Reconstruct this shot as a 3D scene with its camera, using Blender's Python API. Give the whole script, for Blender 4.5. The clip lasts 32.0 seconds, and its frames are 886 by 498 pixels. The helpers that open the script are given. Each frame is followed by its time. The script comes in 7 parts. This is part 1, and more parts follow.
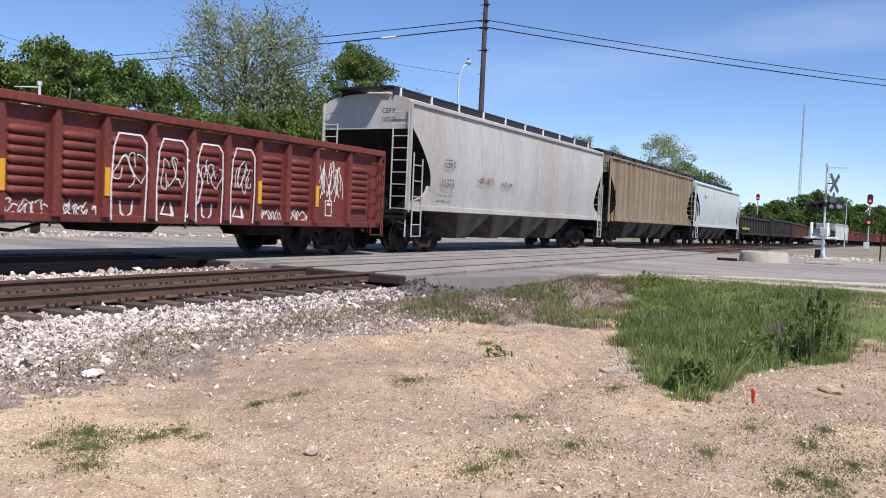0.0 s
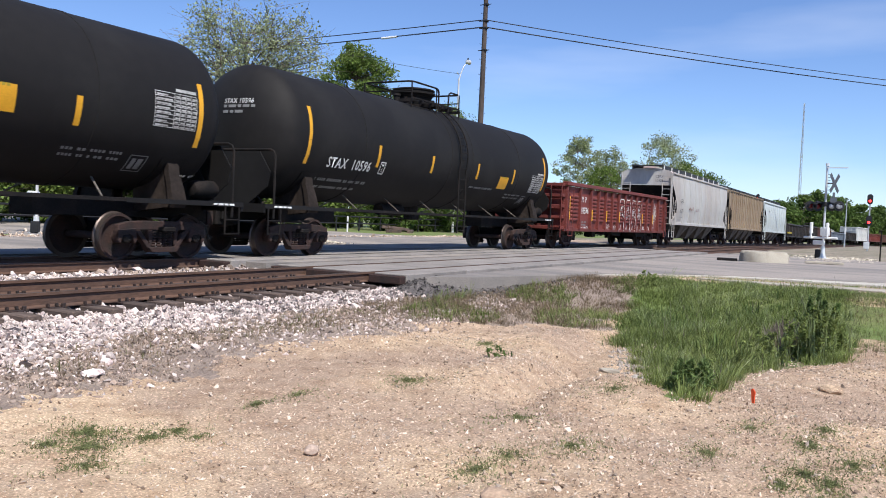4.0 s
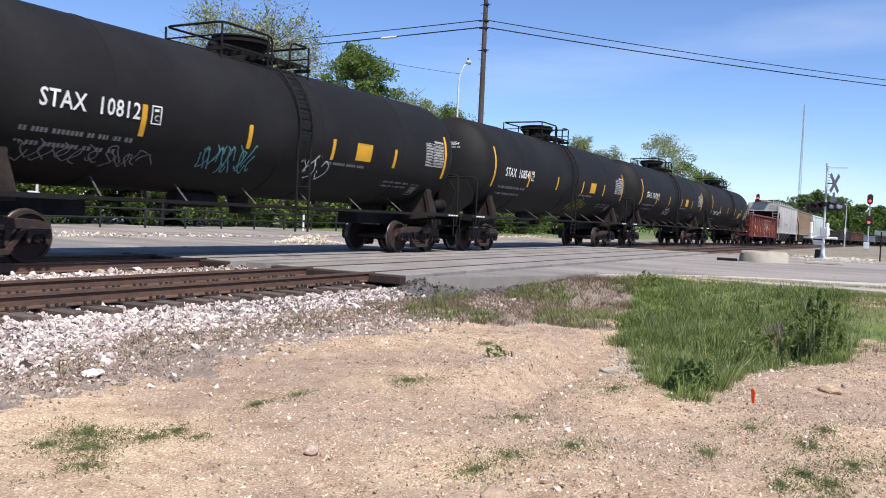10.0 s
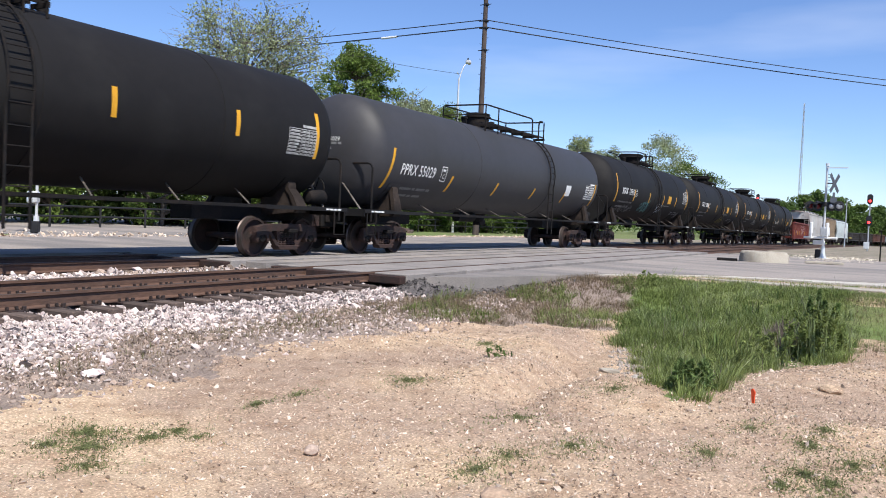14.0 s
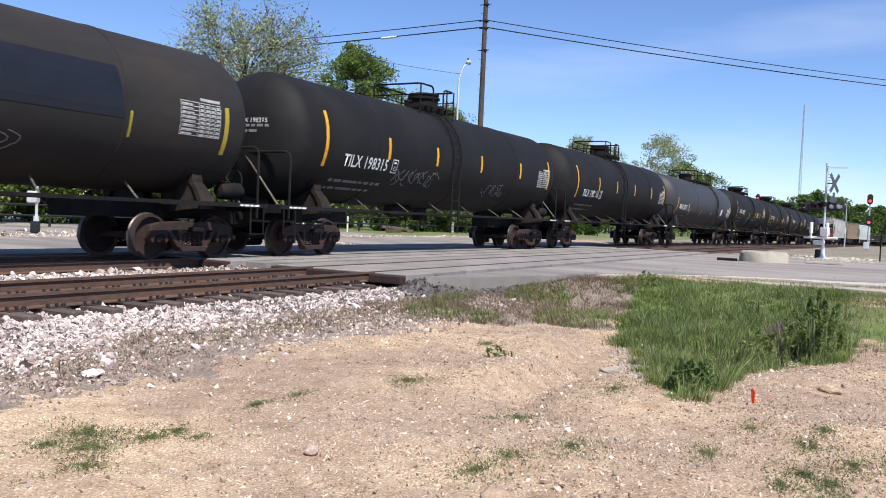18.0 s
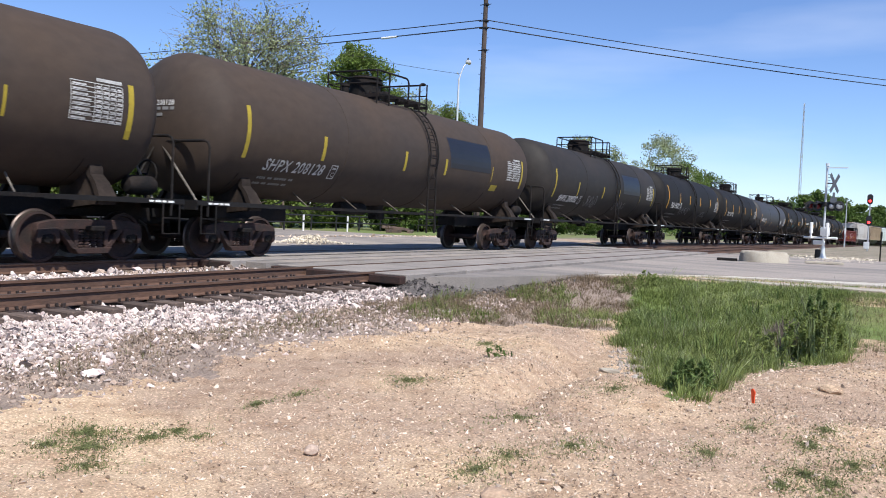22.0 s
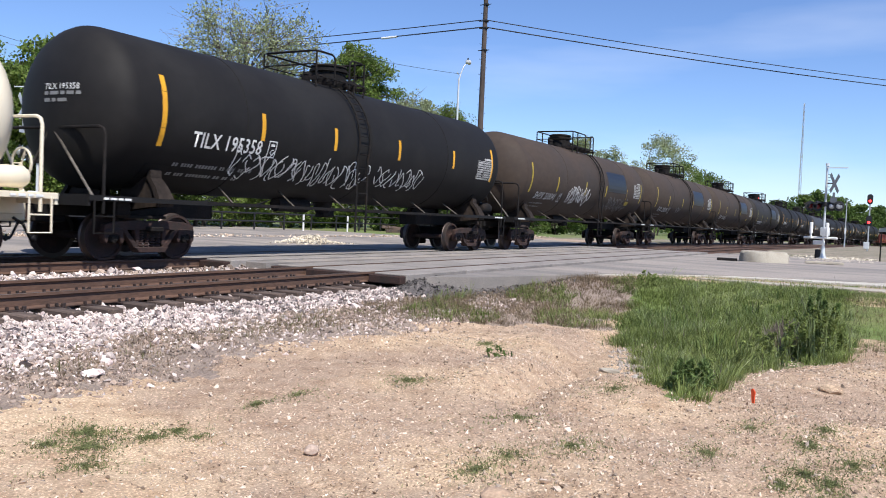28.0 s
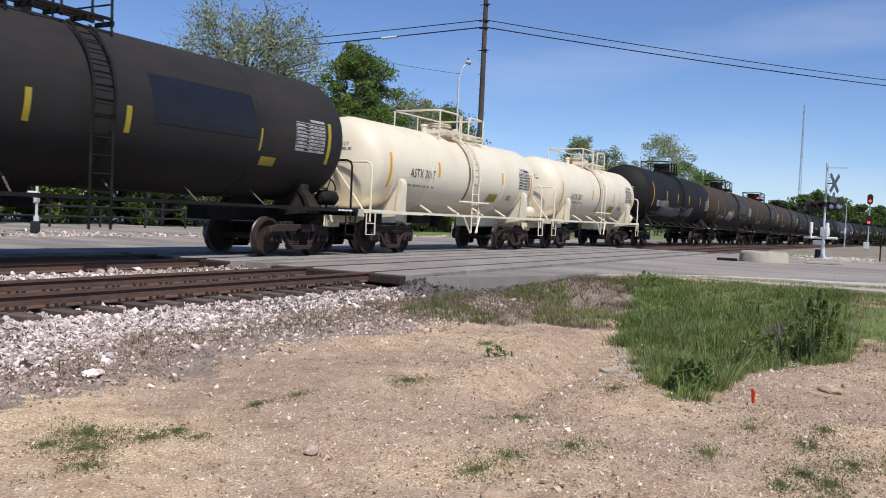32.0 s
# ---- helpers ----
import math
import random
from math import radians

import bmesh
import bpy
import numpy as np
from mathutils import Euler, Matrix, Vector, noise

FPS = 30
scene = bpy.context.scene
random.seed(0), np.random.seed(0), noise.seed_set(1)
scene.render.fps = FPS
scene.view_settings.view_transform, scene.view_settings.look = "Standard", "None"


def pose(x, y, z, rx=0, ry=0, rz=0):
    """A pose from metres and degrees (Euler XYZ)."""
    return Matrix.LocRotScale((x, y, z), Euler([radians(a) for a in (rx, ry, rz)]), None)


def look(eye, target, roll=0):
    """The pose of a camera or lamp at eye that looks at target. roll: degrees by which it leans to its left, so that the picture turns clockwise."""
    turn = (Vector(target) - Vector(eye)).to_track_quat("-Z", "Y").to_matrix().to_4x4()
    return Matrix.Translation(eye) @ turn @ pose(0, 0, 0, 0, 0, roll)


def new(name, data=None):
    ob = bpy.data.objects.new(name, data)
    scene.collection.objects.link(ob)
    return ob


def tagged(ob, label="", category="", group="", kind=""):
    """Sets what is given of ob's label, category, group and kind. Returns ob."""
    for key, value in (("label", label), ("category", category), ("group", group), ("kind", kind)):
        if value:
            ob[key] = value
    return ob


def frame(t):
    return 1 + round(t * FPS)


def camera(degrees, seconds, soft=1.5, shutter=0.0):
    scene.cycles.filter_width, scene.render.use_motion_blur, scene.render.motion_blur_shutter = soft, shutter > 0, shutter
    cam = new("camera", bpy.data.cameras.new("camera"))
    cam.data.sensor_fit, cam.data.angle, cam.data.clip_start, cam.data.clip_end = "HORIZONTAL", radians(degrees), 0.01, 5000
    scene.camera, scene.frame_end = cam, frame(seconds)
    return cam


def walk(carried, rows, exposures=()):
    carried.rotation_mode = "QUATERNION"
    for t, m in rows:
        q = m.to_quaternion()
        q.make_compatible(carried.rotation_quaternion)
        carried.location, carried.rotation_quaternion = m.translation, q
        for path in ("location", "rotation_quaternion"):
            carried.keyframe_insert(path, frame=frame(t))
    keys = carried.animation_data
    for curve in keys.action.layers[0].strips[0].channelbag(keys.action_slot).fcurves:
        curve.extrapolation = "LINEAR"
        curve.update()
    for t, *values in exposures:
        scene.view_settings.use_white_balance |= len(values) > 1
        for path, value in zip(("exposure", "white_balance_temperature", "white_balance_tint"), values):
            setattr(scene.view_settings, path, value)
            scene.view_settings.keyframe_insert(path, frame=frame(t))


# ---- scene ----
# World: x runs along the tracks (the way the train goes), y away from the
# camera across them, z up; z = 0 is the top of the rails.
Y_TRAIN, Y_NEAR = 14.1, 9.75          # centre lines of the two tracks
BEND_AT, BEND_R = 124.0, 890.0        # where the tracks begin to bend, and how tightly
LONG = 32.0

cam = camera(55.2, LONG, soft=0.95, shutter=0.12)
EYE = (0.0, 0.0, 1.09)
CAM_POSE = look(EYE, (17.5083, 9.6390, 0.3498), 2.46)
walk(cam, [(0.0, CAM_POSE), (LONG, CAM_POSE)], exposures=[(t, 0.27 + d, 6300, 10) for t, d in ((0.0, -0.13), (2.0, -0.08), (5.0, 0.0), (20.0, 0.04), (28.0, 0.02), (29.0, -0.05), (30.0, -0.22), (31.0, -0.36), (LONG, -0.38))])

# ---- sky and sun ----
SUN_FROM = Vector((-0.36, -0.50, 0.83)).normalized()
world = bpy.data.worlds.new("sky")
scene.world = world
world.use_nodes = True
wn, wl = world.node_tree.nodes, world.node_tree.links
sky = wn.new("ShaderNodeTexSky")
sky.sky_type, sky.sun_disc = "NISHITA", False
sky.sun_elevation = math.asin(SUN_FROM.z)
sky.sun_rotation = math.atan2(SUN_FROM.x, SUN_FROM.y)
sky.air_density, sky.dust_density, sky.ozone_density = 0.85, 0.0, 1.3
wn["Background"].inputs["Strength"].default_value = 0.1
tone = wn.new("ShaderNodeMix")
tone.data_type, tone.blend_type = "RGBA", "MULTIPLY"
tone.inputs[0].default_value = 1.0
tone.inputs[7].default_value = (0.88, 1.0, 1.27, 1)
wl.new(sky.outputs["Color"], tone.inputs[6])
# thin high cloud, drawn out along the horizon
where, squash, veil, thick, cloud = (wn.new(k) for k in ("ShaderNodeTexCoord", "ShaderNodeMapping", "ShaderNodeTexNoise", "ShaderNodeMapRange", "ShaderNodeMix"))
squash.inputs["Scale"].default_value = (1.2, 1.2, 7.0)
veil.inputs["Scale"].default_value, veil.inputs["Detail"].default_value = 1.7, 5.0
thick.inputs["From Min"].default_value, thick.inputs["From Max"].default_value = 0.5, 0.78
thick.inputs["To Max"].default_value = 0.22
cloud.data_type = "RGBA"
cloud.inputs[7].default_value = (9.0, 9.4, 10.5, 1)
wl.new(where.outputs["Generated"], squash.inputs["Vector"])
wl.new(squash.outputs["Vector"], veil.inputs["Vector"])
wl.new(veil.outputs["Fac"], thick.inputs["Value"])
wl.new(thick.outputs["Result"], cloud.inputs[0])
wl.new(tone.outputs[2], cloud.inputs[6])
wl.new(cloud.outputs[2], wn["Background"].inputs["Color"])
sun = new("sun", bpy.data.lights.new("sun", "SUN"))
sun.data.energy, sun.data.angle, sun.data.color = 5.0, radians(0.5), (1.0, 0.94, 0.85)
sun.matrix_world = look((0, 0, 60), Vector((0, 0, 60)) - SUN_FROM)

# ---- materials ----
def mat(name, color, rough=0.7, metal=0.0, vary=0.25, scale=3.0, fine=40.0, bump=0.15, second=None, spread=(0.45, 0.65), stretch=(1, 1, 1), spec=0.4, per_object=0.0, per_island=0.0, coords="Object"):
    """A worn surface: base colour, a second colour in stains at one scale, grain and relief at a finer one."""
    m = bpy.data.materials.new(name)
    m.use_nodes = True
    n, k = m.node_tree.nodes, m.node_tree.links
    b = n["Principled BSDF"]
    b.inputs["Roughness"].default_value, b.inputs["Metallic"].default_value = rough, metal
    b.inputs["Specular IOR Level"].default_value = spec
    tc, mp = n.new("ShaderNodeTexCoord"), n.new("ShaderNodeMapping")
    mp.inputs["Scale"].default_value = stretch
    k.new(tc.outputs[coords], mp.inputs["Vector"])
    big, small = n.new("ShaderNodeTexNoise"), n.new("ShaderNodeTexNoise")
    for node, s, d in ((big, scale, 6.0), (small, fine, 4.0)):
        node.inputs["Scale"].default_value, node.inputs["Detail"].default_value = s, d
        k.new(mp.outputs["Vector"], node.inputs["Vector"])
    ramp = n.new("ShaderNodeValToRGB")
    ramp.color_ramp.elements[0].position, ramp.color_ramp.elements[1].position = spread
    c2 = second or tuple(c * (1 - vary) for c in color)
    ramp.color_ramp.elements[0].color, ramp.color_ramp.elements[1].color = (*color, 1), (*c2, 1)
    k.new(big.outputs["Fac"], ramp.inputs["Fac"])
    grain = n.new("ShaderNodeMix")
    grain.data_type, grain.blend_type = "RGBA", "MULTIPLY"
    grain.inputs[0].default_value = 1.0
    k.new(ramp.outputs["Color"], grain.inputs[6])
    gr = n.new("ShaderNodeMapRange")
    gr.inputs["From Min"].default_value, gr.inputs["From Max"].default_value = 0.3, 0.7
    gr.inputs["To Min"].default_value, gr.inputs["To Max"].default_value = 1 - vary, 1 + vary * 0.5
    k.new(small.outputs["Fac"], gr.inputs["Value"])
    k.new(gr.outputs["Result"], grain.inputs[7])
    out = grain.outputs[2]
    for amount, node_type, socket in ((per_object, "ShaderNodeObjectInfo", "Random"), (per_island, "ShaderNodeNewGeometry", "Random Per Island")):
        if amount:
            info, rng, mul = n.new(node_type), n.new("ShaderNodeMapRange"), n.new("ShaderNodeMix")
            rng.inputs["To Min"].default_value, rng.inputs["To Max"].default_value = 1 - amount, 1 + amount
            mul.data_type, mul.blend_type = "RGBA", "MULTIPLY"
            mul.inputs[0].default_value = 1.0
            k.new(info.outputs[socket], rng.inputs["Value"])
            k.new(out, mul.inputs[6])
            k.new(rng.outputs["Result"], mul.inputs[7])
            out = mul.outputs[2]
    k.new(out, b.inputs["Base Color"])
    if bump:
        bp = n.new("ShaderNodeBump")
        bp.inputs["Strength"].default_value, bp.inputs["Distance"].default_value = bump, 0.02
        k.new(small.outputs["Fac"], bp.inputs["Height"])
        k.new(bp.outputs["Normal"], b.inputs["Normal"])
    return m


def leaf_mat(name, color, second):
    m = mat(name, color, 0.55, vary=0.3, scale=0.5, fine=6.0, bump=0.0, second=second, spread=(0.35, 0.7), per_island=0.45, spec=0.12)
    n, k = m.node_tree.nodes, m.node_tree.links
    b, o = n["Principled BSDF"], n["Material Output"]
    tr, mx = n.new("ShaderNodeBsdfTranslucent"), n.new("ShaderNodeMixShader")
    mx.inputs["Fac"].default_value = 0.35
    k.new(b.inputs["Base Color"].links[0].from_socket, tr.inputs["Color"])
    k.new(b.outputs["BSDF"], mx.inputs[1])
    k.new(tr.outputs["BSDF"], mx.inputs[2])
    k.new(mx.outputs["Shader"], o.inputs["Surface"])
    return m


def glow(name, color, strength):
    m = bpy.data.materials.new(name)
    m.use_nodes = True
    b = m.node_tree.nodes["Principled BSDF"]
    b.inputs["Base Color"].default_value = (*color, 1)
    b.inputs["Emission Color"].default_value, b.inputs["Emission Strength"].default_value = (*color, 1), strength
    return m


BLACK = mat("black_tank_paint", (0.0115, 0.0105, 0.0105), 0.68, vary=0.12, scale=0.7, fine=5, bump=0.03, second=(0.0165, 0.0155, 0.015), spec=0.22)
BLACK_OLD = mat("weathered_black_paint", (0.026, 0.0235, 0.022), 0.65, vary=0.12, scale=0.5, fine=4, bump=0.03, second=(0.036, 0.03, 0.026), stretch=(0.6, 1, 1), spec=0.22)
BROWN_TANK = mat("rust_dusted_black_paint", (0.049, 0.039, 0.034), 0.75, vary=0.12, scale=0.45, fine=5, bump=0.03, second=(0.07, 0.048, 0.034), spread=(0.35, 0.75), stretch=(0.7, 1, 1), spec=0.22)
GREY_TANK = mat("faded_grey_paint", (0.04, 0.039, 0.043), 0.58, vary=0.1, scale=0.5, fine=4, bump=0.03, second=(0.036, 0.035, 0.035))
PATCH = mat("fresh_black_patch", (0.012, 0.013, 0.02), 0.45, vary=0.2, scale=2, bump=0.03)
CREAM = mat("cream_tank_paint", (0.76, 0.68, 0.53), 0.45, vary=0.03, scale=0.6, fine=3, bump=0.02, second=(0.71, 0.62, 0.47))
STEEL = mat("dark_grimy_steel", (0.012, 0.011, 0.011), 0.8, vary=0.4, scale=2.5, fine=30, bump=0.3, second=(0.022, 0.017, 0.015), spec=0.18)
RUSTY = mat("rusty_cast_steel", (0.045, 0.024, 0.02), 0.85, vary=0.4, scale=4, fine=40, bump=0.4, second=(0.028, 0.02, 0.018))
TREAD = mat("worn_wheel_tread", (0.13, 0.105, 0.095), 0.45, 0.7, vary=0.2, bump=0.02)
RED_GON = mat("oxide_red_paint", (0.18, 0.038, 0.03), 0.65, vary=0.3, scale=0.9, fine=14, bump=0.12, second=(0.12, 0.031, 0.026))
GREY_HOP = mat("pale_grey_hopper_paint", (0.46, 0.45, 0.43), 0.6, vary=0.12, scale=0.6, fine=8, bump=0.05, second=(0.4, 0.36, 0.33), stretch=(1, 1, 0.25))
PINK_HOP = mat("faded_pinkish_roof", (0.46, 0.35, 0.32), 0.7, vary=0.15, scale=0.8, fine=9, bump=0.05, second=(0.5, 0.47, 0.45), stretch=(1, 1, 0.3))
TAN_HOP = mat("rust_streaked_tan_paint", (0.31, 0.24, 0.165), 0.75, vary=0.3, scale=1.2, fine=10, bump=0.08, second=(0.2, 0.135, 0.085), stretch=(1.5, 1, 0.12))
WHITE_HOP = mat("white_hopper_paint", (0.5, 0.54, 0.53), 0.5, vary=0.08, scale=0.8, fine=8, bump=0.04)
YELLOW = mat("reflective_yellow", (0.72, 0.36, 0.02), 0.5, vary=0.1, bump=0.0)
YELLOW_D = mat("dull_yellow", (0.38, 0.29, 0.03), 0.6, vary=0.15, bump=0.0)
WHITE = mat("white_stencil_paint", (0.78, 0.78, 0.76), 0.6, vary=0.1, bump=0.0)
TABLE = mat("worn_stencil_paint", (0.5, 0.5, 0.49), 0.6, vary=0.25, scale=6, bump=0.0, second=(0.3, 0.3, 0.29))
STAIN = mat("rust_stain", (0.17, 0.095, 0.06), 0.9, vary=0.35, scale=3, bump=0.05, second=(0.3, 0.2, 0.14))
RUST_CREAM = mat("rusty_cream_paint", (0.66, 0.57, 0.44), 0.8, vary=0.3, scale=5, fine=20, bump=0.2, second=(0.38, 0.25, 0.17))
SADDLE = mat("dusty_brown_black_paint", (0.024, 0.018, 0.015), 0.8, vary=0.3, scale=2, fine=12, bump=0.1, second=(0.042, 0.031, 0.025), spec=0.2)
GREYTXT = mat("faded_stencil_paint", (0.22, 0.22, 0.22), 0.6, vary=0.15, bump=0.0)
DARKTXT = mat("black_stencil_paint", (0.05, 0.05, 0.055), 0.6, vary=0.15, bump=0.0)
TEAL = mat("teal_spray_paint", (0.12, 0.33, 0.33), 0.6, vary=0.15, bump=0.0)
OLIVE_SPRAY = mat("olive_spray_paint", (0.3, 0.29, 0.03), 0.6, vary=0.15, bump=0.0)


def dirt_mat():
    """Sandy soil: pale and brown drifts, clods, and a speckle of pale grit and dark crumbs."""
    m = mat("sandy_dirt", (0.6, 0.445, 0.295), 0.95, vary=0.34, scale=0.6, fine=55, bump=0.8, second=(0.43, 0.315, 0.225), spread=(0.4, 0.62))
    n, k = m.node_tree.nodes, m.node_tree.links
    b = n["Principled BSDF"]
    out = b.inputs["Base Color"].links[0].from_socket
    tc = n.new("ShaderNodeTexCoord")
    for scale, lo, hi, tint in ((5.0, 0.42, 0.68, (0.72, 0.66, 0.62, 1)), (55.0, 0.56, 0.62, (1.45, 1.45, 1.5, 1)), (34.0, 0.62, 0.68, (0.55, 0.5, 0.46, 1))):
        noise_node, rng, mul = n.new("ShaderNodeTexNoise"), n.new("ShaderNodeMapRange"), n.new("ShaderNodeMix")
        noise_node.inputs["Scale"].default_value, noise_node.inputs["Detail"].default_value, noise_node.inputs["Roughness"].default_value = scale, 5.0, 0.65
        rng.inputs["From Min"].default_value, rng.inputs["From Max"].default_value = lo, hi
        mul.data_type, mul.blend_type = "RGBA", "MULTIPLY"
        mul.inputs[7].default_value = tint
        k.new(tc.outputs["Object"], noise_node.inputs["Vector"])
        k.new(noise_node.outputs["Fac"], rng.inputs["Value"])
        k.new(rng.outputs["Result"], mul.inputs[0])
        k.new(out, mul.inputs[6])
        out = mul.outputs[2]
    k.new(out, b.inputs["Base Color"])
    return m


DIRT = dirt_mat()
GRAVELLY = mat("dark_gravelly_soil", (0.33, 0.26, 0.21), 0.95, vary=0.4, scale=2.2, fine=45, bump=0.8, second=(0.25, 0.195, 0.16))
TURF = mat("mown_turf", (0.15, 0.2, 0.058), 0.95, vary=0.35, scale=0.3, fine=14, bump=0.4, second=(0.21, 0.2, 0.09))
ASPHALT = mat("sun_bleached_asphalt", (0.335, 0.293, 0.258), 0.9, vary=0.22, scale=0.6, fine=60, bump=0.25, second=(0.215, 0.195, 0.18), spread=(0.42, 0.62), stretch=(1, 0.3, 1))
CONCRETE = mat("pale_concrete", (0.42, 0.38, 0.31), 0.9, vary=0.18, scale=2, fine=40, bump=0.25, second=(0.33, 0.29, 0.23))
PANEL = mat("concrete_crossing_panel", (0.29, 0.262, 0.24), 0.9, vary=0.2, scale=1.2, fine=40, bump=0.2, second=(0.22, 0.2, 0.185), stretch=(1, 0.4, 1), per_object=0.07)
# Darkened past its own dust and soil for shade between stones and under train.
BED = mat("ballast_dust_and_gap_shade", (0.15, 0.125, 0.115), 0.95, vary=0.4, scale=3, fine=30, bump=0.7, second=(0.07, 0.06, 0.056))
STONE = mat("crushed_limestone", (0.66, 0.565, 0.515), 0.85, vary=0.22, scale=9, fine=60, bump=0.3, second=(0.4, 0.31, 0.285), per_island=0.5)
STONE_DARK = mat("oily_ballast", (0.36, 0.275, 0.22), 0.85, vary=0.25, scale=9, fine=60, bump=0.3, per_island=0.45)
STONE_GREY = mat("grey_rubble_stone", (0.4, 0.36, 0.32), 0.9, vary=0.25, scale=9, fine=60, bump=0.3, second=(0.27, 0.24, 0.21), per_island=0.4)
PEBBLE = mat("gravel_pebbles", (0.63, 0.52, 0.42), 0.9, vary=0.25, scale=9, fine=60, bump=0.2, second=(0.46, 0.34, 0.25), per_island=0.5)
CHALK = mat("pale_broken_stone", (0.7, 0.62, 0.5), 0.9, vary=0.2, scale=9, bump=0.3, per_island=0.25)
RAIL = mat("rusty_rail", (0.125, 0.07, 0.048), 0.8, vary=0.25, scale=2, fine=30, bump=0.25, second=(0.09, 0.055, 0.042), stretch=(0.3, 1, 1))
RAILTOP = mat("dull_rail_head", (0.16, 0.12, 0.1), 0.5, 0.5, vary=0.2, bump=0.05, stretch=(0.2, 1, 1))
TIE = mat("weathered_timber", (0.16, 0.115, 0.09), 0.95, vary=0.4, scale=3, fine=20, bump=0.5, second=(0.09, 0.066, 0.056), stretch=(1, 0.15, 1), per_object=0.25)
GALV = mat("galvanised_steel", (0.56, 0.57, 0.58), 0.45, 0.5, vary=0.15, scale=3, bump=0.05)
SILVER = mat("aluminium_paint", (0.7, 0.71, 0.71), 0.4, 0.3, vary=0.1, scale=3, bump=0.03)
DARK = mat("matt_black_metal", (0.02, 0.02, 0.022), 0.55, vary=0.2, bump=0.05)
POLE = mat("weathered_pole_timber", (0.095, 0.074, 0.066), 0.95, vary=0.35, scale=2, fine=20, bump=0.5, stretch=(1, 1, 0.1))
BARK = mat("grey_bark", (0.15, 0.125, 0.1), 0.95, vary=0.35, scale=4, fine=30, bump=0.6, stretch=(1, 1, 0.3))
LEAF_DARK = leaf_mat("dark_green_leaves", (0.085, 0.14, 0.035), (0.145, 0.205, 0.055))
LEAF_MID = leaf_mat("fresh_green_leaves", (0.115, 0.18, 0.038), (0.2, 0.265, 0.065))
LEAF_PALE = leaf_mat("pale_spring_leaves", (0.27, 0.32, 0.15), (0.38, 0.41, 0.25))
GRASS = leaf_mat("green_weeds", (0.165, 0.215, 0.06), (0.27, 0.315, 0.11))
GRASS_LIGHT = leaf_mat("pale_green_blades", (0.27, 0.33, 0.14), (0.38, 0.42, 0.22))
WEED_DARK = leaf_mat("dark_weed_leaves", (0.105, 0.165, 0.05), (0.17, 0.23, 0.08))
PINK_GRAVEL = mat("pinkish_gravel_verge", (0.45, 0.34, 0.26), 0.95, vary=0.35, scale=0.5, fine=12, bump=0.5, second=(0.33, 0.25, 0.19), spread=(0.4, 0.62))
TARRY = mat("dark_asphalt_crumbs", (0.075, 0.068, 0.066), 0.95, vary=0.4, scale=5, fine=40, bump=0.7, second=(0.12, 0.105, 0.1), per_island=0.4)
BROWN_DRY = leaf_mat("brown_dead_grass", (0.2, 0.145, 0.095), (0.28, 0.21, 0.14))
GREY_DEAD = leaf_mat("grey_dead_grass", (0.3, 0.26, 0.21), (0.2, 0.165, 0.13))
VERGE = mat("dry_stony_verge", (0.3, 0.25, 0.195), 0.95, vary=0.4, scale=0.3, fine=5, bump=0.4, second=(0.19, 0.175, 0.11), spread=(0.4, 0.62))
DUSTY = mat("dusty_grey_steel", (0.17, 0.15, 0.13), 0.8, vary=0.3, scale=1.5, fine=14, bump=0.1, second=(0.09, 0.078, 0.066))
STRAW_GREEN = leaf_mat("olive_stalks", (0.16, 0.17, 0.07), (0.24, 0.22, 0.11))
DRY = leaf_mat("dry_grass", (0.27, 0.215, 0.14), (0.19, 0.165, 0.1))
CRUMB = mat("brown_soil_crumbs", (0.33, 0.235, 0.165), 0.95, vary=0.3, scale=9, bump=0.2, per_island=0.45)
STRAW = leaf_mat("bleached_straw", (0.5, 0.4, 0.28), (0.36, 0.27, 0.18))
TUFT = leaf_mat("dull_green_tufts", (0.18, 0.205, 0.085), (0.26, 0.27, 0.135))
ORANGE = mat("orange_plastic", (0.8, 0.1, 0.03), 0.5, vary=0.1, bump=0.0)
RED_LIGHT = glow("red_signal_light", (1.0, 0.03, 0.03), 6.0)
LENS_RED = mat("dark_red_lens", (0.12, 0.012, 0.015), 0.2, vary=0.1, bump=0.0)

# ---- building tools ----
def finish(bm, name, material, smooth=None):
    me = bpy.data.meshes.new(name)
    bm.to_mesh(me)
    bm.free()
    for m in material if isinstance(material, (list, tuple)) else (material,):
        me.materials.append(m)
    if smooth is not None:
        me.polygons.foreach_set("use_smooth", [True] * len(me.polygons))
        me.set_sharp_from_angle(angle=radians(smooth))
    return me


def part(name, bm, material, parent=None, label="", m=None, smooth=None):
    """Links a bmesh (or a finished mesh) as one object, under a thing or a part."""
    me = bm if isinstance(bm, bpy.types.Mesh) else finish(bm, name, material, smooth)
    ob = new(name, me)
    ob.parent = parent
    if m is not None:
        ob.matrix_basis = m
    return tagged(ob, label) if label else ob


def empty(name, m, label, category, group="", kind=""):
    ob = new(name)
    ob.empty_display_size = 0.3
    ob.matrix_basis = m
    return tagged(ob, label, category, group, kind)


def box(bm, size, at=(0, 0, 0), turn=(0, 0, 0), bevel=0.0):
    r = bmesh.ops.create_cube(bm, size=1.0, matrix=pose(*at, *turn) @ Matrix.Diagonal((*size, 1)))
    if bevel:
        edges = list({e for v in r["verts"] for e in v.link_edges})
        bmesh.ops.bevel(bm, geom=edges, offset=bevel, segments=1, affect="EDGES")
    return bm


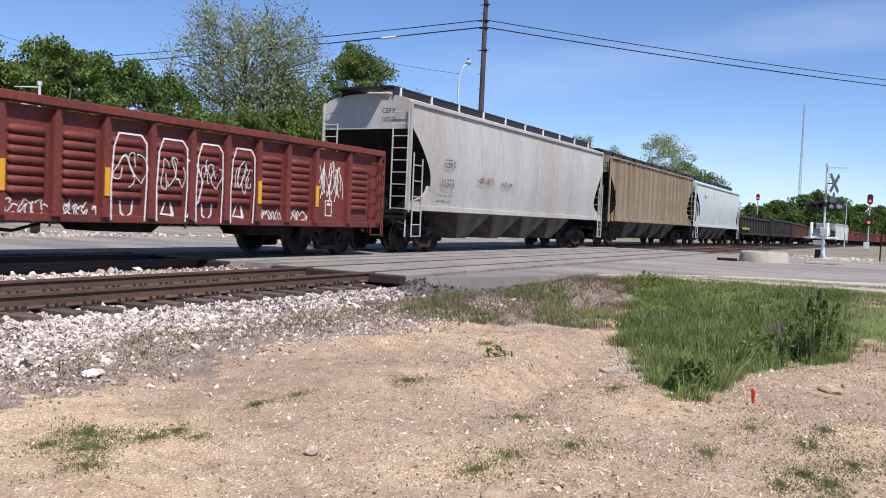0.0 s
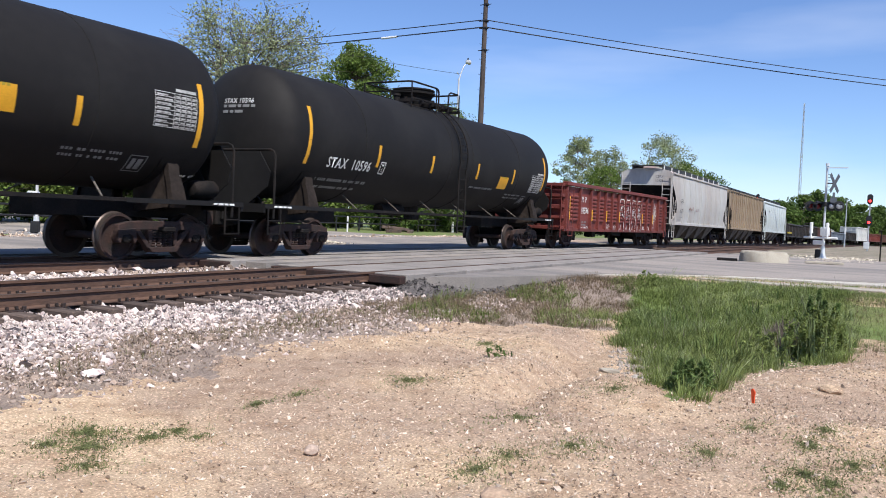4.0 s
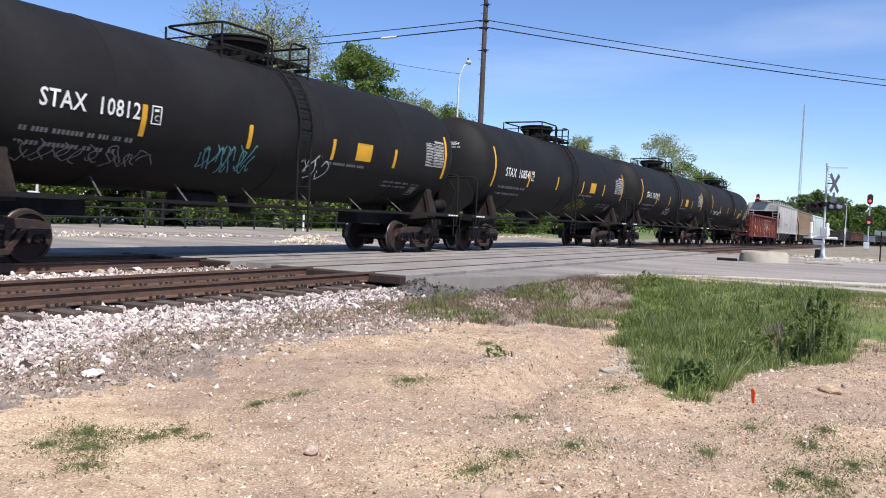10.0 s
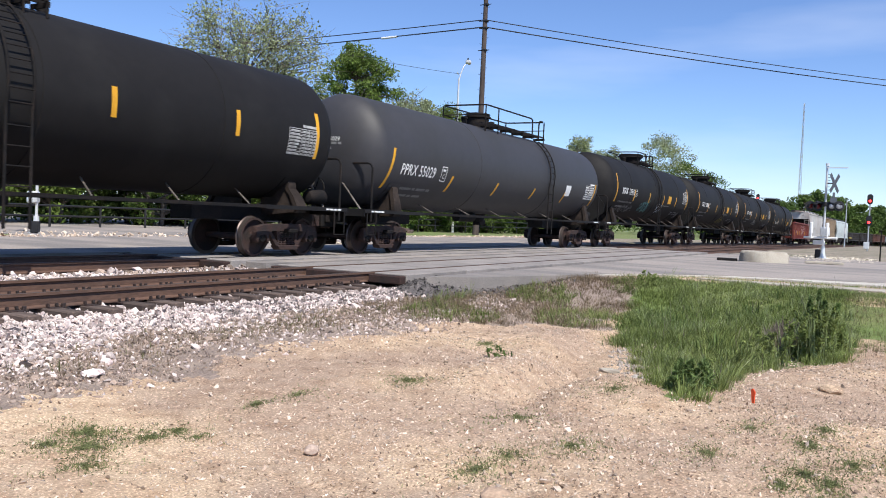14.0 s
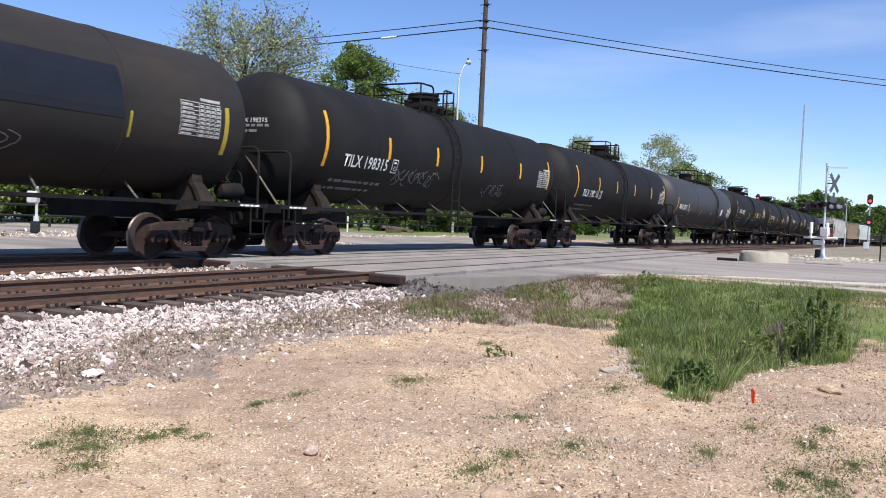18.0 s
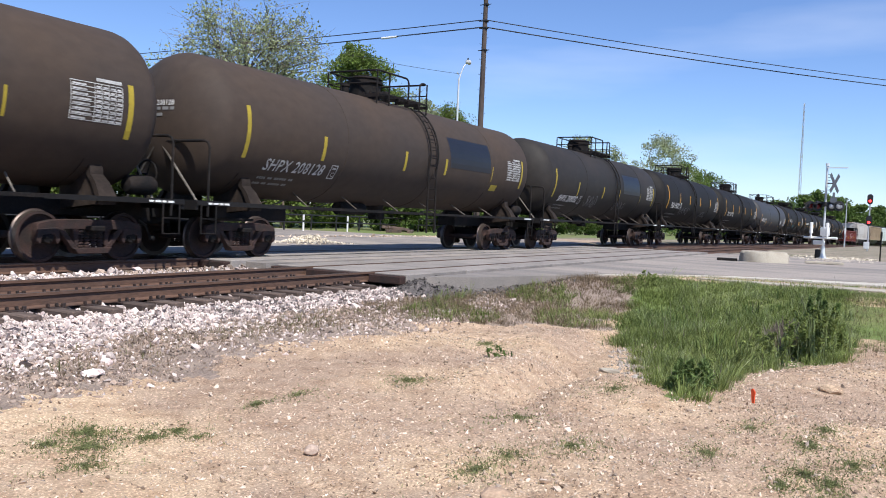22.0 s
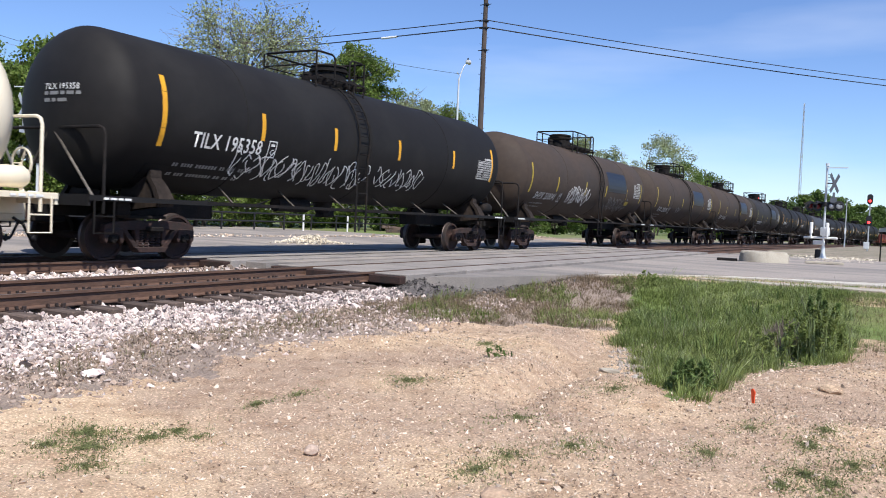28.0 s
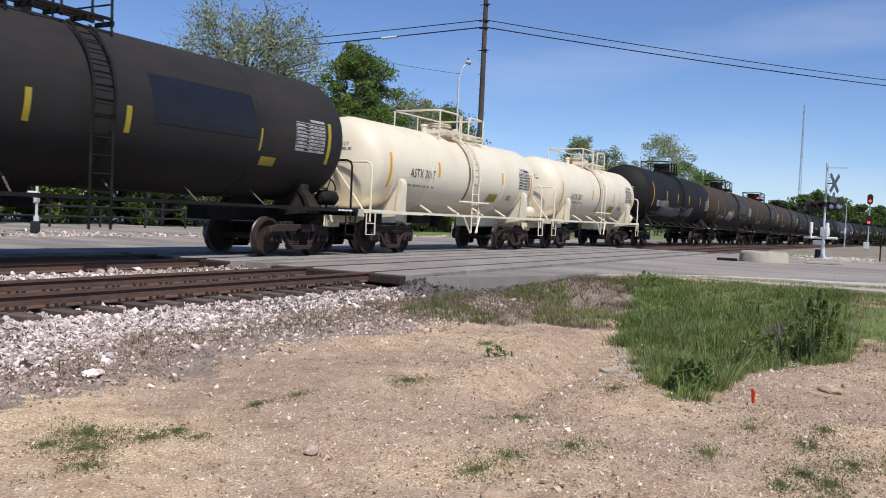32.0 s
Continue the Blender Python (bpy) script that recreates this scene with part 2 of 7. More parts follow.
def rod(bm, a, b, r, r2=None, seg=8, caps=True):
    a, b = Vector(a), Vector(b)
    d = b - a
    m = Matrix.Translation((a + b) / 2) @ d.to_track_quat("Z", "Y").to_matrix().to_4x4()
    bmesh.ops.create_cone(bm, cap_ends=caps, segments=seg, radius1=r, radius2=r if r2 is None else r2, depth=d.length, matrix=m)
    return bm


def pipe(bm, points, r, seg=6):
    """A round bar bent through the points."""
    pts = [Vector(p) for p in points]
    rings, side = [], None
    for k, p in enumerate(pts):
        along = (pts[min(k + 1, len(pts) - 1)] - pts[max(k - 1, 0)]).normalized()
        if side is None:
            side = along.orthogonal().normalized()
        side = (side - along * side.dot(along)).normalized()
        other = along.cross(side)
        rings.append([bm.verts.new(p + side * (r * math.cos(2 * math.pi * i / seg)) + other * (r * math.sin(2 * math.pi * i / seg))) for i in range(seg)])
    for r0, r1 in zip(rings, rings[1:]):
        for i in range(seg):
            bm.faces.new((r0[i], r0[(i + 1) % seg], r1[(i + 1) % seg], r1[i]))
    bm.faces.new(rings[0][::-1])
    bm.faces.new(rings[-1])
    return bm


def rounded(points, r):
    """The points of a bent bar with its corners cut in three."""
    pts = [Vector(p) for p in points]
    out = [pts[0]]
    for a, b, c in zip(pts, pts[1:], pts[2:]):
        u, v = (a - b).normalized() * r, (c - b).normalized() * r
        out += [b + u, b + (u + v) * 0.3, b + v]
    return out + [pts[-1]]


def sweep(bm, profile, stations, closed=True, caps=True):
    """Joins copies of a profile (points in the local y, z) set at the matrices."""
    rings = [[bm.verts.new(m @ Vector((0, y, z))) for y, z in profile] for m in stations]
    n = len(profile)
    for r0, r1 in zip(rings, rings[1:]):
        for i in range(n if closed else n - 1):
            j = (i + 1) % n
            bm.faces.new((r0[i], r0[j], r1[j], r1[i]))
    if caps and closed:
        bm.faces.new(rings[0][::-1])
        bm.faces.new(rings[-1])
    bmesh.ops.recalc_face_normals(bm, faces=bm.faces)
    return bm


def prism(bm, outline, y0, y1):
    """An outline in x, z with depth from y0 to y1."""
    a = [bm.verts.new((x, y0, z)) for x, z in outline]
    b = [bm.verts.new((x, y1, z)) for x, z in outline]
    bm.faces.new(a)
    bm.faces.new(b[::-1])
    n = len(a)
    for i in range(n):
        bm.faces.new((a[i], b[i], b[(i + 1) % n], a[(i + 1) % n]))
    bmesh.ops.recalc_face_normals(bm, faces=bm.faces)
    return bm


def lathe(bm, profile, axis="x", seg=48, centre=(0, 0, 0)):
    """Turns a profile of (along, radius) round an axis."""
    rings = []
    for s, r in profile:
        ring = []
        for i in range(seg):
            a = 2 * math.pi * i / seg
            c, d = r * math.cos(a), r * math.sin(a)
            p = {"x": (s, c, d), "y": (c, s, d), "z": (c, d, s)}[axis]
            ring.append(bm.verts.new(Vector(p) + Vector(centre)))
        rings.append(ring)
    for r0, r1 in zip(rings, rings[1:]):
        for i in range(seg):
            j = (i + 1) % seg
            bm.faces.new((r0[i], r0[j], r1[j], r1[i]))
    bm.faces.new(rings[0])
    bm.faces.new(rings[-1])
    bmesh.ops.recalc_face_normals(bm, faces=bm.faces)
    return bm


def sheet(name, verts, faces, material, parent=None, smooth=False):
    me = bpy.data.meshes.new(name)
    me.from_pydata([tuple(v) for v in verts], [], [tuple(f) for f in faces])
    me.materials.append(material)
    if smooth:
        me.polygons.foreach_set("use_smooth", [True] * len(me.polygons))
    me.update()
    ob = new(name, me)
    ob.parent = parent
    return ob


def scatter_mesh(name, shapes, placements, material, parent=None):
    """Many small solids as one mesh. shapes: (verts, tris); placements: arrays of place, 3x3 turn-and-size, shape number."""
    place, turns, which = placements
    vs, fs, base = [], [], 0
    for k, (sv, sf) in enumerate(shapes):
        idx = np.nonzero(which == k)[0]
        if not len(idx):
            continue
        v = np.einsum("nij,vj->nvi", turns[idx], sv) + place[idx][:, None, :]
        f = sf[None] + (base + np.arange(len(idx)) * len(sv))[:, None, None]
        vs.append(v.reshape(-1, 3))
        fs.append(f.reshape(-1, sf.shape[1]))
        base += len(idx) * len(sv)
    v, f = np.concatenate(vs), np.concatenate(fs)
    me = bpy.data.meshes.new(name)
    me.vertices.add(len(v))
    me.vertices.foreach_set("co", v.astype(np.float32).ravel())
    me.loops.add(f.size)
    me.loops.foreach_set("vertex_index", f.astype(np.int32).ravel())
    me.polygons.add(len(f))
    me.polygons.foreach_set("loop_start", np.arange(0, f.size, f.shape[1], dtype=np.int32))
    me.update(calc_edges=True)
    me.shade_flat()
    me.materials.append(material)
    ob = new(name, me)
    ob.parent = parent
    return ob


def random_turns(rng, n):
    q = rng.normal(size=(n, 4))
    q /= np.linalg.norm(q, axis=1)[:, None]
    w, x, y, z = q.T
    return np.stack([np.stack([1 - 2 * (y * y + z * z), 2 * (x * y - z * w), 2 * (x * z + y * w)], 1),
                     np.stack([2 * (x * y + z * w), 1 - 2 * (x * x + z * z), 2 * (y * z - x * w)], 1),
                     np.stack([2 * (x * z - y * w), 2 * (y * z + x * w), 1 - 2 * (x * x + y * y)], 1)], 1)


def stone_shapes(rng, n=5, sub=1):
    out = []
    for _ in range(n):
        bm = bmesh.new()
        if sub:
            corners = rng.normal(size=(9, 3))
            for p in corners / np.linalg.norm(corners, axis=1)[:, None]:
                bm.verts.new(p)
            hull = bmesh.ops.convex_hull(bm, input=bm.verts)
            bmesh.ops.delete(bm, geom=[g for g in hull["geom_interior"] if isinstance(g, bmesh.types.BMVert)], context="VERTS")
            bmesh.ops.triangulate(bm, faces=bm.faces)
        else:
            ring = [bm.verts.new((math.cos(a), math.sin(a), 0)) for a in (0.0, 2.2, 4.1)]
            for tip in (bm.verts.new((0.1, 0, 0.8)), bm.verts.new((0, 0.1, -0.7))):
                for k in range(3):
                    bm.faces.new((ring[k], ring[(k + 1) % 3], tip))
            bmesh.ops.recalc_face_normals(bm, faces=bm.faces)
        bm.verts.index_update()
        v = np.array([p.co for p in bm.verts]) * (1.0 if sub else rng.uniform(0.5, 1.2, (len(bm.verts), 1))) * np.array((1.35, 0.95, 0.55)) * rng.uniform(0.75, 1.25, 3)
        f = np.array([[q.index for q in p.verts] for p in bm.faces])
        bm.free()
        out.append((v, f))
    return out


LEAF = (np.array([(0, -0.5, 0), (0.33, 0.0, 0.06), (0, 0.55, 0), (-0.33, 0.0, 0.06)]), np.array([[0, 1, 2, 3]]))
SLIM_LEAF = (np.array([(0, -0.5, 0), (0.16, -0.05, 0.05), (0, 0.55, -0.06), (-0.16, -0.05, 0.05)]), np.array([[0, 1, 2, 3]]))
BENT_BLADE = (np.array([(-0.5, 0, 0), (0.5, 0, 0), (0.4, 0.1, 0.45), (-0.4, 0.1, 0.45), (0.12, 0.42, 0.88), (-0.08, 0.55, 1.0)]), np.array([[0, 1, 2, 3], [3, 2, 4, 5]]))
BLADE = (np.array([(-0.5, 0, 0), (0.5, 0, 0), (0.3, 0.12, 0.55), (0.0, 0.42, 1.0)]), np.array([[0, 1, 2, 3]]))


def text_mesh(words, size):
    """Lettering as a flat mesh, its middle at the origin, in the local x, y."""
    cu = bpy.data.curves.new("lettering", "FONT")
    cu.body, cu.size, cu.align_x, cu.align_y = words, size, "CENTER", "CENTER"
    cu.resolution_u = 2
    cu.offset = 0.013 * size if size > 0.37 and "M" not in words else 0.0
    cu.space_character = 1.07 if size > 0.25 else 1.0
    ob = bpy.data.objects.new("lettering", cu)
    me = bpy.data.meshes.new_from_object(ob)
    bpy.data.objects.remove(ob)
    bpy.data.curves.remove(cu)
    return me


def fall_slope(length):
    """The tracks run level over the crossing, then gently downhill."""
    return -0.0068 * min(1.0, max(0.0, (length - 40.0) / 30.0))


def fall(length):
    u = min(30.0, max(0.0, length - 40.0))
    return -0.0068 * (u * u / 60.0 + max(0.0, length - 70.0))


def track_pose(length, y, z=0.0):
    """The pose on a track at a distance along it; y is the track's offset on the straight."""
    a = max(0.0, length - BEND_AT) / BEND_R
    x = min(length, BEND_AT) + BEND_R * math.sin(a)
    off = -BEND_R * (1 - math.cos(a))
    shift = y - Y_TRAIN
    return pose(x + shift * math.sin(a), Y_TRAIN + off + shift * math.cos(a), z + fall(length), 0, math.degrees(math.atan(-fall_slope(length))), -math.degrees(a))


def inside(poly, x, y):
    """Which points lie in a polygon."""
    ok = np.zeros(len(x), bool)
    for (xa, ya), (xb, yb) in zip(poly, poly[1:] + poly[:1]):
        cross = ((ya > y) != (yb > y)) & (x < (xb - xa) * (y - ya) / (yb - ya + 1e-12) + xa)
        ok ^= cross
    return ok


PATCH_EDGE = [(7.8, 1.85), (8.6, 2.17), (9.9, 2.65), (11.3, 3.1), (12.4, 3.8), (13.8, 4.15), (15.6, 4.5), (16.8, 4.75), (17.7, 4.85), (18.2, 4.2), (18.5, 3.3), (18.7, 2.2), (18.7, 1.1), (16.6, 0.85), (14.6, 0.72), (12.9, 0.68), (11.7, 0.75), (11.2, 1.3), (10.6, 1.6), (9.6, 1.62), (8.8, 1.62), (8.1, 1.66)]

SCRUB_EDGE = [(10.6, 5.9), (12.4, 5.0), (12.9, 4.1), (14.8, 4.4), (17.6, 4.8), (18.4, 5.0), (17.4, 5.9), (16.4, 6.7), (15.0, 7.3), (13.2, 7.5), (10.6, 7.3)]

# ---- ground, road, tracks ----
def smooth(a, b, v):
    u = np.clip((v - a) / (b - a), 0, 1)
    return u * u * (3 - 2 * u)


def ground_z(x, y):
    """Height of the bare ground, for arrays or numbers."""
    x, y = np.asarray(x, float), np.asarray(y, float)
    z = -0.50 + 0.16 * smooth(5.0, 7.2, y) * (1 - smooth(15, 18, x))
    z = z - 0.28 * np.exp(-(((x - 11.6) / 2.0) ** 2 + ((y - 2.6) / 1.3) ** 2))
    z = z + 0.10 * np.exp(-(((x - 7.6) / 2.2) ** 2 + ((y - 4.8) / 1.1) ** 2))
    z = z + (-0.06 - z) * smooth(14.6, 17.6, x + 0.25 * (y - 5) * (y > 5))
    z = np.where(y > 7.6, z + (-0.55 - z) * smooth(7.6, 8.2, y) * (1 - smooth(16.2, 17.2, y)), z)
    z = z + (-0.06 - z) * smooth(16.2, 17.4, y)
    bumps = 0.036 * np.sin(1.9 * x + 0.7 * y) * np.sin(1.3 * y - 0.6 * x) + 0.012 * np.sin(5.1 * x + 2 * y) * np.sin(4.3 * y)
    rough = 0.008 * np.sin(13 * x + 3 * np.sin(7 * y)) * np.sin(11 * y + 2 * np.sin(9 * x)) + 0.006 * np.sin(29 * x + 2 * y) * np.sin(27 * y + 3 * np.sin(6 * x))
    gully = -0.15 * np.exp(-((y - 3.0 - 0.2 * (x - 7.4) - 0.12 * np.sin(1.9 * x)) / 0.26) ** 2) * smooth(6.2, 7.6, x) * (1 - smooth(11.2, 13.4, x)) + 0.05 * np.exp(-((y - 3.6 - 0.2 * (x - 7.4) - 0.12 * np.sin(1.9 * x)) / 0.25) ** 2) * smooth(6.2, 7.6, x) * (1 - smooth(11.2, 13.4, x))
    z = z - 0.0068 * np.clip(x - 55, 0, 260) * smooth(44, 60, x)
    return z + (bumps + rough + gully) * (1 - smooth(13, 16, x)) * (y < 7.5)


def axis_steps(lo, fine_lo, fine_hi, hi, step):
    inner = list(np.arange(fine_lo, fine_hi + 1e-6, step))
    out, d, v = [], step, fine_hi
    while v < hi:
        d *= 1.35
        v += d
        out.append(v)
    low, d, v = [], step, fine_lo
    while v > lo:
        d *= 1.35
        v -= d
        low.append(v)
    return np.array(low[::-1] + inner + out)


def build_ground():
    xs, ys = axis_steps(-3000, 2, 14, 3000, 0.07), axis_steps(-3000, -1.5, 7.5, 3000, 0.07)
    gx, gy = np.meshgrid(xs, ys, indexing="ij")
    gz = ground_z(gx, gy)
    v = np.stack([gx.ravel(), gy.ravel(), gz.ravel()], 1)
    nx, ny = len(xs), len(ys)
    i, j = np.meshgrid(np.arange(nx - 1), np.arange(ny - 1), indexing="ij")
    a = (i * ny + j).ravel()
    f = np.stack([a, a + ny, a + ny + 1, a + 1], 1)
    ob = sheet("ground", v, f, DIRT, smooth=True)
    ob.data.materials.append(TURF)
    ob.data.materials.append(VERGE)
    ob.data.materials.append(GRAVELLY)
    ob.data.materials.append(PINK_GRAVEL)
    c = v[f].mean(1)
    turf_y = 27.6 - 2.6 * smooth(22, 29, c[:, 0])
    kind = np.where((c[:, 1] > turf_y) | (c[:, 0] > 230) | (c[:, 1] < -40), 1, np.where(c[:, 0] > 21, 2, 0))
    edge = 5.88 + 0.2 * np.sin(1.9 * c[:, 0]) + 0.13 * np.sin(6.1 * c[:, 0] + 1) + 0.08 * np.sin(17 * c[:, 0]) - 0.35 * (c[:, 0] < 4.5)
    kind = np.where((kind == 0) & (c[:, 1] > edge) & (c[:, 1] < 12), 3, kind)
    kind = np.where((c[:, 1] > 16) & (c[:, 1] <= turf_y) & (c[:, 0] < 60), 4, kind)
    kind = np.where(inside(SCRUB_EDGE, c[:, 0] + 0.15 * np.sin(6 * c[:, 1]), c[:, 1] + 0.15 * np.sin(5 * c[:, 0])), 3, kind)
    kind = np.where((c[:, 0] > 14.2 + 0.5 * np.sin(3 * c[:, 1])) & (c[:, 0] < 21.2) & (c[:, 1] < 1.2) & (c[:, 1] > -12) & (np.sin(2.1 * c[:, 0]) * np.sin(2.7 * c[:, 1]) > -0.6), 1, kind)
    kind = np.where(inside(PATCH_EDGE, c[:, 0], c[:, 1]), 1, kind)
    ob.data.polygons.foreach_set("material_index", kind.astype(np.int32))
    tagged(ob, "sandy pale brown dirt ground with gravel and far turf", "ground", kind="structure")


build_ground()


def strip(name, rows, material, label, z=-0.012, category="road", depth=0.25, parent=None):
    """A slab between rows of (y, x0, x1), with a skirt down to the ground."""
    bm = bmesh.new()
    top = [[bm.verts.new((x0 + (x1 - x0) * k / 8, y, z)) for k in range(9)] for y, x0, x1 in rows]
    for r0, r1 in zip(top, top[1:]):
        for k in range(8):
            bm.faces.new((r0[k], r0[k + 1], r1[k + 1], r1[k]))
    edge = [e for e in bm.edges if len(e.link_faces) == 1]
    ext = bmesh.ops.extrude_edge_only(bm, edges=edge)
    for g in ext["geom"]:
        if isinstance(g, bmesh.types.BMVert):
            g.co.z -= depth
    bmesh.ops.recalc_face_normals(bm, faces=bm.faces)
    ob = part(name, bm, material, parent)
    if not parent:
        tagged(ob, label, category, kind="structure")
    return ob


# the street that crosses the tracks, and the lane along their far side
strip("road", [(-60, 24.5, 47), (-20, 23.5, 45), (-6, 25.5, 43), (-1, 23.6, 42), (0.4, 22.9, 41.6), (1.2, 22.4, 41.5), (3.7, 21.4, 41.2), (5.0, 20.0, 41), (5.9, 18.6, 41),
               (6.4, 16.6, 41), (7.2, 14.2, 41), (7.75, 13.5, 41)], ASPHALT, "sun-bleached grey asphalt street crossing the tracks")
strip("road_between", [(11.65, 13.6, 41), (12.2, 13.6, 41)], ASPHALT, "narrow asphalt strip between the two tracks")
strip("road_far", [(16.0, -40, 46), (17.5, -60, 48), (20, -80, 50), (22.5, -90, 52), (23.6, -90, 52)], ASPHALT, "grey asphalt lane along the far side of the tracks", z=-0.03)
strip("road_beyond", [(23.6, 17, 42), (40, 19, 42), (160, 19, 42)], ASPHALT, "grey asphalt street leading away from the crossing", z=-0.034)
strip("pavement", [(-8, 19.4, 20.6), (0.4, 19.37, 20.35), (3.07, 19.25, 19.9), (4.2, 19.55, 19.9)], CONCRETE, "pale concrete strip beside the street", z=-0.03, category="pavement")


SHOULDER = mat("pale_gravel_shoulder", (0.56, 0.52, 0.46), 0.95, vary=0.3, scale=1.2, fine=30, bump=0.5, second=(0.4, 0.36, 0.31))
strip("shoulder", [(-6, 22.3, 25.9), (-1, 21.9, 24.0), (0.43, 21.6, 23.0), (2.44, 21.3, 22.3), (4.3, 20.6, 21.3), (5.4, 19.4, 20.0), (6.1, 17.9, 18.6), (6.5, 16.9, 17.4)], SHOULDER, "pale gravel shoulder along the street", z=-0.024, category="road shoulder")


def rail_stations(y, lo, hi, z=0.0):
    ls = [lo, 40, 46, 52, 58, 64, 70, min(hi, BEND_AT)] + [BEND_AT + 6 * i for i in range(1, 60) if BEND_AT + 6 * i < hi] + [hi]
    return [track_pose(v, y, z) for v in sorted(set(ls)) if v <= hi]


def build_track(name, yc, label):
    tr = empty(name, pose(0, 0, 0), label, "railway track", kind="structure")
    prof = [(-0.036, 0), (0.036, 0), (0.037, -0.035), (0.01, -0.05), (0.009, -0.15), (0.03, -0.163), (0.07, -0.17), (0.07, -0.182),
            (-0.07, -0.182), (-0.07, -0.17), (-0.03, -0.163), (-0.009, -0.15), (-0.01, -0.05), (-0.037, -0.035)]
    for side in (-0.753, 0.753):
        bm = bmesh.new()
        sweep(bm, prof, rail_stations(yc + side, -320, 420))
        for f in bm.faces:
            if f.normal.z > 0.9 and f.calc_center_median().z > -0.01:
                f.material_index = 1
        part("rail", bm, [RAIL, RAILTOP], tr)
    return tr


near_track = build_track("track_near", Y_NEAR, "rusty empty railway track on timber ties and ballast")
far_track = build_track("track_far", Y_TRAIN, "railway track that carries the freight train")

bm = bmesh.new()
sweep(bm, [(-7.5, -0.62), (-6.6, -0.40), (-5.8, -0.27), (-2.6, -0.25), (-2.2, -0.30), (-1.9, -0.24), (1.5, -0.24), (2.1, -0.42), (2.6, -0.62)], rail_stations(Y_TRAIN, -320, 420))
tagged(part("ballast_bed", bm, BED), "dusty ballast bed under both tracks, darkened for shade between stones", "ballast", kind="structure")


def tie_mesh():
    bm = bmesh.new()
    box(bm, (0.23, 2.6, 0.17), (0, 0, -0.085), bevel=0.012)
    return finish(bm, "tie", TIE)


TIE_MESH = tie_mesh()


def plate_mesh():
    """A tie plate with its spikes and a rail anchor."""
    bm = bmesh.new()
    box(bm, (0.19, 0.34, 0.02), (0, 0, 0.0), bevel=0.004)
    for sx, sy in ((-0.06, -0.085), (0.06, -0.085), (0.06, 0.085), (-0.06, 0.085)):
        box(bm, (0.025, 0.05, 0.05), (sx, sy, 0.03), (12 * sy / 0.085, 0, 0), 0.006)
    box(bm, (0.05, 0.18, 0.03), (0.15, 0, 0.01), bevel=0.006)
    box(bm, (0.05, 0.03, 0.06), (0.15, -0.09, 0.02), bevel=0.006)
    return finish(bm, "tie_plate", RUSTY)


PLATE_MESH = plate_mesh()
rng = np.random.default_rng(5)
for i in range(26):
    x = 0.35 + 0.52 * i
    if x < 13.3:
        part("tie", TIE_MESH, None, near_track, m=pose(x + rng.normal() * 0.02, Y_NEAR + rng.normal() * 0.03, -0.188 + rng.normal() * 0.004, 0, 0, rng.normal() * 0.8))
        for side in (-0.753, 0.753):
            part("tie_plate", PLATE_MESH, None, near_track, m=pose(x, Y_NEAR + side, -0.186))
bm = bmesh.new()
for yc in (Y_NEAR, Y_TRAIN):
    for i in range(-60, 420):
        s = 0.35 + 0.52 * i
        if (yc == Y_NEAR and 0 <= s < 13.4) or 13.4 <= s < 41.2:
            continue
        m = track_pose(s, yc, -0.188)
        bmesh.ops.create_cube(bm, size=1.0, matrix=m @ Matrix.Translation((0, 0, -0.085)) @ Matrix.Diagonal((0.23, 2.6, 0.17, 1)))
tagged(part("ties", bm, TIE), "weathered timber ties of both tracks farther along", "tie", kind="stuff")


def panels(yc, tr):
    for k, (w, off) in enumerate(((0.72, -1.19), (1.31, 0.0), (0.72, 1.19))):
        bm = bmesh.new()
        box(bm, (2.43, w, 0.2), (0, 0, -0.1), bevel=0.012)
        me = finish(bm, "crossing_panel", PANEL)
        for i in range(11):
            part("crossing_panel", me, None, tr, m=pose(14.75 + 2.45 * i, yc + off, -0.006))
        bm = bmesh.new()
        box(bm, (0.2, w, 0.16), (0, 0, -0.09), (0, 0, 0), 0.02)
        part("panel_end", bm, RUSTY, tr, m=pose(13.42, yc + off, -0.02))


panels(Y_NEAR, near_track)
panels(Y_TRAIN, far_track)

# loose stones
def stones(name, rng, n, x0, x1, y0, y1, size, material, label, height, keep=None, sub=1):
    x, y = rng.uniform(x0, x1, n), rng.uniform(y0, y1, n)
    if keep is not None:
        ok = keep(x, y, rng.uniform(0, 1, n))
        x, y = x[ok], y[ok]
    n = len(x)
    s = size * rng.lognormal(0, 0.35, n)
    place = np.stack([x, y, height(x, y) + s * rng.uniform(0.0, 0.5, n)], 1)
    ob = scatter_mesh(name, stone_shapes(rng, 6, sub), (place, random_turns(rng, n) * s[:, None, None], rng.integers(0, 6, n)), material)
    return tagged(ob, label, name, kind="stuff")


def bed_z(x, y):
    d = y - Y_TRAIN
    return np.interp(d, [-9.5, -7.5, -6.6, -5.9, -2.6, -2.2, -1.9, 1.5, 2.1, 2.6], [-0.5, -0.46, -0.38, -0.268, -0.25, -0.29, -0.225, -0.225, -0.42, -0.5])


def toe(x):
    """The ragged line where the ballast ends."""
    return np.interp(x, [2, 4.6, 6.0, 9.0, 12.0, 14.0], [6.55, 6.75, 7.2, 7.25, 7.35, 7.7]) + 0.12 * np.sin(2.1 * x) + 0.1 * np.sin(5.0 * x + 1)


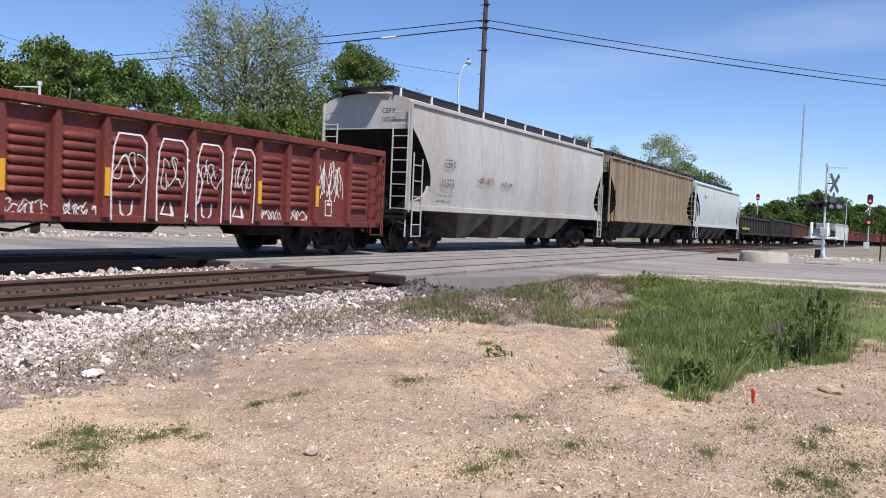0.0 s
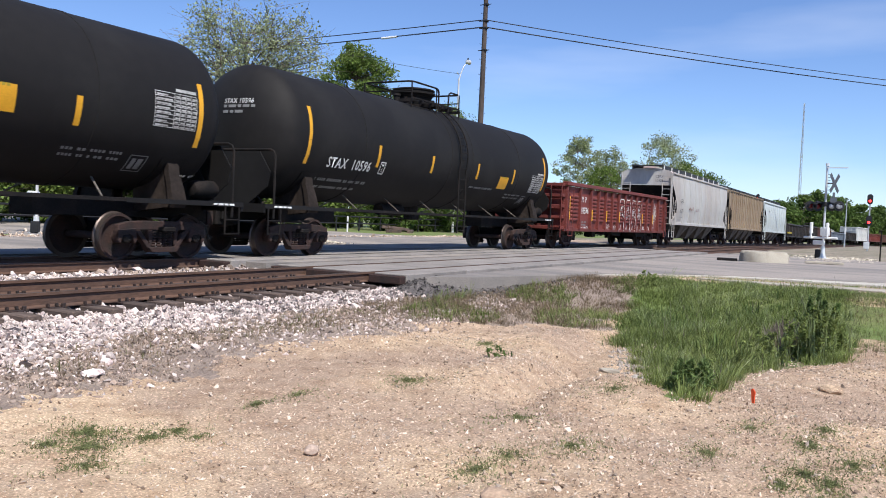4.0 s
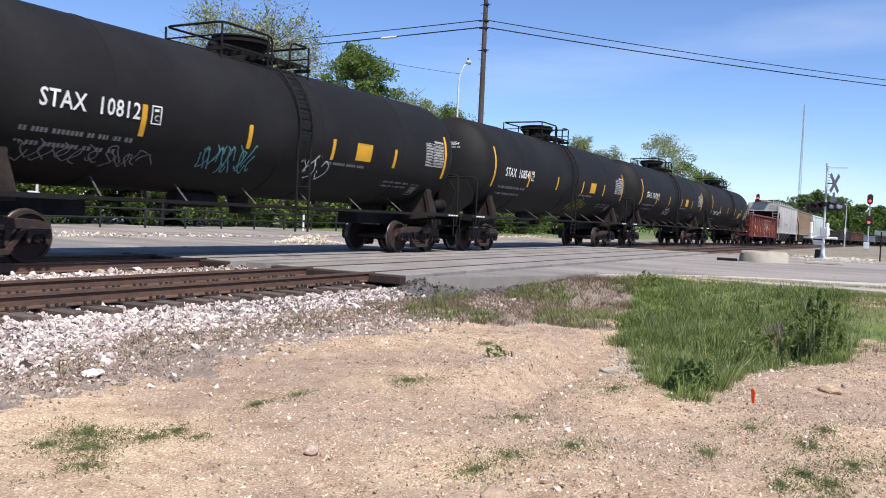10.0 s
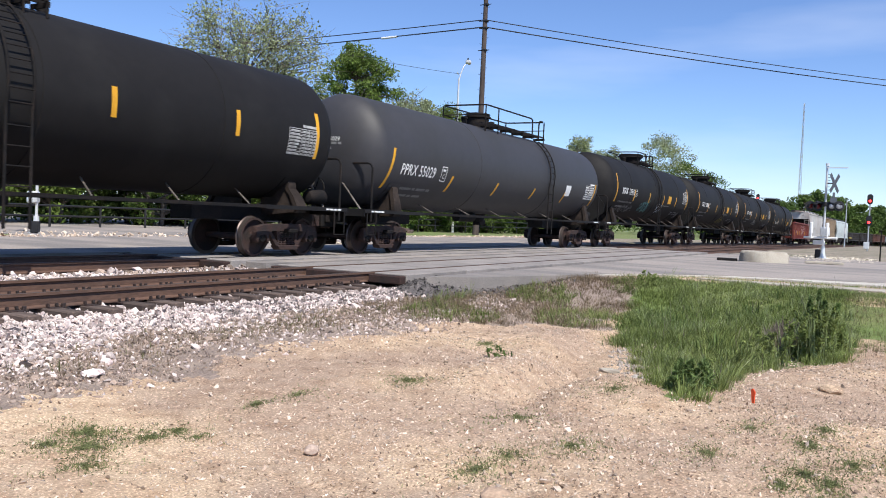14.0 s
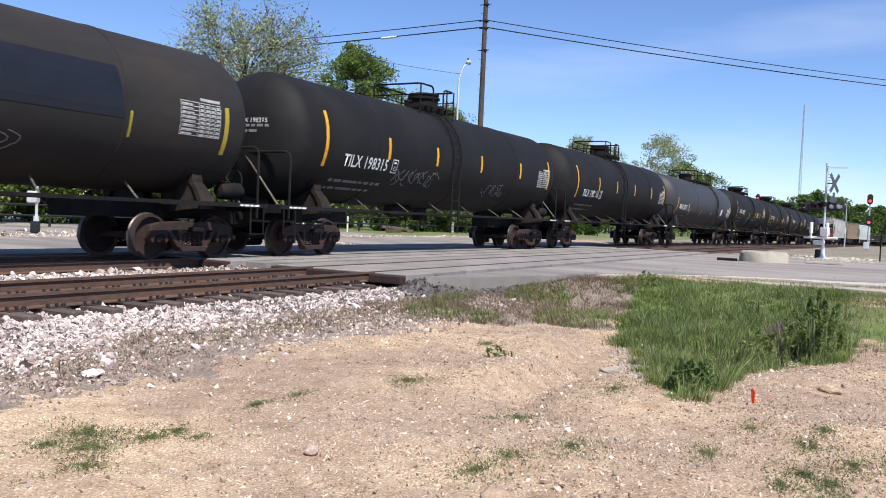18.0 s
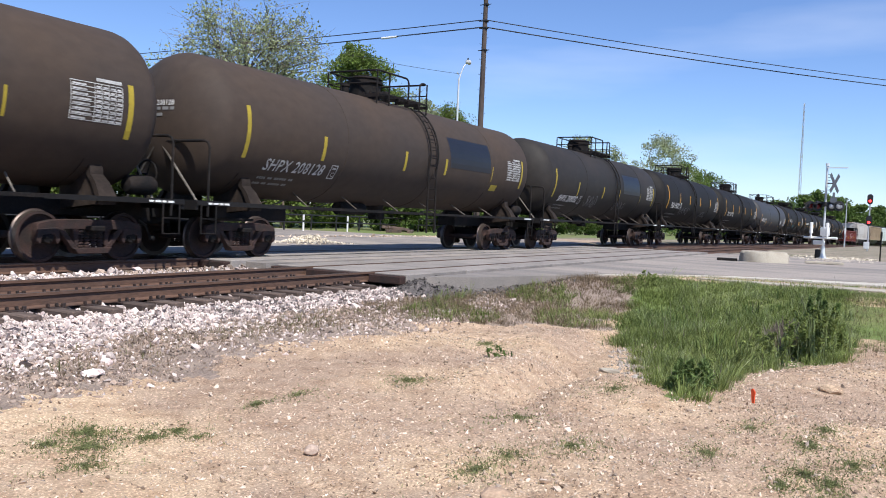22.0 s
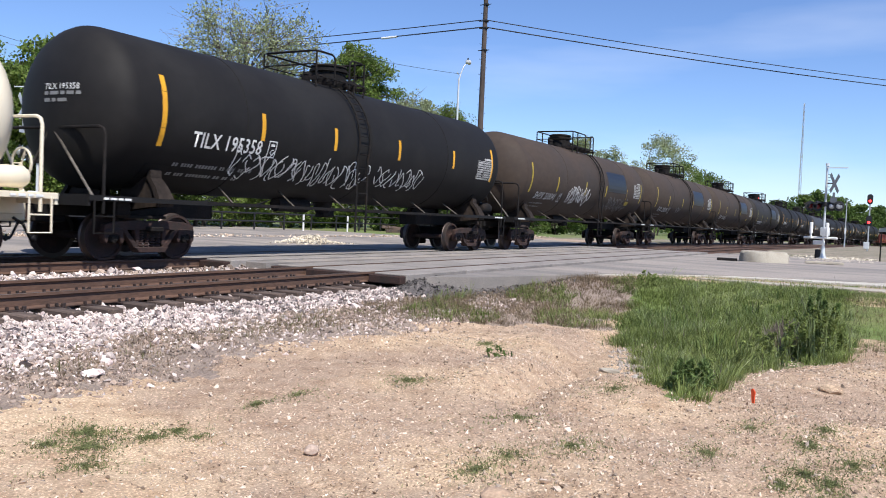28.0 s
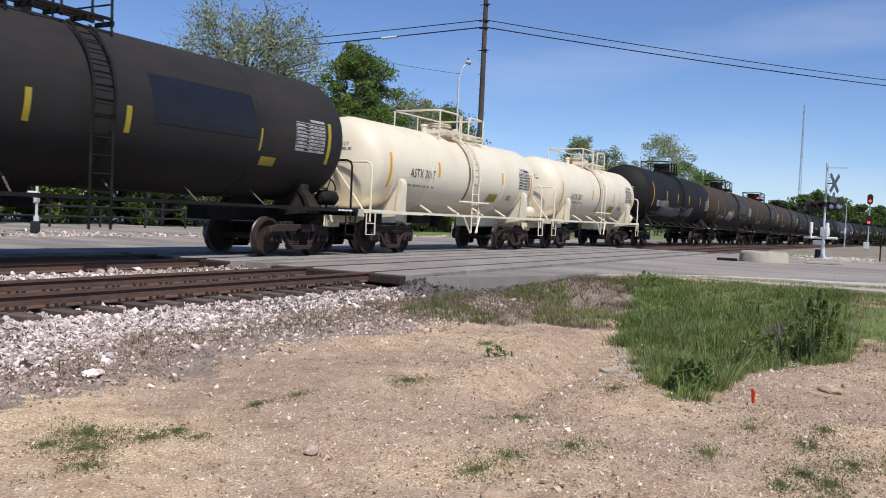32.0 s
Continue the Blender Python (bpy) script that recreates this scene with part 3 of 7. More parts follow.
def cover(x, y):
    """How thickly the pale stones lie; fines show through toward the street."""
    clump = 0.5 + 0.5 * np.sin(3.1 * x + 2 * np.sin(2.3 * y)) * np.sin(4.7 * y + 1.3 * np.sin(2.9 * x))
    far = smooth(6.0, 9.5, x)
    return (1 - far) * (0.6 + 0.4 * clump) + far * (0.1 + 0.5 * clump)


rng = np.random.default_rng(11)
stones("ballast_stones", rng, 46000, 1.0, 14.4, 6.0, 8.7, 0.0215, STONE, "pale crushed limestone ballast beside the track", lambda x, y: np.maximum(bed_z(x, y), ground_z(x, y) * (y < 7.6) - (y >= 7.6)),
       lambda x, y, r: (r < smooth(-0.4, 0.45, y - toe(x)) * cover(x, y)) & (x < 13.5 + 0.7 * (8.2 - y)) & ((y < Y_NEAR - 1.33) | (np.abs((x - 0.35 + 0.26) % 0.52 - 0.26) > 0.12)))
stones("ballast_stones", rng, 9000, 3.0, 13.4, 8.7, 10.9, 0.03, STONE, "crushed limestone between the ties of the near track", lambda x, y: bed_z(x, y) - 0.0, lambda x, y, r: np.abs((x - 0.35 + 0.26) % 0.52 - 0.26) > 0.12)
# Pale stones thin out toward the street and darker ones take over.
stones("ballast_stones", rng, 9000, 4.0, 13.6, 10.9, 13.0, 0.036, STONE, "pale ballast heaped between the two tracks",
       lambda x, y: bed_z(x, y) + 0.13 * np.exp(-((y - 11.8) / 0.55) ** 2), lambda x, y, r: r < np.clip(0.9 - (x - 6.5) * 0.16, 0.1, 0.9))
stones("dark_gravel", rng, 6000, 6.5, 13.6, 10.9, 13.0, 0.03, STONE_DARK, "darker small stones mixed in between the two tracks",
       lambda x, y: bed_z(x, y) + 0.1 * np.exp(-((y - 11.8) / 0.55) ** 2), lambda x, y, r: r < np.clip((x - 6.0) * 0.25, 0.1, 0.9))
stones("dark_gravel", rng, 30000, 2.0, 15.5, 5.6, 8.3, 0.016, STONE_DARK, "dark oily gravel along the ballast edge", ground_z,
       lambda x, y, r: r < 0.8 * np.exp(-((y - 6.6) / 0.6) ** 2) * (0.35 + 0.65 * (np.sin(1.3 * x + 0.5) > -0.2)) + 0.7 * (x < 5.6) * np.exp(-((y - 6.3) / 0.45) ** 2) + 0.6 * smooth(6.5, 9, x) * (y > 6.9))
stones("edge_stones", rng, 9000, 3.0, 14.5, 5.5, 7.5, 0.017, STONE, "stray pale stones below the ballast", ground_z, lambda x, y, r: r < 0.5 * np.exp(-((y - 6.6) / 0.6) ** 2))
def drift(x, y):
    """How stony the dirt is from place to place."""
    d = 0.5 + 0.3 * np.sin(1.7 * x + 0.4 + np.sin(1.3 * y)) * np.sin(1.9 * y + 1.0) + 0.25 * np.sin(4.3 * x + 2 * np.sin(2.1 * y)) * np.sin(5.1 * y + 1.2 * np.sin(3 * x))
    return np.clip(d, 0, 1) * (1 - 0.75 * smooth(3.6, 4.8, y + 0.3 * np.sin(1.3 * x)) * (1 - 0.5 * smooth(7, 9, x)))


stones("pebbles", rng, 80000, 2.2, 13.5, -1.5, 6.2, 0.0088, PEBBLE, "small pale pebbles in the dirt", ground_z, lambda x, y, r: r < 1.05 * drift(x, y) ** 1.3, sub=0)
stones("soil_crumbs", rng, 46000, 2.2, 13.5, -1.5, 6.2, 0.0092, CRUMB, "brown crumbs and clods of soil", ground_z, lambda x, y, r: r < 0.9 * drift(x + 1.3, y + 0.7), sub=0)
stones("gravel_bits", rng, 6500, 2.2, 13.5, -1.5, 6.0, 0.012, PEBBLE, "stray pieces of gravel on the dirt", ground_z, lambda x, y, r: r < 0.1 + 0.9 * drift(x + 0.4, y))
def crumb_heap(x, y):
    """A low ridge of broken asphalt along the street's ragged corner."""
    along = (y - 7.75) + 0.42 * (x - 13.9)
    return np.maximum(ground_z(x, y), -0.34 + 0.27 * np.exp(-(along / 0.42) ** 2) * smooth(12.9, 13.6, x) * (1 - smooth(15.6, 16.9, x)))


hx, hy = np.meshgrid(np.linspace(12.8, 17.0, 64), np.linspace(5.9, 8.5, 44), indexing="ij")
hz = crumb_heap(hx, hy) - 0.006 + 0.012 * np.sin(17 * hx + 3 * np.sin(9 * hy)) * np.sin(15 * hy + 2 * np.sin(11 * hx)) - 0.1 * (np.abs((hy - 7.75) + 0.42 * (hx - 13.9)) > 0.8)
a = (np.arange(63)[:, None] * 44 + np.arange(43)[None]).ravel()
tagged(sheet("asphalt_heap", np.stack([hx.ravel(), hy.ravel(), hz.ravel()], 1), np.stack([a, a + 44, a + 45, a + 1], 1), TARRY, smooth=True), "low ridge of dark crumbled asphalt at the street's edge", "rubble", kind="stuff")
stones("asphalt_lumps", rng, 5200, 12.9, 17.0, 6.2, 8.4, 0.02, TARRY, "dark crumbs of broken asphalt along the street's edge", crumb_heap, lambda x, y, r: r < np.exp(-(((y - 7.75) + 0.42 * (x - 13.9)) / 0.45) ** 2))
stones("grey_rubble", rng, 5200, 8.6, 12.4, 2.2, 4.0, 0.015, STONE_GREY, "grey rubble spilled beside the green dip", ground_z, lambda x, y, r: r < 1.3 * np.exp(-(((x - 10.5) / 1.0) ** 2 + ((y - 2.6 - 0.36 * (x - 9.7)) / 0.24) ** 2)))


def boulder(at, size, seed, material, label):
    bm = bmesh.new()
    bmesh.ops.create_icosphere(bm, subdivisions=2, radius=1.0)
    for v in bm.verts:
        v.co *= 1 + 0.35 * noise.noise(v.co * 1.4 + Vector((seed, 0, 0)))
        v.co = Vector((v.co.x * size[0], v.co.y * size[1], v.co.z * size[2]))
    tagged(part("stone", bm, material, m=pose(*at)), label, "stone")


boulder((5.0, 6.2, -0.40), (0.11, 0.08, 0.035), 1, STONE, "flat white stone below the ballast")
boulder((6.0, 4.9, -0.46), (0.05, 0.07, 0.02), 2, STONE, "small flat white stone on the dirt")
boulder((5.35, 6.45, -0.38), (0.06, 0.06, 0.04), 3, STONE, "white stone below the ballast")
boulder((9.5, 0.63, -0.50), (0.10, 0.12, 0.05), 4, DIRT, "brown clod of earth on the dirt")
boulder((10.4, 1.72, -0.62), (0.07, 0.09, 0.04), 5, STONE, "white stone at the edge of the grass")
boulder((4.42, 2.02, -0.5), (0.12, 0.09, 0.04), 6, CRUMB, "reddish brown stone on the dirt")
boulder((9.3, 2.9, -0.56), (0.05, 0.14, 0.03), 7, CONCRETE, "flat pale slab of stone on the dirt")
boulder((4.55, 3.45, -0.51), (0.05, 0.05, 0.035), 8, STONE_DARK, "grey stone on the dirt")


def culvert():
    ob = empty("culvert", pose(12.1, 1.42, -0.74, 0, 0, 97), "drain pipe end coloured dark like its hollow, half hidden in weeds", "culvert")
    bm = bmesh.new()
    lathe(bm, [(-0.5, 0.13), (0.25, 0.13), (0.25, 0.15), (0.1, 0.155), (-0.5, 0.155), (-0.5, 0.13)], "y", 20, (0, -0.5, 0.08))
    # Black inside and out: the colour stands in for the shade in its hollow.
    part("pipe", bm, DARK, ob, smooth=40)


culvert()
bm = bmesh.new()
prism(bm, [(-0.01, 0), (0.01, 0), (0.016, 0.05), (0.02, 0.14), (0.0, 0.15), (-0.024, 0.12), (-0.014, 0.05)], -0.006, 0.006)
tagged(part("marker_flag", bm, ORANGE, m=pose(8.31, 1.2, -0.53, 0, 4, 60)), "small bright orange marker stuck in the dirt", "marker")

# ---- trees and weeds ----
def tree(name, at, height, radius, leaves, seed, label, clumps=60, per=90, leaf=0.22, sparse=1.0, base=0.28, trunk_r=0.2, stems=1, rise=0.8, fan=False):
    """A tapered trunk with limbs, and a crown of many leaves in uneven clumps."""
    rr, rng = random.Random(seed), np.random.default_rng(seed)
    ob = empty(name, pose(*at), label, "tree", "trees beyond the tracks")
    bm = bmesh.new()
    centres = []
    for k in range(clumps):
        a, u = rr.uniform(0, 2 * math.pi), rr.uniform(0, 1)
        z = height * (base + (1 - base) * u)
        prof = math.sin(math.pi * min(1, 0.12 + 0.86 * u)) ** 0.6
        if fan:
            prof = (0.45 + 0.65 * u) * (1 - 0.45 * u ** 4)
        rad = radius * prof * math.sqrt(rr.uniform(0.1, 1)) * rr.uniform(0.75, 1.15)
        centres.append(Vector((rad * math.cos(a), rad * math.sin(a), z * rr.uniform(0.94, 1.02))))
    tops = []
    for s in range(stems):
        a = 6.28 * s / max(1, stems) + seed
        p, r = Vector((0.25 * math.cos(a), 0.25 * math.sin(a), -0.3)) if stems > 1 else Vector((0, 0, -0.3)), trunk_r
        lean = Vector((math.cos(a), math.sin(a), 0)) * (0.12 if stems > 1 else 0.03)
        for k in range(6):
            nx = p + Vector((rr.uniform(-0.12, 0.12), rr.uniform(-0.12, 0.12), height * 0.14)) + lean * height * 0.14
            rod(bm, p, nx, r, r * 0.8, seg=8, caps=False)
            tops.append((nx.copy(), r))
            p, r = nx, r * 0.8
    for c in centres:
        below = [t for t in tops if t[0].z < c.z - 0.3] or tops[:1]
        start, r = min(below, key=lambda t: (t[0] - c).length)
        mid = (start + c) / 2 + Vector((rr.uniform(-0.2, 0.2), rr.uniform(-0.2, 0.2), 0.25))
        rr0 = min(r * 0.5, 0.02 + 0.012 * (c - start).length)
        rod(bm, start, mid, rr0, rr0 * 0.7, seg=5, caps=False)
        rod(bm, mid, c, rr0 * 0.7, 0.012, seg=4, caps=False)
        for _ in range(3):
            e = c + Vector((rr.gauss(0, 1), rr.gauss(0, 1), rr.uniform(0, 1.2))) * radius * 0.16
            rod(bm, c, e, 0.014, 0.006, seg=3, caps=False)
    part("trunk", bm, BARK, ob, smooth=60)
    cs = np.array(centres)
    n = clumps * per
    size = radius * rng.uniform(0.13, 0.26, clumps) * sparse
    idx = rng.integers(0, clumps, n)
    off = rng.normal(size=(n, 3))
    off /= np.linalg.norm(off, axis=1)[:, None]
    off *= (rng.uniform(0, 1, (n, 1)) ** 0.45) * size[idx][:, None]
    off[:, 2] *= rise
    place = cs[idx] + off
    turns = random_turns(rng, n) * (leaf * rng.uniform(0.6, 1.3, n))[:, None, None]
    scatter_mesh("crown", [LEAF], (place, turns, np.zeros(n, int)), leaves, ob)
    return ob


def blades(name, rng, n, x, y, height, width, material, label, z=None):
    """Standing blades at the given places."""
    h = height * rng.lognormal(0, 0.22, n)
    a, tilt = rng.uniform(0, 6.283, n), rng.normal(0, 0.28, n)
    ca, sa, ct, st = np.cos(a), np.sin(a), np.cos(tilt), np.sin(tilt)
    m = np.zeros((n, 3, 3))
    m[:, 0, 0], m[:, 1, 0] = ca * width, sa * width
    m[:, 0, 1], m[:, 1, 1] = -sa * h * 0.5, ca * h * 0.5
    m[:, 0, 2], m[:, 1, 2], m[:, 2, 2] = -sa * st * h, ca * st * h, ct * h
    zz = ground_z(x, y) if z is None else z
    return tagged(scatter_mesh(name, [BLADE], (np.stack([x, y, zz - 0.02], 1), m, np.zeros(n, int)), material), label, "grass", kind="stuff")


TREES = [
    # x, y, height, radius, leaves, kind
    (21.0, 37, 8.0, 3.4, LEAF_DARK, "bush"), (25.0, 39, 8.3, 3.2, LEAF_MID, "bush"), (28.0, 38, 9.0, 3.0, LEAF_MID, "bush"), (31.5, 40, 9.3, 3.4, LEAF_DARK, "bush"),
    (35.0, 40.5, 9.6, 3.4, LEAF_DARK, "bush"), (33.5, 36.5, 6.6, 2.6, LEAF_DARK, "bush"), (37.5, 37.5, 7.0, 2.8, LEAF_MID, "bush"), (41.5, 38, 7.4, 3.0, LEAF_MID, "bush"), (45.5, 37.5, 8.0, 3.0, LEAF_MID, "bush"),
    (46.2, 42, 15.2, 6.9, LEAF_PALE, "tall"), (38.5, 41, 9.0, 3.2, LEAF_DARK, "bush"), (29.5, 41.5, 9.6, 3.2, LEAF_MID, "bush"), (23.0, 40.5, 8.2, 3.2, LEAF_DARK, "bush"), (50.5, 39, 8.0, 3.2, LEAF_MID, "bush"),
    (62.5, 44, 15.8, 5.0, LEAF_MID, "oak"), (67.0, 46, 13.2, 3.6, LEAF_MID, "oak"), (71.5, 44, 12.8, 4.6, LEAF_PALE, "airy"), (76.5, 41.5, 12.2, 4.0, LEAF_MID, "airy"), (50.2, 41, 11.4, 3.0, LEAF_MID, "airy"), (56.0, 41, 9.5, 4.0, LEAF_MID, "bush"),
    (86.0, 50, 14.6, 5.0, LEAF_PALE, "mid"), (94.0, 51, 13.5, 4.6, LEAF_PALE, "mid"), (53.0, 33.5, 3.2, 2.4, LEAF_DARK, "bush"), (58.5, 34, 3.6, 2.6, LEAF_DARK, "bush"), (64.5, 34, 3.2, 2.6, LEAF_DARK, "bush"), (71.0, 34.5, 3.8, 2.8, LEAF_DARK, "bush"), (80.0, 35, 3.6, 3.0, LEAF_DARK, "bush"), (92.0, 36, 4.0, 3.4, LEAF_DARK, "bush"), (106.0, 37, 4.5, 3.8, LEAF_DARK, "bush"), (66.0, 38, 6.0, 3.2, LEAF_DARK, "bush"), (76.0, 40, 6.5, 3.4, LEAF_MID, "bush"), (88.0, 42, 6.5, 3.6, LEAF_MID, "bush"),
    (193.0, 70, 22.5, 7.0, LEAF_PALE, "mid"), (206.0, 66, 21.5, 8.0, LEAF_PALE, "mid"), (214.0, 56.5, 25.2, 10.5, LEAF_PALE, "mid"), (240.0, 56, 20.5, 10.0, LEAF_MID, "mid"), (190.0, 62, 15.0, 8.0, LEAF_MID, "mid"), (285.0, 60, 21.0, 10.0, LEAF_DARK, "mid"), (330.0, 70, 20.0, 9.0, LEAF_DARK, "mid"),
    (228.0, 42, 8.0, 6.0, LEAF_MID, "far"), (238.0, 37, 9.0, 6.0, LEAF_DARK, "far"), (246.0, 32, 10.5, 6.5, LEAF_DARK, "far"), (255.0, 27, 12.5, 7.0, LEAF_DARK, "far"), (262.0, 23, 14.0, 7.0, LEAF_DARK, "far"), (272.0, 19, 13.0, 7.0, LEAF_DARK, "far"), (283.0, 14, 12.0, 6.5, LEAF_DARK, "far"), (296.0, 9, 12.0, 6.5, LEAF_DARK, "far"), (312.0, 4, 12.0, 6.5, LEAF_DARK, "far"), (330.0, -1, 12.0, 7.0, LEAF_DARK, "far"),
]


def build_trees():
    for k, (x, y, h, r, lv, kind) in enumerate(TREES):
        if kind == "bush":
            tree("tree", (x, y, -0.1), h, r, lv, 100 + k, "dense dark green roadside tree in full leaf", clumps=115, per=int(36 * r), leaf=0.215, sparse=1.05, base=0.04, trunk_r=0.14, stems=3)
        elif kind == "oak":
            tree("tree", (x, y, -0.1), h, r, lv, 100 + k, "broad dark green tree with a lumpy crown", clumps=190, per=170, leaf=0.22, sparse=0.85, base=0.16, trunk_r=0.3)
        elif kind == "tall":
            tree("tree", (x, y, -0.1), h, r, lv, 100 + k, "tall sparse tree with pale young leaves and bare twigs", clumps=560, per=44, leaf=0.2, sparse=0.62, base=0.12, trunk_r=0.2, stems=4, rise=1.7, fan=True)
        elif kind == "airy":
            tree("tree", (x, y, -0.1), h, r, lv, 100 + k, "airy yellowish green tree with thin foliage", clumps=240, per=70, leaf=0.2, sparse=0.9, base=0.12, trunk_r=0.14, stems=3, rise=1.2)
        elif kind == "far":
            tree("tree", (x, y, float(ground_z(x, y)) - 0.05), h, r, lv, 100 + k, "dense green tree far along the tracks", clumps=90, per=90, leaf=0.7, sparse=1.1, base=0.03, trunk_r=0.25, stems=3)
        else:
            tree("tree", (x, y, float(ground_z(x, y)) - 0.05), h, r, lv, 100 + k, "airy pale green tree beyond the tracks", clumps=130, per=95, leaf=0.18 + 0.0011 * x, sparse=0.9, base=0.15, trunk_r=0.22, stems=2)


build_trees()


def far_woods():
    """The low line of woods far along the tracks."""
    rng = np.random.default_rng(77)
    n = 1000
    x, y = rng.uniform(262, 640, n), rng.uniform(-120, 110, n)
    track = Y_TRAIN - np.maximum(x - BEND_AT, 0) ** 2 / (2 * BEND_R)
    ok = (np.abs(y - track) > 11) & ((y > track) | (x > 420))
    x, y = x[ok], y[ok]
    n = len(x)
    per = 150
    h = rng.uniform(8.0, 14.0, n) * (0.5 + 0.0012 * x)
    rad = rng.uniform(2.2, 4.2, n)
    d = rng.normal(size=(n, per, 3))
    d /= np.linalg.norm(d, axis=2)[:, :, None]
    d *= rng.uniform(0.45, 1.0, (n, per, 1))
    place = np.stack([x[:, None] + d[:, :, 0] * rad[:, None], y[:, None] + d[:, :, 1] * rad[:, None], h[:, None] * (0.5 + 0.52 * d[:, :, 2]) - 1.5], 2).reshape(-1, 3)
    m = n * per
    turns = random_turns(rng, m) * rng.uniform(0.5, 1.05, m)[:, None, None]
    tagged(scatter_mesh("far_woods", [LEAF], (place, turns, np.zeros(m, int)), LEAF_DARK), "low green woods far along the tracks", "woods", kind="stuff")


far_woods()


def build_weeds():
    rng = np.random.default_rng(9)

    def field(n, x0, x1, y0, y1, keep):
        x, y = rng.uniform(x0, x1, n), rng.uniform(y0, y1, n)
        ok = keep(x, y, rng.uniform(0, 1, n))
        return x[ok], y[ok]

    def lush(x, y, r):
        jx, jy = x + 0.12 * np.sin(9 * y), y + 0.12 * np.sin(8 * x)
        hole = ((x - 11.7) / 0.75) ** 2 + ((y - 1.28) / 0.17) ** 2 < 1
        return inside(PATCH_EDGE, jx, jy) & ~hole

    def tussocks(name, n, per, x0, x1, y0, y1, keep, height, spread, width, material, label, lean=0.5):
        """Grass in tufts: blades that rise from each root, lean outward and bend over."""
        cx, cy = field(n, x0, x1, y0, y1, keep)
        idx = np.repeat(np.arange(len(cx)), per)
        m = len(idx)
        a, out = rng.uniform(0, 6.283, m), np.abs(rng.normal(0, 1, m))
        x, y = cx[idx] + spread * out * np.cos(a), cy[idx] + spread * out * np.sin(a)
        tall = height(cx, cy) * rng.lognormal(0, 0.3, len(cx))
        h = tall[idx] * rng.uniform(0.45, 1.1, m)
        tilt = np.clip(lean * 0.5 * out + rng.normal(0, 0.15, m), -0.3, 1.1)
        face = a + rng.normal(0, 0.5, m)
        ca, sa, ct, st = np.cos(face), np.sin(face), np.cos(tilt), np.sin(tilt)
        t3 = np.zeros((m, 3, 3))
        w = width * rng.uniform(0.6, 1.3, m)
        t3[:, 0, 0], t3[:, 1, 0] = -sa * w, ca * w
        t3[:, 0, 1], t3[:, 1, 1], t3[:, 2, 1] = ca * h * 0.5, sa * h * 0.5, -0.25 * h * st
        t3[:, 0, 2], t3[:, 1, 2], t3[:, 2, 2] = ca * st * h, sa * st * h, ct * h
        return tagged(scatter_mesh(name, [BENT_BLADE], (np.stack([x, y, ground_z(x, y) - 0.02], 1), t3, np.zeros(m, int)), material), label, "grass", kind="stuff")

    def rank(x, y):
        """Height of the grass: uneven, lower toward the street and at its rim."""
        hump = 0.5 + 0.5 * np.sin(2.7 * x + 1.5 * np.sin(2.1 * y)) * np.sin(3.7 * y + 1.2 * np.sin(1.9 * x))
        return (0.075 + 0.13 * hump) * (1 - 0.35 * smooth(14.0, 17.5, x)) * (0.7 + 0.3 * smooth(8.0, 9.5, x))

    tussocks("grass_patch", 11000, 18, 7.6, 19, 0.4, 5.2, lush, rank, 0.07, 0.009, GRASS, "lush uneven green grass in a dip beside the street")
    tussocks("grass_patch", 2600, 16, 7.9, 19, 0.4, 5.2, lambda x, y, r: lush(x, y, r) & (np.sin(2.2 * x + 1) * np.sin(3.3 * y + 0.5) > -0.25), lambda x, y: 1.15 * rank(x, y), 0.06, 0.008, GRASS_LIGHT, "paler young blades among the lush grass")
    tussocks("grass_patch", 900, 16, 8.2, 17, 0.5, 5.0, lambda x, y, r: lush(x, y, r) & (np.sin(1.3 * x + 2) * np.sin(2.1 * y) > 0.1), lambda x, y: 1.2 * rank(x, y), 0.09, 0.018, WEED_DARK, "dark broad weeds among the lush grass")
    tussocks("grass_patch", 240, 3, 8.5, 18.5, 0.6, 5.0, lush, lambda x, y: 1.7 * rank(x, y), 0.03, 0.007, GREY_DEAD, "pale dry seed stalks standing in the grass", 0.2)
    # the rim breaks up into single tufts
    def rim(x, y, r):
        grown = [(9.0 + (px - 9.0) * 1.06, 2.2 + (py - 2.2) * 1.16) for px, py in PATCH_EDGE]
        return inside(grown, x + 0.2 * np.sin(7 * y), y + 0.15 * np.sin(6 * x)) & ~lush(x, y, r) & (r < 0.55 * smooth(8.5, 12, x) + 0.12)

    tussocks("grass_patch", 2600, 12, 7.4, 19, 0.2, 6.2, rim, lambda x, y: np.full_like(x, 0.09), 0.05, 0.007, TUFT, "scattered tufts at the rim of the grass")
    # tall weeds: a thistle and willowy stems by the drain, a dark clump at the dip's near end, a tuft at the street's edge
    for cx, cy, sx, sy, n, hh, stems in ((8.35, 1.8, 0.2, 0.07, 1500, 0.3, 14), (13.3, 1.1, 0.12, 0.08, 1900, 1.0, 5), (12.5, 0.98, 0.45, 0.13, 5200, 0.62, 40), (12.2, 1.75, 0.4, 0.12, 1700, 0.34, 18), (17.0, 4.6, 0.18, 0.12, 500, 0.3, 8), (10.7, 1.75, 0.5, 0.1, 1600, 0.24, 18), (8.6, 4.0, 0.05, 0.05, 45, 0.12, 3)):
        roots = np.stack([rng.normal(cx, sx, stems), rng.normal(cy, sy, stems)], 1)
        tops = hh * rng.uniform(0.6, 1.05, stems)
        lean = rng.normal(0, 0.12, (stems, 2))
        idx = rng.integers(0, stems, n)
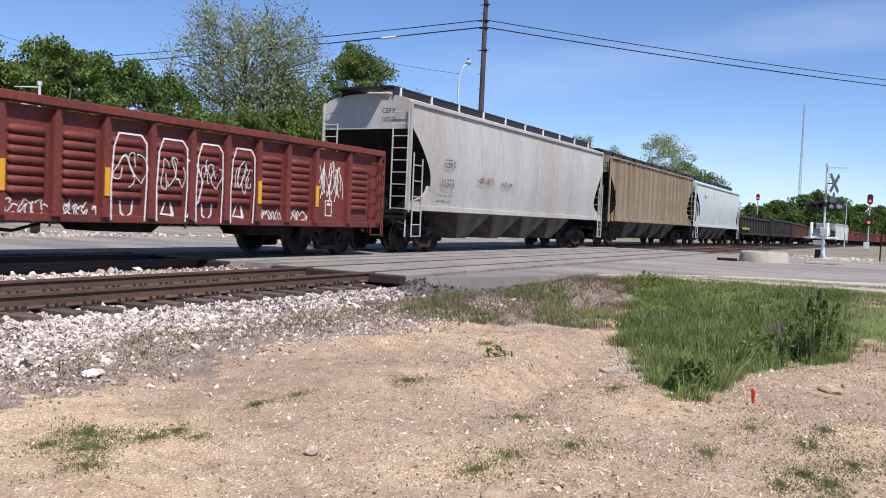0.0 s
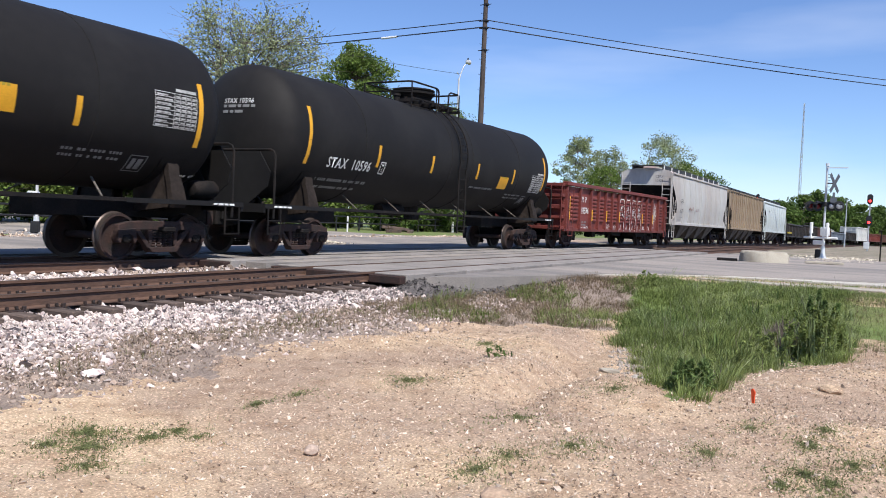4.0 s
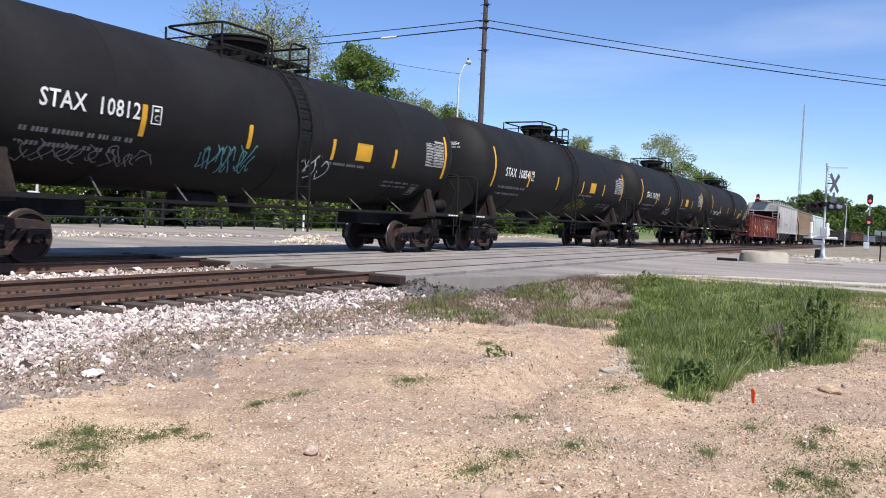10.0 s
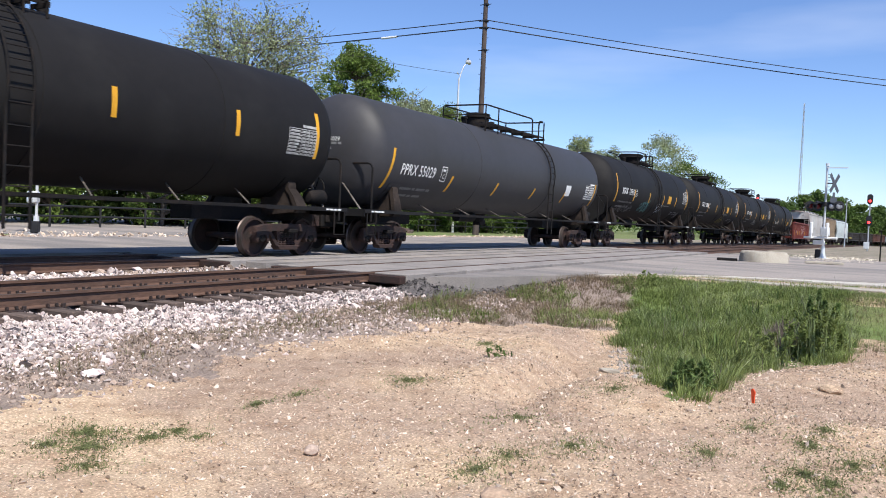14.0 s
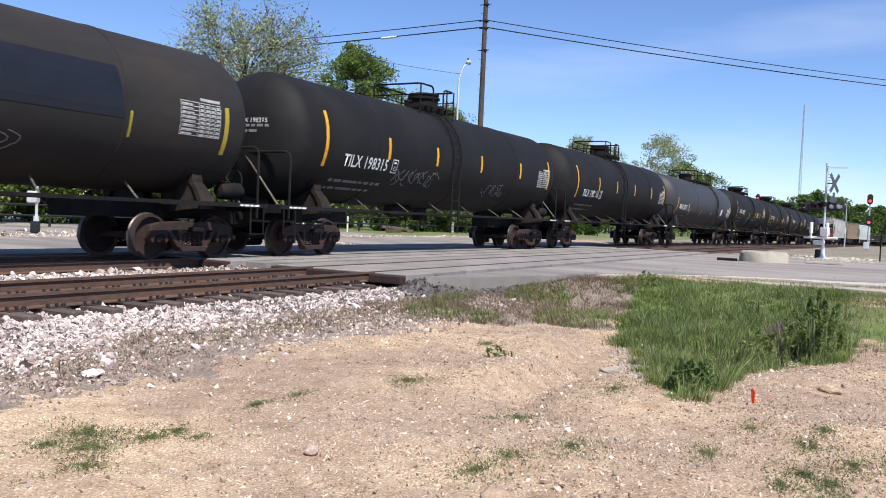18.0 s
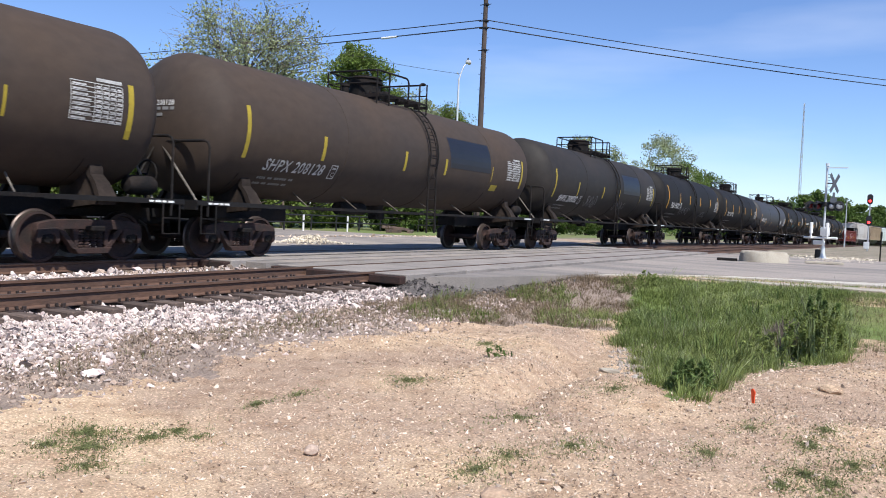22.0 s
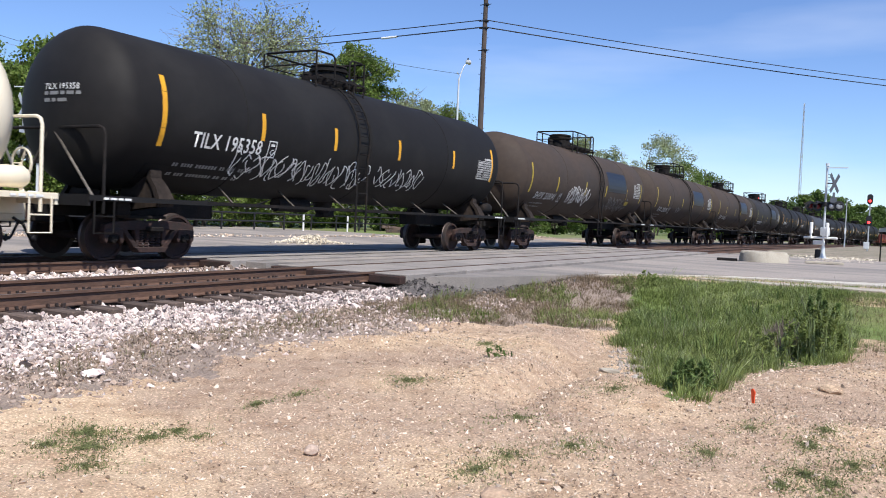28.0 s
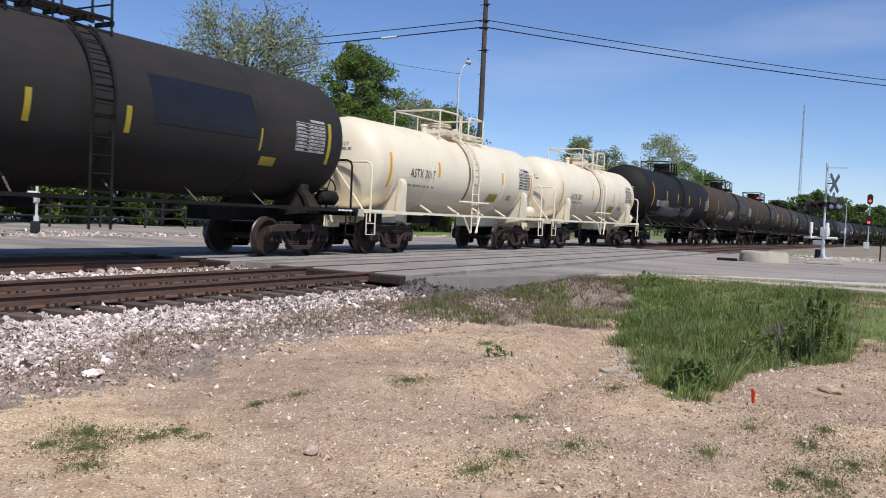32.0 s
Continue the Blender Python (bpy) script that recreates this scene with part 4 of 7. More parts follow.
        u = rng.uniform(0.05, 1, n) ** 0.8
        off = rng.normal(0, 0.05, (n, 2)) * (1.15 - u)[:, None]
        px, py = roots[idx, 0] + lean[idx, 0] * u * tops[idx] + off[:, 0], roots[idx, 1] + lean[idx, 1] * u * tops[idx] + off[:, 1]
        pz = ground_z(roots[idx, 0], roots[idx, 1]) + u * tops[idx]
        tagged(scatter_mesh("weed", [SLIM_LEAF], (np.stack([px, py, pz], 1), random_turns(rng, n) * rng.uniform(0.04, 0.1, n)[:, None, None], np.zeros(n, int)), WEED_DARK if hh > 0.9 or cx < 9 else GRASS), "tall leafy green weeds at the edge of the dip", "weeds", kind="stuff")
        if hh > 0.3:
            m = stems * 14
            k = np.repeat(np.arange(stems), 14)
            h = tops[k] * rng.uniform(0.6, 1.1, m)
            face, tilt = rng.uniform(0, 6.283, m), rng.normal(0, 0.16, m)
            t3 = np.zeros((m, 3, 3))
            t3[:, 0, 0], t3[:, 1, 0] = -np.sin(face) * 0.012, np.cos(face) * 0.012
            t3[:, 0, 1], t3[:, 1, 1] = np.cos(face) * h * 0.3, np.sin(face) * h * 0.3
            t3[:, 0, 2], t3[:, 1, 2], t3[:, 2, 2] = np.cos(face) * np.sin(tilt) * h, np.sin(face) * np.sin(tilt) * h, np.cos(tilt) * h
            rx, ry = roots[k, 0] + rng.normal(0, 0.04, m), roots[k, 1] + rng.normal(0, 0.04, m)
            tagged(scatter_mesh("weed", [BENT_BLADE], (np.stack([rx, ry, ground_z(rx, ry)], 1), t3, np.zeros(m, int)), GRASS_LIGHT), "tall pale stems among the weeds", "weeds", kind="stuff")
    px, py = rng.normal(13.3, 0.35, 4200), rng.normal(1.52, 0.09, 4200)
    blades("dead_grass", rng, 4200, px, py, 0.2, 0.007, GREY_DEAD, "grey dead grass slumped over the drain", ground_z(px, py) + 0.04)
    # mown grass by the street, sparse tufts on the dirt
    x, y = field(36000, 12.5, 19.5, -3.0, 1.2, lambda x, y, r: (r < smooth(12.8, 15.5, x) * 0.9) & (x < 19.2 - 0.3 * (y - 1)))
    blades("verge_grass", rng, len(x), x, y, 0.05, 0.007, GRASS, "short green verge grass beside the street")
    x, y = field(12000, 16.5, 22.0, -4.0, 5.6, lambda x, y, r: (np.abs(x - np.interp(y, [-4, -1, 0.4, 2.4, 4.3, 5.6], [21.4, 21.1, 20.95, 20.6, 20.2, 18.6])) < 0.5))
    blades("verge_grass", rng, len(x), x, y, 0.06, 0.01, GRASS, "strip of green grass beside the street", np.full(len(x), -0.05))
    def mottled(x, y, r):
        return (r < smooth(11.5, 15.5, x) * (0.35 + 0.65 * (np.sin(1.9 * x + 2 * np.sin(1.7 * y)) * np.sin(2.6 * y + 0.7) > -0.2))) & (x < 18.7 - 0.25 * (y - 1))

    tussocks("verge_grass", 5000, 9, 11, 20, -3.2, 1.2, mottled, lambda x, y: np.full_like(x, 0.06), 0.06, 0.008, TUFT, "patchy dull green grass beside the street")
    tussocks("verge_grass", 2000, 9, 12, 20, -3.2, 1.2, mottled, lambda x, y: np.full_like(x, 0.05), 0.06, 0.008, BROWN_DRY, "brown dead patches in the verge grass")
    # centre, spread and fullness of each tuft
    tufts = ((3.85, 4.82, 0.13, 0.13, 1.0), (3.65, 4.55, 0.14, 0.13, 1.0), (3.42, 4.28, 0.13, 0.09, 0.7), (3.5, 4.75, 0.1, 0.07, 0.5), (4.05, 4.44, 0.1, 0.06, 1.0), (4.28, 4.42, 0.09, 0.06, 0.9), (4.25, 4.2, 0.07, 0.04, 0.8),
             (5.2, 4.5, 0.09, 0.06, 0.8), (5.6, 4.4, 0.16, 0.08, 0.25), (6.7, 4.0, 0.16, 0.1, 0.8), (7.35, 0.51, 0.13, 0.07, 0.8), (6.85, 0.57, 0.18, 0.08, 0.9), (6.0, 0.52, 0.15, 0.08, 0.8), (5.87, 0.36, 0.18, 0.08, 0.7), (5.56, 0.62, 0.14, 0.06, 0.8),
             (6.4, 0.25, 0.25, 0.1, 0.4), (6.6, 0.0, 0.3, 0.12, 0.35), (5.4, 0.3, 0.3, 0.12, 0.3), (4.77, 2.32, 0.18, 0.12, 0.5), (5.18, 2.28, 0.2, 0.12, 0.3), (5.65, 2.0, 0.2, 0.14, 0.4), (6.19, 1.19, 0.2, 0.12, 0.35), (7.24, 1.05, 0.2, 0.1, 0.3), (6.3, 2.7, 0.3, 0.15, 0.2), (9.4, 4.5, 0.2, 0.12, 0.4), (7.9, 2.4, 0.25, 0.12, 0.3))
    xs, ys = [], []
    for cx, cy, sx, sy, full in tufts:
        n = int(60000 * sx * sy * full) + 60
        d = np.abs(rng.normal(size=n)) ** 1.3
        a = rng.uniform(0, 6.283, n)
        lobes = 1 + 0.4 * np.sin(3 * a + cx * 9)
        xs.append(cx + 1.3 * sx * d * lobes * np.cos(a))
        ys.append(cy + 1.3 * sy * d * lobes * np.sin(a))
    x, y = np.concatenate(xs), np.concatenate(ys)
    n = len(x)
    low = random_turns(rng, n) * rng.uniform(0.012, 0.03, n)[:, None, None]
    tagged(scatter_mesh("low_weeds", [SLIM_LEAF], (np.stack([x, y, ground_z(x, y) + rng.uniform(0.0, 0.02, n)], 1), low, np.zeros(n, int)), TUFT), "low green weeds spreading on the dirt", "weeds", kind="stuff")
    blades("grass_tufts", rng, n, x + rng.normal(0, 0.01, n), y + rng.normal(0, 0.01, n), 0.036, 0.004, TUFT, "sparse green tufts on the dirt")
    # dry weeds along the ballast and toward the street
    def band(x, y, r):
        clump = 0.5 + 0.5 * np.sin(2.3 * x + 0.6 * np.sin(3 * y)) * np.sin(2.9 * y + 0.8 * x)
        return r < np.exp(-((y - np.interp(x, [3, 5.5, 7.5, 9, 14], [6.3, 6.5, 6.85, 6.75, 6.9])) / 0.38) ** 2) * (0.25 + 0.75 * clump) * (0.3 + 0.7 * smooth(4.6, 5.6, x))

    tussocks("dry_grass", 5200, 9, 3.0, 16.0, 5.6, 7.8, band, lambda x, y: np.full_like(x, 0.075), 0.05, 0.005, BROWN_DRY, "thin brown dry grass along the ballast")
    tussocks("dry_grass", 2600, 9, 3.0, 16.0, 5.6, 7.8, band, lambda x, y: np.full_like(x, 0.07), 0.06, 0.005, DRY, "bleached dry grass along the ballast")
    tussocks("dry_grass", 1900, 9, 3.5, 16.0, 5.6, 7.8, band, lambda x, y: np.full_like(x, 0.085), 0.05, 0.006, STRAW_GREEN, "olive weeds among the dry grass")
    def scrub(x, y, r):
        return inside(SCRUB_EDGE, x + 0.2 * np.sin(6 * y), y + 0.2 * np.sin(5 * x))

    tussocks("dry_grass", 5600, 12, 10, 18.5, 4.0, 7.5, lambda x, y, r: scrub(x, y, r) & (r < 0.6 + 0.5 * np.sin(2.1 * x + 1) * np.sin(3.1 * y)), lambda x, y: np.full_like(x, 0.1), 0.06, 0.006, BROWN_DRY, "brown dry scrub beside the green dip")
    tussocks("dry_grass", 2000, 12, 10, 18.5, 4.0, 7.5, lambda x, y, r: scrub(x, y, r) & (r < 0.5 + 0.5 * np.sin(2.4 * x) * np.sin(2.0 * y)), lambda x, y: np.full_like(x, 0.1), 0.06, 0.005, DRY, "bleached dry stalks beside the green dip")
    tussocks("dry_grass", 2800, 12, 10, 18.5, 4.0, 7.5, lambda x, y, r: scrub(x, y, r) & (np.sin(1.7 * x + 0.8) * np.sin(2.3 * y) > 0.15), lambda x, y: np.full_like(x, 0.13), 0.06, 0.008, GRASS, "green weeds among the brown scrub")
    x, y = field(70000, 2.3, 14, -1.5, 6.0, lambda x, y, r: r < 0.35 + 0.4 * np.sin(2.3 * x + 1) * np.sin(2.6 * y))
    n = len(x)
    flat = random_turns(rng, n) * rng.uniform(0.012, 0.045, n)[:, None, None]
    flat[:, 2, :] *= 0.25
    flat[:, :, 0] *= 0.28
    tagged(scatter_mesh("straw", [LEAF], (np.stack([x, y, ground_z(x, y) + 0.006], 1), flat, np.zeros(n, int)), STRAW), "bits of straw and dead grass on the dirt", "straw", kind="stuff")


build_weeds()

# ---- poles, wires, signals ----
def utility_pole():
    ob = empty("utility_pole", pose(55.7, 28, -0.1), "tall weathered timber utility pole with climbing steps", "utility pole")
    bm = bmesh.new()
    rod(bm, (0, 0, 0), (0.05, 0, 19.5), 0.24, 0.15, seg=12)
    part("pole", bm, POLE, ob, smooth=40)
    bm = bmesh.new()
    rod(bm, (0, 0, 0), (0.34, 0, 0), 0.013, seg=5)
    rod(bm, (0.34, 0, 0), (0.34, 0, 0.06), 0.013, seg=5)
    step = finish(bm, "pole_step", DARK)
    for k in range(24):
        part("pole_step", step, None, ob, m=pose(0, 0, 6.2 + 0.55 * k, 0, 0, -30 if k % 2 else 150))
    for z in (15.2, 15.72, 13.6, 16.9):
        bm = bmesh.new()
        box(bm, (0.3, 0.34, 0.16), (0, -0.08, z - 0.1), bevel=0.03)
        rod(bm, (0, -0.45, z - 0.1), (0, 0.45, z - 0.1), 0.03, seg=8)
        part("cable_clamp", bm, DARK, ob)


utility_pole()


def cable(name, points, r, label, sag):
    bm = bmesh.new()
    for (a, b) in zip(points, points[1:]):
        a, b = Vector(a), Vector(b)
        n = 16
        pts = [a.lerp(b, k / n) + Vector((0, 0, -4 * sag * (k / n) * (1 - k / n))) for k in range(n + 1)]
        pipe(bm, pts, r, seg=5)
    return tagged(part(name, bm, DARK), label, "cable", "overhead cables")


# the line follows the cross street, over the tracks and past the camera's far right
FAR_UP, FAR_LO = (55.2, 84.0, 16.0), (56.4, 85.8, 15.6)
NEAR_UP, NEAR_LO = (90.7, 2.9, 16.55), (91.6, 2.9, 16.15)
for up, lo in ((FAR_UP, FAR_LO), (NEAR_UP, NEAR_LO)):
    end_up = Vector((55.7, 28, 15.6)).lerp(Vector(up), 1.9)
    end_lo = Vector((55.7, 28, 15.08)).lerp(Vector(lo), 1.9)
    cable("cable", [(55.7, 28, 15.6), end_up], 0.035, "thick black overhead cable", 0.9 if up is FAR_UP else 0.65)
    cable("cable", [(55.7, 28, 15.08), end_lo], 0.045, "thick black overhead cable", 0.9 if up is FAR_UP else 0.65)
bm = bmesh.new()
rod(bm, (55.81, 35.6, 14.9), (55.82, 37.0, 14.86), 0.09, seg=10)
tagged(part("cable_splice", bm, WHITE), "white splice sleeve on an overhead cable", "cable splice")
cable("cable", [(12.0, 70, 18.6), (54.6, 70, 14.6), (70, 70, 9.0)], 0.018, "thin overhead wire above the trees", 0.3)
for xa, za in ((12.0, 18.8), (70.0, 9.2)):
    bm = bmesh.new()
    rod(bm, (0, 0, 0), (0, 0, za), 0.16, 0.1, seg=10)
    part("pole", bm, POLE, empty("wire_pole", pose(xa, 70, -0.1), "timber pole among the far trees", "utility pole"), smooth=40)
cable("cable", [(61.6, 33, 12.9), (49, 36, 12.4)], 0.015, "thin wire from the lamp post", 0.1)
for k, (xa, ya) in enumerate(((47.8, 118.0), (139.0, -20.6))):
    ob = empty("utility_pole", pose(xa if k == 0 else 119.5, ya if k == 0 else -17.5, -0.1), "weathered timber utility pole down the street", "utility pole")
    bm = bmesh.new()
    rod(bm, (0, 0, 0), (0, 0, 17.5), 0.22, 0.15, seg=12)
    part("pole", bm, POLE, ob, smooth=40)


def lamp_post():
    ob = empty("street_lamp", pose(61.4, 33, -0.1), "slender white street lamp with a short arm", "street lamp")
    bm = bmesh.new()
    rod(bm, (0, 0, 0), (0, 0, 12.6), 0.11, 0.07, seg=12)
    part("pole", bm, SILVER, ob, smooth=40)
    bm = bmesh.new()
    pipe(bm, [(0, 0, 12.3), (0.1, -0.1, 13.0), (0.28, -0.25, 13.6), (0.45, -0.4, 13.9)], 0.05, seg=8)
    pipe(bm, [(-0.02, 0, 12.9), (-0.3, 0, 12.95), (-0.35, 0, 13.05)], 0.03, seg=6)
    part("arm", bm, SILVER, ob, smooth=40)
    bm = bmesh.new()
    lathe(bm, [(-0.3, 0.05), (-0.25, 0.16), (0.15, 0.2), (0.3, 0.1), (0.34, 0.02)], "x", 12, (0.6, -0.5, 14.0))
    part("lamp_head", bm, SILVER, ob, smooth=40)
    bm = bmesh.new()
    rod(bm, (0.5, -0.5, 14.18), (0.5, -0.5, 14.32), 0.06, seg=8)
    part("photocell", bm, DARK, ob)


lamp_post()


def flasher(parent, at, yaw, lit_face):
    """One round crossing lamp with its black disc and hood."""
    m = pose(*at, 0, 0, yaw)
    bm = bmesh.new()
    lathe(bm, [(-0.02, 0.01), (-0.02, 0.225), (0.0, 0.23), (0.015, 0.225), (0.015, 0.01)], "x", 24)
    lamp = part("lamp_disc", bm, DARK, parent, "round black lamp disc", m)
    bm = bmesh.new()
    lathe(bm, [(0.015, 0.13), (0.08, 0.12), (0.12, 0.07), (0.13, 0.01)], "x", 20)
    part("lamp_back", bm, GALV, lamp, smooth=40)
    bm = bmesh.new()
    lathe(bm, [(-0.06, 0.01), (-0.05, 0.08), (-0.03, 0.12), (-0.02, 0.12)], "x", 20)
    part("lens", bm, LENS_RED, lamp, "dark red lens")
    bm = bmesh.new()
    seg = 14
    ring = [[bm.verts.new((x, r * math.cos(a), r * math.sin(a))) for a in [math.radians(-35 + 250 * k / seg) for k in range(seg + 1)]] for x, r in ((-0.02, 0.14), (-0.3, 0.13), (-0.3, 0.122), (-0.02, 0.13))]
    for r0, r1 in zip(ring, ring[1:]):
        for k in range(seg):
            bm.faces.new((r0[k], r0[k + 1], r1[k + 1], r1[k]))
    part("hood", bm, DARK, lamp)
    return lamp


def crossing_signal(at, yaw, label, blade_mat, toward, away, top=4.25, turn=0, reach=0.1, gate=True, arm=(-0.05, -0.95), lamps=(0.08, 2.42)):
    """A mast with crossbuck, track sign, lamps, gate mechanism and base."""
    ob = empty("crossing_signal", pose(*at, 0, 0, yaw), label, "crossing signal", "crossing signals")
    bm = bmesh.new()
    rod(bm, (0, 0, 0.3), (0, 0, top), 0.048, seg=14)
    part("mast", bm, SILVER, ob, smooth=40)
    bm = bmesh.new()
    lathe(bm, [(0, 0.26), (0.06, 0.26), (0.08, 0.15), (0.35, 0.10), (0.62, 0.09), (0.62, 0.05)], "z", 16)
    part("mast_base", bm, SILVER, ob, smooth=40)
    for k, a in enumerate((45, -45)):
        bm = bmesh.new()
        box(bm, (0.012, 1.1, 0.2), (-reach - 0.014 * k, 0, 0), bevel=0.004)
        part("crossbuck_blade", bm, blade_mat, ob, m=pose(0, 0, top - 0.82, 0, 0, turn) @ pose(0, 0, 0, a, 0, 0))
    bm = bmesh.new()
    box(bm, (0.012, 0.62, 0.22), (-reach, 0, top - 1.58), bevel=0.004)
    box(bm, (0.012, 0.2, 0.26), (-reach, 0, top - 1.36), bevel=0.004)
    part("track_sign", bm, blade_mat, ob, m=pose(0, 0, 0, 0, 0, turn))
    bm = bmesh.new()
    rod(bm, (0, 0, top - 0.82), (-reach, 0, top - 0.82), 0.03, seg=6)
    part("sign_bracket", bm, blade_mat, ob, m=pose(0, 0, 0, 0, 0, turn))
    bm = bmesh.new()
    rod(bm, (-0.05, 0, top - 0.12), (arm[0], arm[1], top - 0.14), 0.022, seg=8)
    rod(bm, (0, 0, top - 0.05), (0, 0, top + 0.08), 0.075, seg=10)
    part("top_arm", bm, SILVER, ob)
    bm = bmesh.new()
    rod(bm, (0, -0.8, 2.5), (0, 0.8, 2.5), 0.04, seg=10)
    rod(bm, (-0.7, 0.1, 2.55), (0.2, 0.1, 2.55), 0.035, seg=10)
    box(bm, (0.3, 0.2, 0.2), (0, 0, 2.5), bevel=0.03)
    part("lamp_arm", bm, DARK, ob)
    for y, a in toward:
        flasher(ob, (-0.08, y, 2.4), a, True)
    for y, a in away:
        flasher(ob, (lamps[0], y, lamps[1]), a, False)
    for k in range(8):
        bm = bmesh.new()
        rod(bm, (0, -0.06, 2.85 + k * 0.14), (0, -0.16, 2.85 + k * 0.14), 0.012, seg=5)
        part("climbing_peg", bm, DARK, ob)
    bm = bmesh.new()
    box(bm, (0.34, 0.34, 0.42), (0.12, 0, 1.25), bevel=0.05)
    part("gate_motor", bm, SILVER, ob)
    for e in (-1, 1) if gate else ():
        bm = bmesh.new()
        prism(bm, [(-0.5, 0.95), (0.3, 0.95), (0.3, 1.02), (-0.42, 1.02), (-0.42, 1.45), (-0.5, 1.5)], e * 0.36 - 0.03, e * 0.36 + 0.03)
        box(bm, (0.16, 0.1, 0.5), (-0.45, e * 0.36, 1.4), bevel=0.02)
        part("counterweight_arm", bm, WHITE, ob)
    if gate:
        bm = bmesh.new()
        rod(bm, (-0.3, -0.75, 0.97), (-0.3, 0.75, 0.97), 0.05, seg=10)
        box(bm, (0.2, 0.5, 0.2), (-0.2, 0.1, 0.75), bevel=0.03)
        part("cross_bar", bm, WHITE, ob)
    bm = bmesh.new()
    box(bm, (0.26, 0.24, 0.4), (-0.05, 0.17, 0.24), bevel=0.03)
    part("junction_box", bm, DARK, ob)
    return ob


# One dark grey for all faces of the nearer crossbuck and track sign.
SIGN_DARK = mat("dark_grey_sign", (0.09, 0.095, 0.11), 0.5, 0.3, vary=0.15, bump=0.02)
crossing_signal((41.8, 3.45, -0.06), -20, "silver crossing signal with crossbuck and black lamps", SIGN_DARK, ((0.64, 40), (0.3, 40)), ((-0.26, 215), (-0.58, 215)), turn=88, reach=0.36)
crossing_signal((18.6, 26.1, -0.06), 120, "silver crossing signal beyond the tracks", SILVER, (), ((0.25, 40), (-0.25, 40)), top=5.1, reach=-0.5, gate=False, arm=(0.85, 0.0), lamps=(0.5, 2.78))

# pale stones round the signal's foot
rng = np.random.default_rng(21)
stones("gravel_pad", rng, 2400, 37.5, 46, 0.5, 5.6, 0.03, CHALK, "pale gravel pad round the crossing signal", lambda x, y: np.full_like(x, -0.04), lambda x, y, r: np.abs(y - 3.2) < 1.6 + 0.5 * np.sin(x * 2))


def block_signal(at, heads, label, yaw=0):
    """A railway signal: post, black oval targets with a red light, case and base."""
    ob = empty("railway_signal", pose(*at, 0, 0, yaw), label, "railway signal", "railway signals")
    top = max(heads)
    bm = bmesh.new()
    rod(bm, (0, 0, 0), (0, 0, top + 0.3), 0.06, seg=10)
    part("post", bm, GALV if len(heads) > 1 else DARK, ob)
    bm = bmesh.new()
    box(bm, (0.4, 0.45, 0.6), (0, 0.1, 0.5), bevel=0.03)
    part("case", bm, SILVER, ob)
    for z in heads:
        bm = bmesh.new()
        pts = [(0.23 * math.cos(a), z + (0.22 if math.sin(a) > 0 else -0.22) + 0.23 * math.sin(a)) for a in [math.pi * 2 * (k + 0.5) / 20 for k in range(20)]]
        v = [bm.verts.new((-0.12, y, zz)) for y, zz in pts]
        ext = bmesh.ops.extrude_face_region(bm, geom=[bm.faces.new(v)])
        for g in ext["geom"]:
            if isinstance(g, bmesh.types.BMVert):
                g.co.x += 0.04
        bmesh.ops.recalc_face_normals(bm, faces=bm.faces)
        head = part("target", bm, DARK, ob, "black oval signal target")
        bm = bmesh.new()
        lathe(bm, [(-0.17, 0.01), (-0.16, 0.1), (-0.125, 0.11)], "x", 16, (0, 0, z - 0.15))
        part("red_lens", bm, RED_LIGHT, head, "glowing red lens")
        bm = bmesh.new()
        seg = 10
        ring = [[bm.verts.new((x, 0.13 * math.cos(a), z - 0.15 + 0.13 * math.sin(a))) for a in [math.pi * k / seg for k in range(seg + 1)]] for x in (-0.12, -0.42)]
        for k in range(seg):
            bm.faces.new((ring[0][k], ring[0][k + 1], ring[1][k + 1], ring[1][k]))
        part("visor", bm, DARK, head)
        bm = bmesh.new()
        box(bm, (0.25, 0.3, 0.6), (0.05, 0, z), bevel=0.03)
        part("housing", bm, DARK, head)
    return ob


block_signal((82, 3.24, -0.25), (4.5, 2.65), "railway signal post with two glowing red lights")
block_signal((124.9, 18.95, -0.55), (6.38, 3.47), "railway signal with two glowing red lights beyond the train")


def radio_mast():
    ob = empty("radio_mast", pose(366, 40, -0.1), "tall slender lattice radio mast", "radio mast")
    bm = bmesh.new()
    h = 53.0
    corners = [(math.cos(a), math.sin(a)) for a in (0.3, 2.394, 4.488)]

    def wid(z):
        return 0.75 - 0.5 * z / h

    for c in corners:
        rod(bm, (c[0] * wid(0), c[1] * wid(0), 0), (c[0] * wid(h), c[1] * wid(h), h), 0.10, 0.08, seg=5)
    part("legs", bm, GALV, ob)
    bm = bmesh.new()
    for k in range(36):
        z0, z1 = h * k / 36, h * (k + 1) / 36
        for a, b in ((0, 1), (1, 2), (2, 0)):
            p, q = corners[a], corners[b]
            if k % 2:
                p, q = q, p
            rod(bm, (p[0] * wid(z0), p[1] * wid(z0), z0), (q[0] * wid(z1), q[1] * wid(z1), z1), 0.05, seg=4)
    tagged(part("bracing", bm, GALV, ob), kind="stuff")


radio_mast()

# a thin pole and a white roof far behind the crossing signal
ob = empty("antenna_pole", pose(120, 7.4, -0.55), "thin grey antenna pole beyond the crossing", "pole")
bm = bmesh.new()
rod(bm, (0, 0, 0), (0.1, 0, 6.2), 0.09, 0.05, seg=8)
part("pole", bm, GALV, ob)
bm = bmesh.new()
box(bm, (0.15, 0.22, 0.8), (0, 0, 2.1), bevel=0.03)
part("cabinet", bm, WHITE, ob)


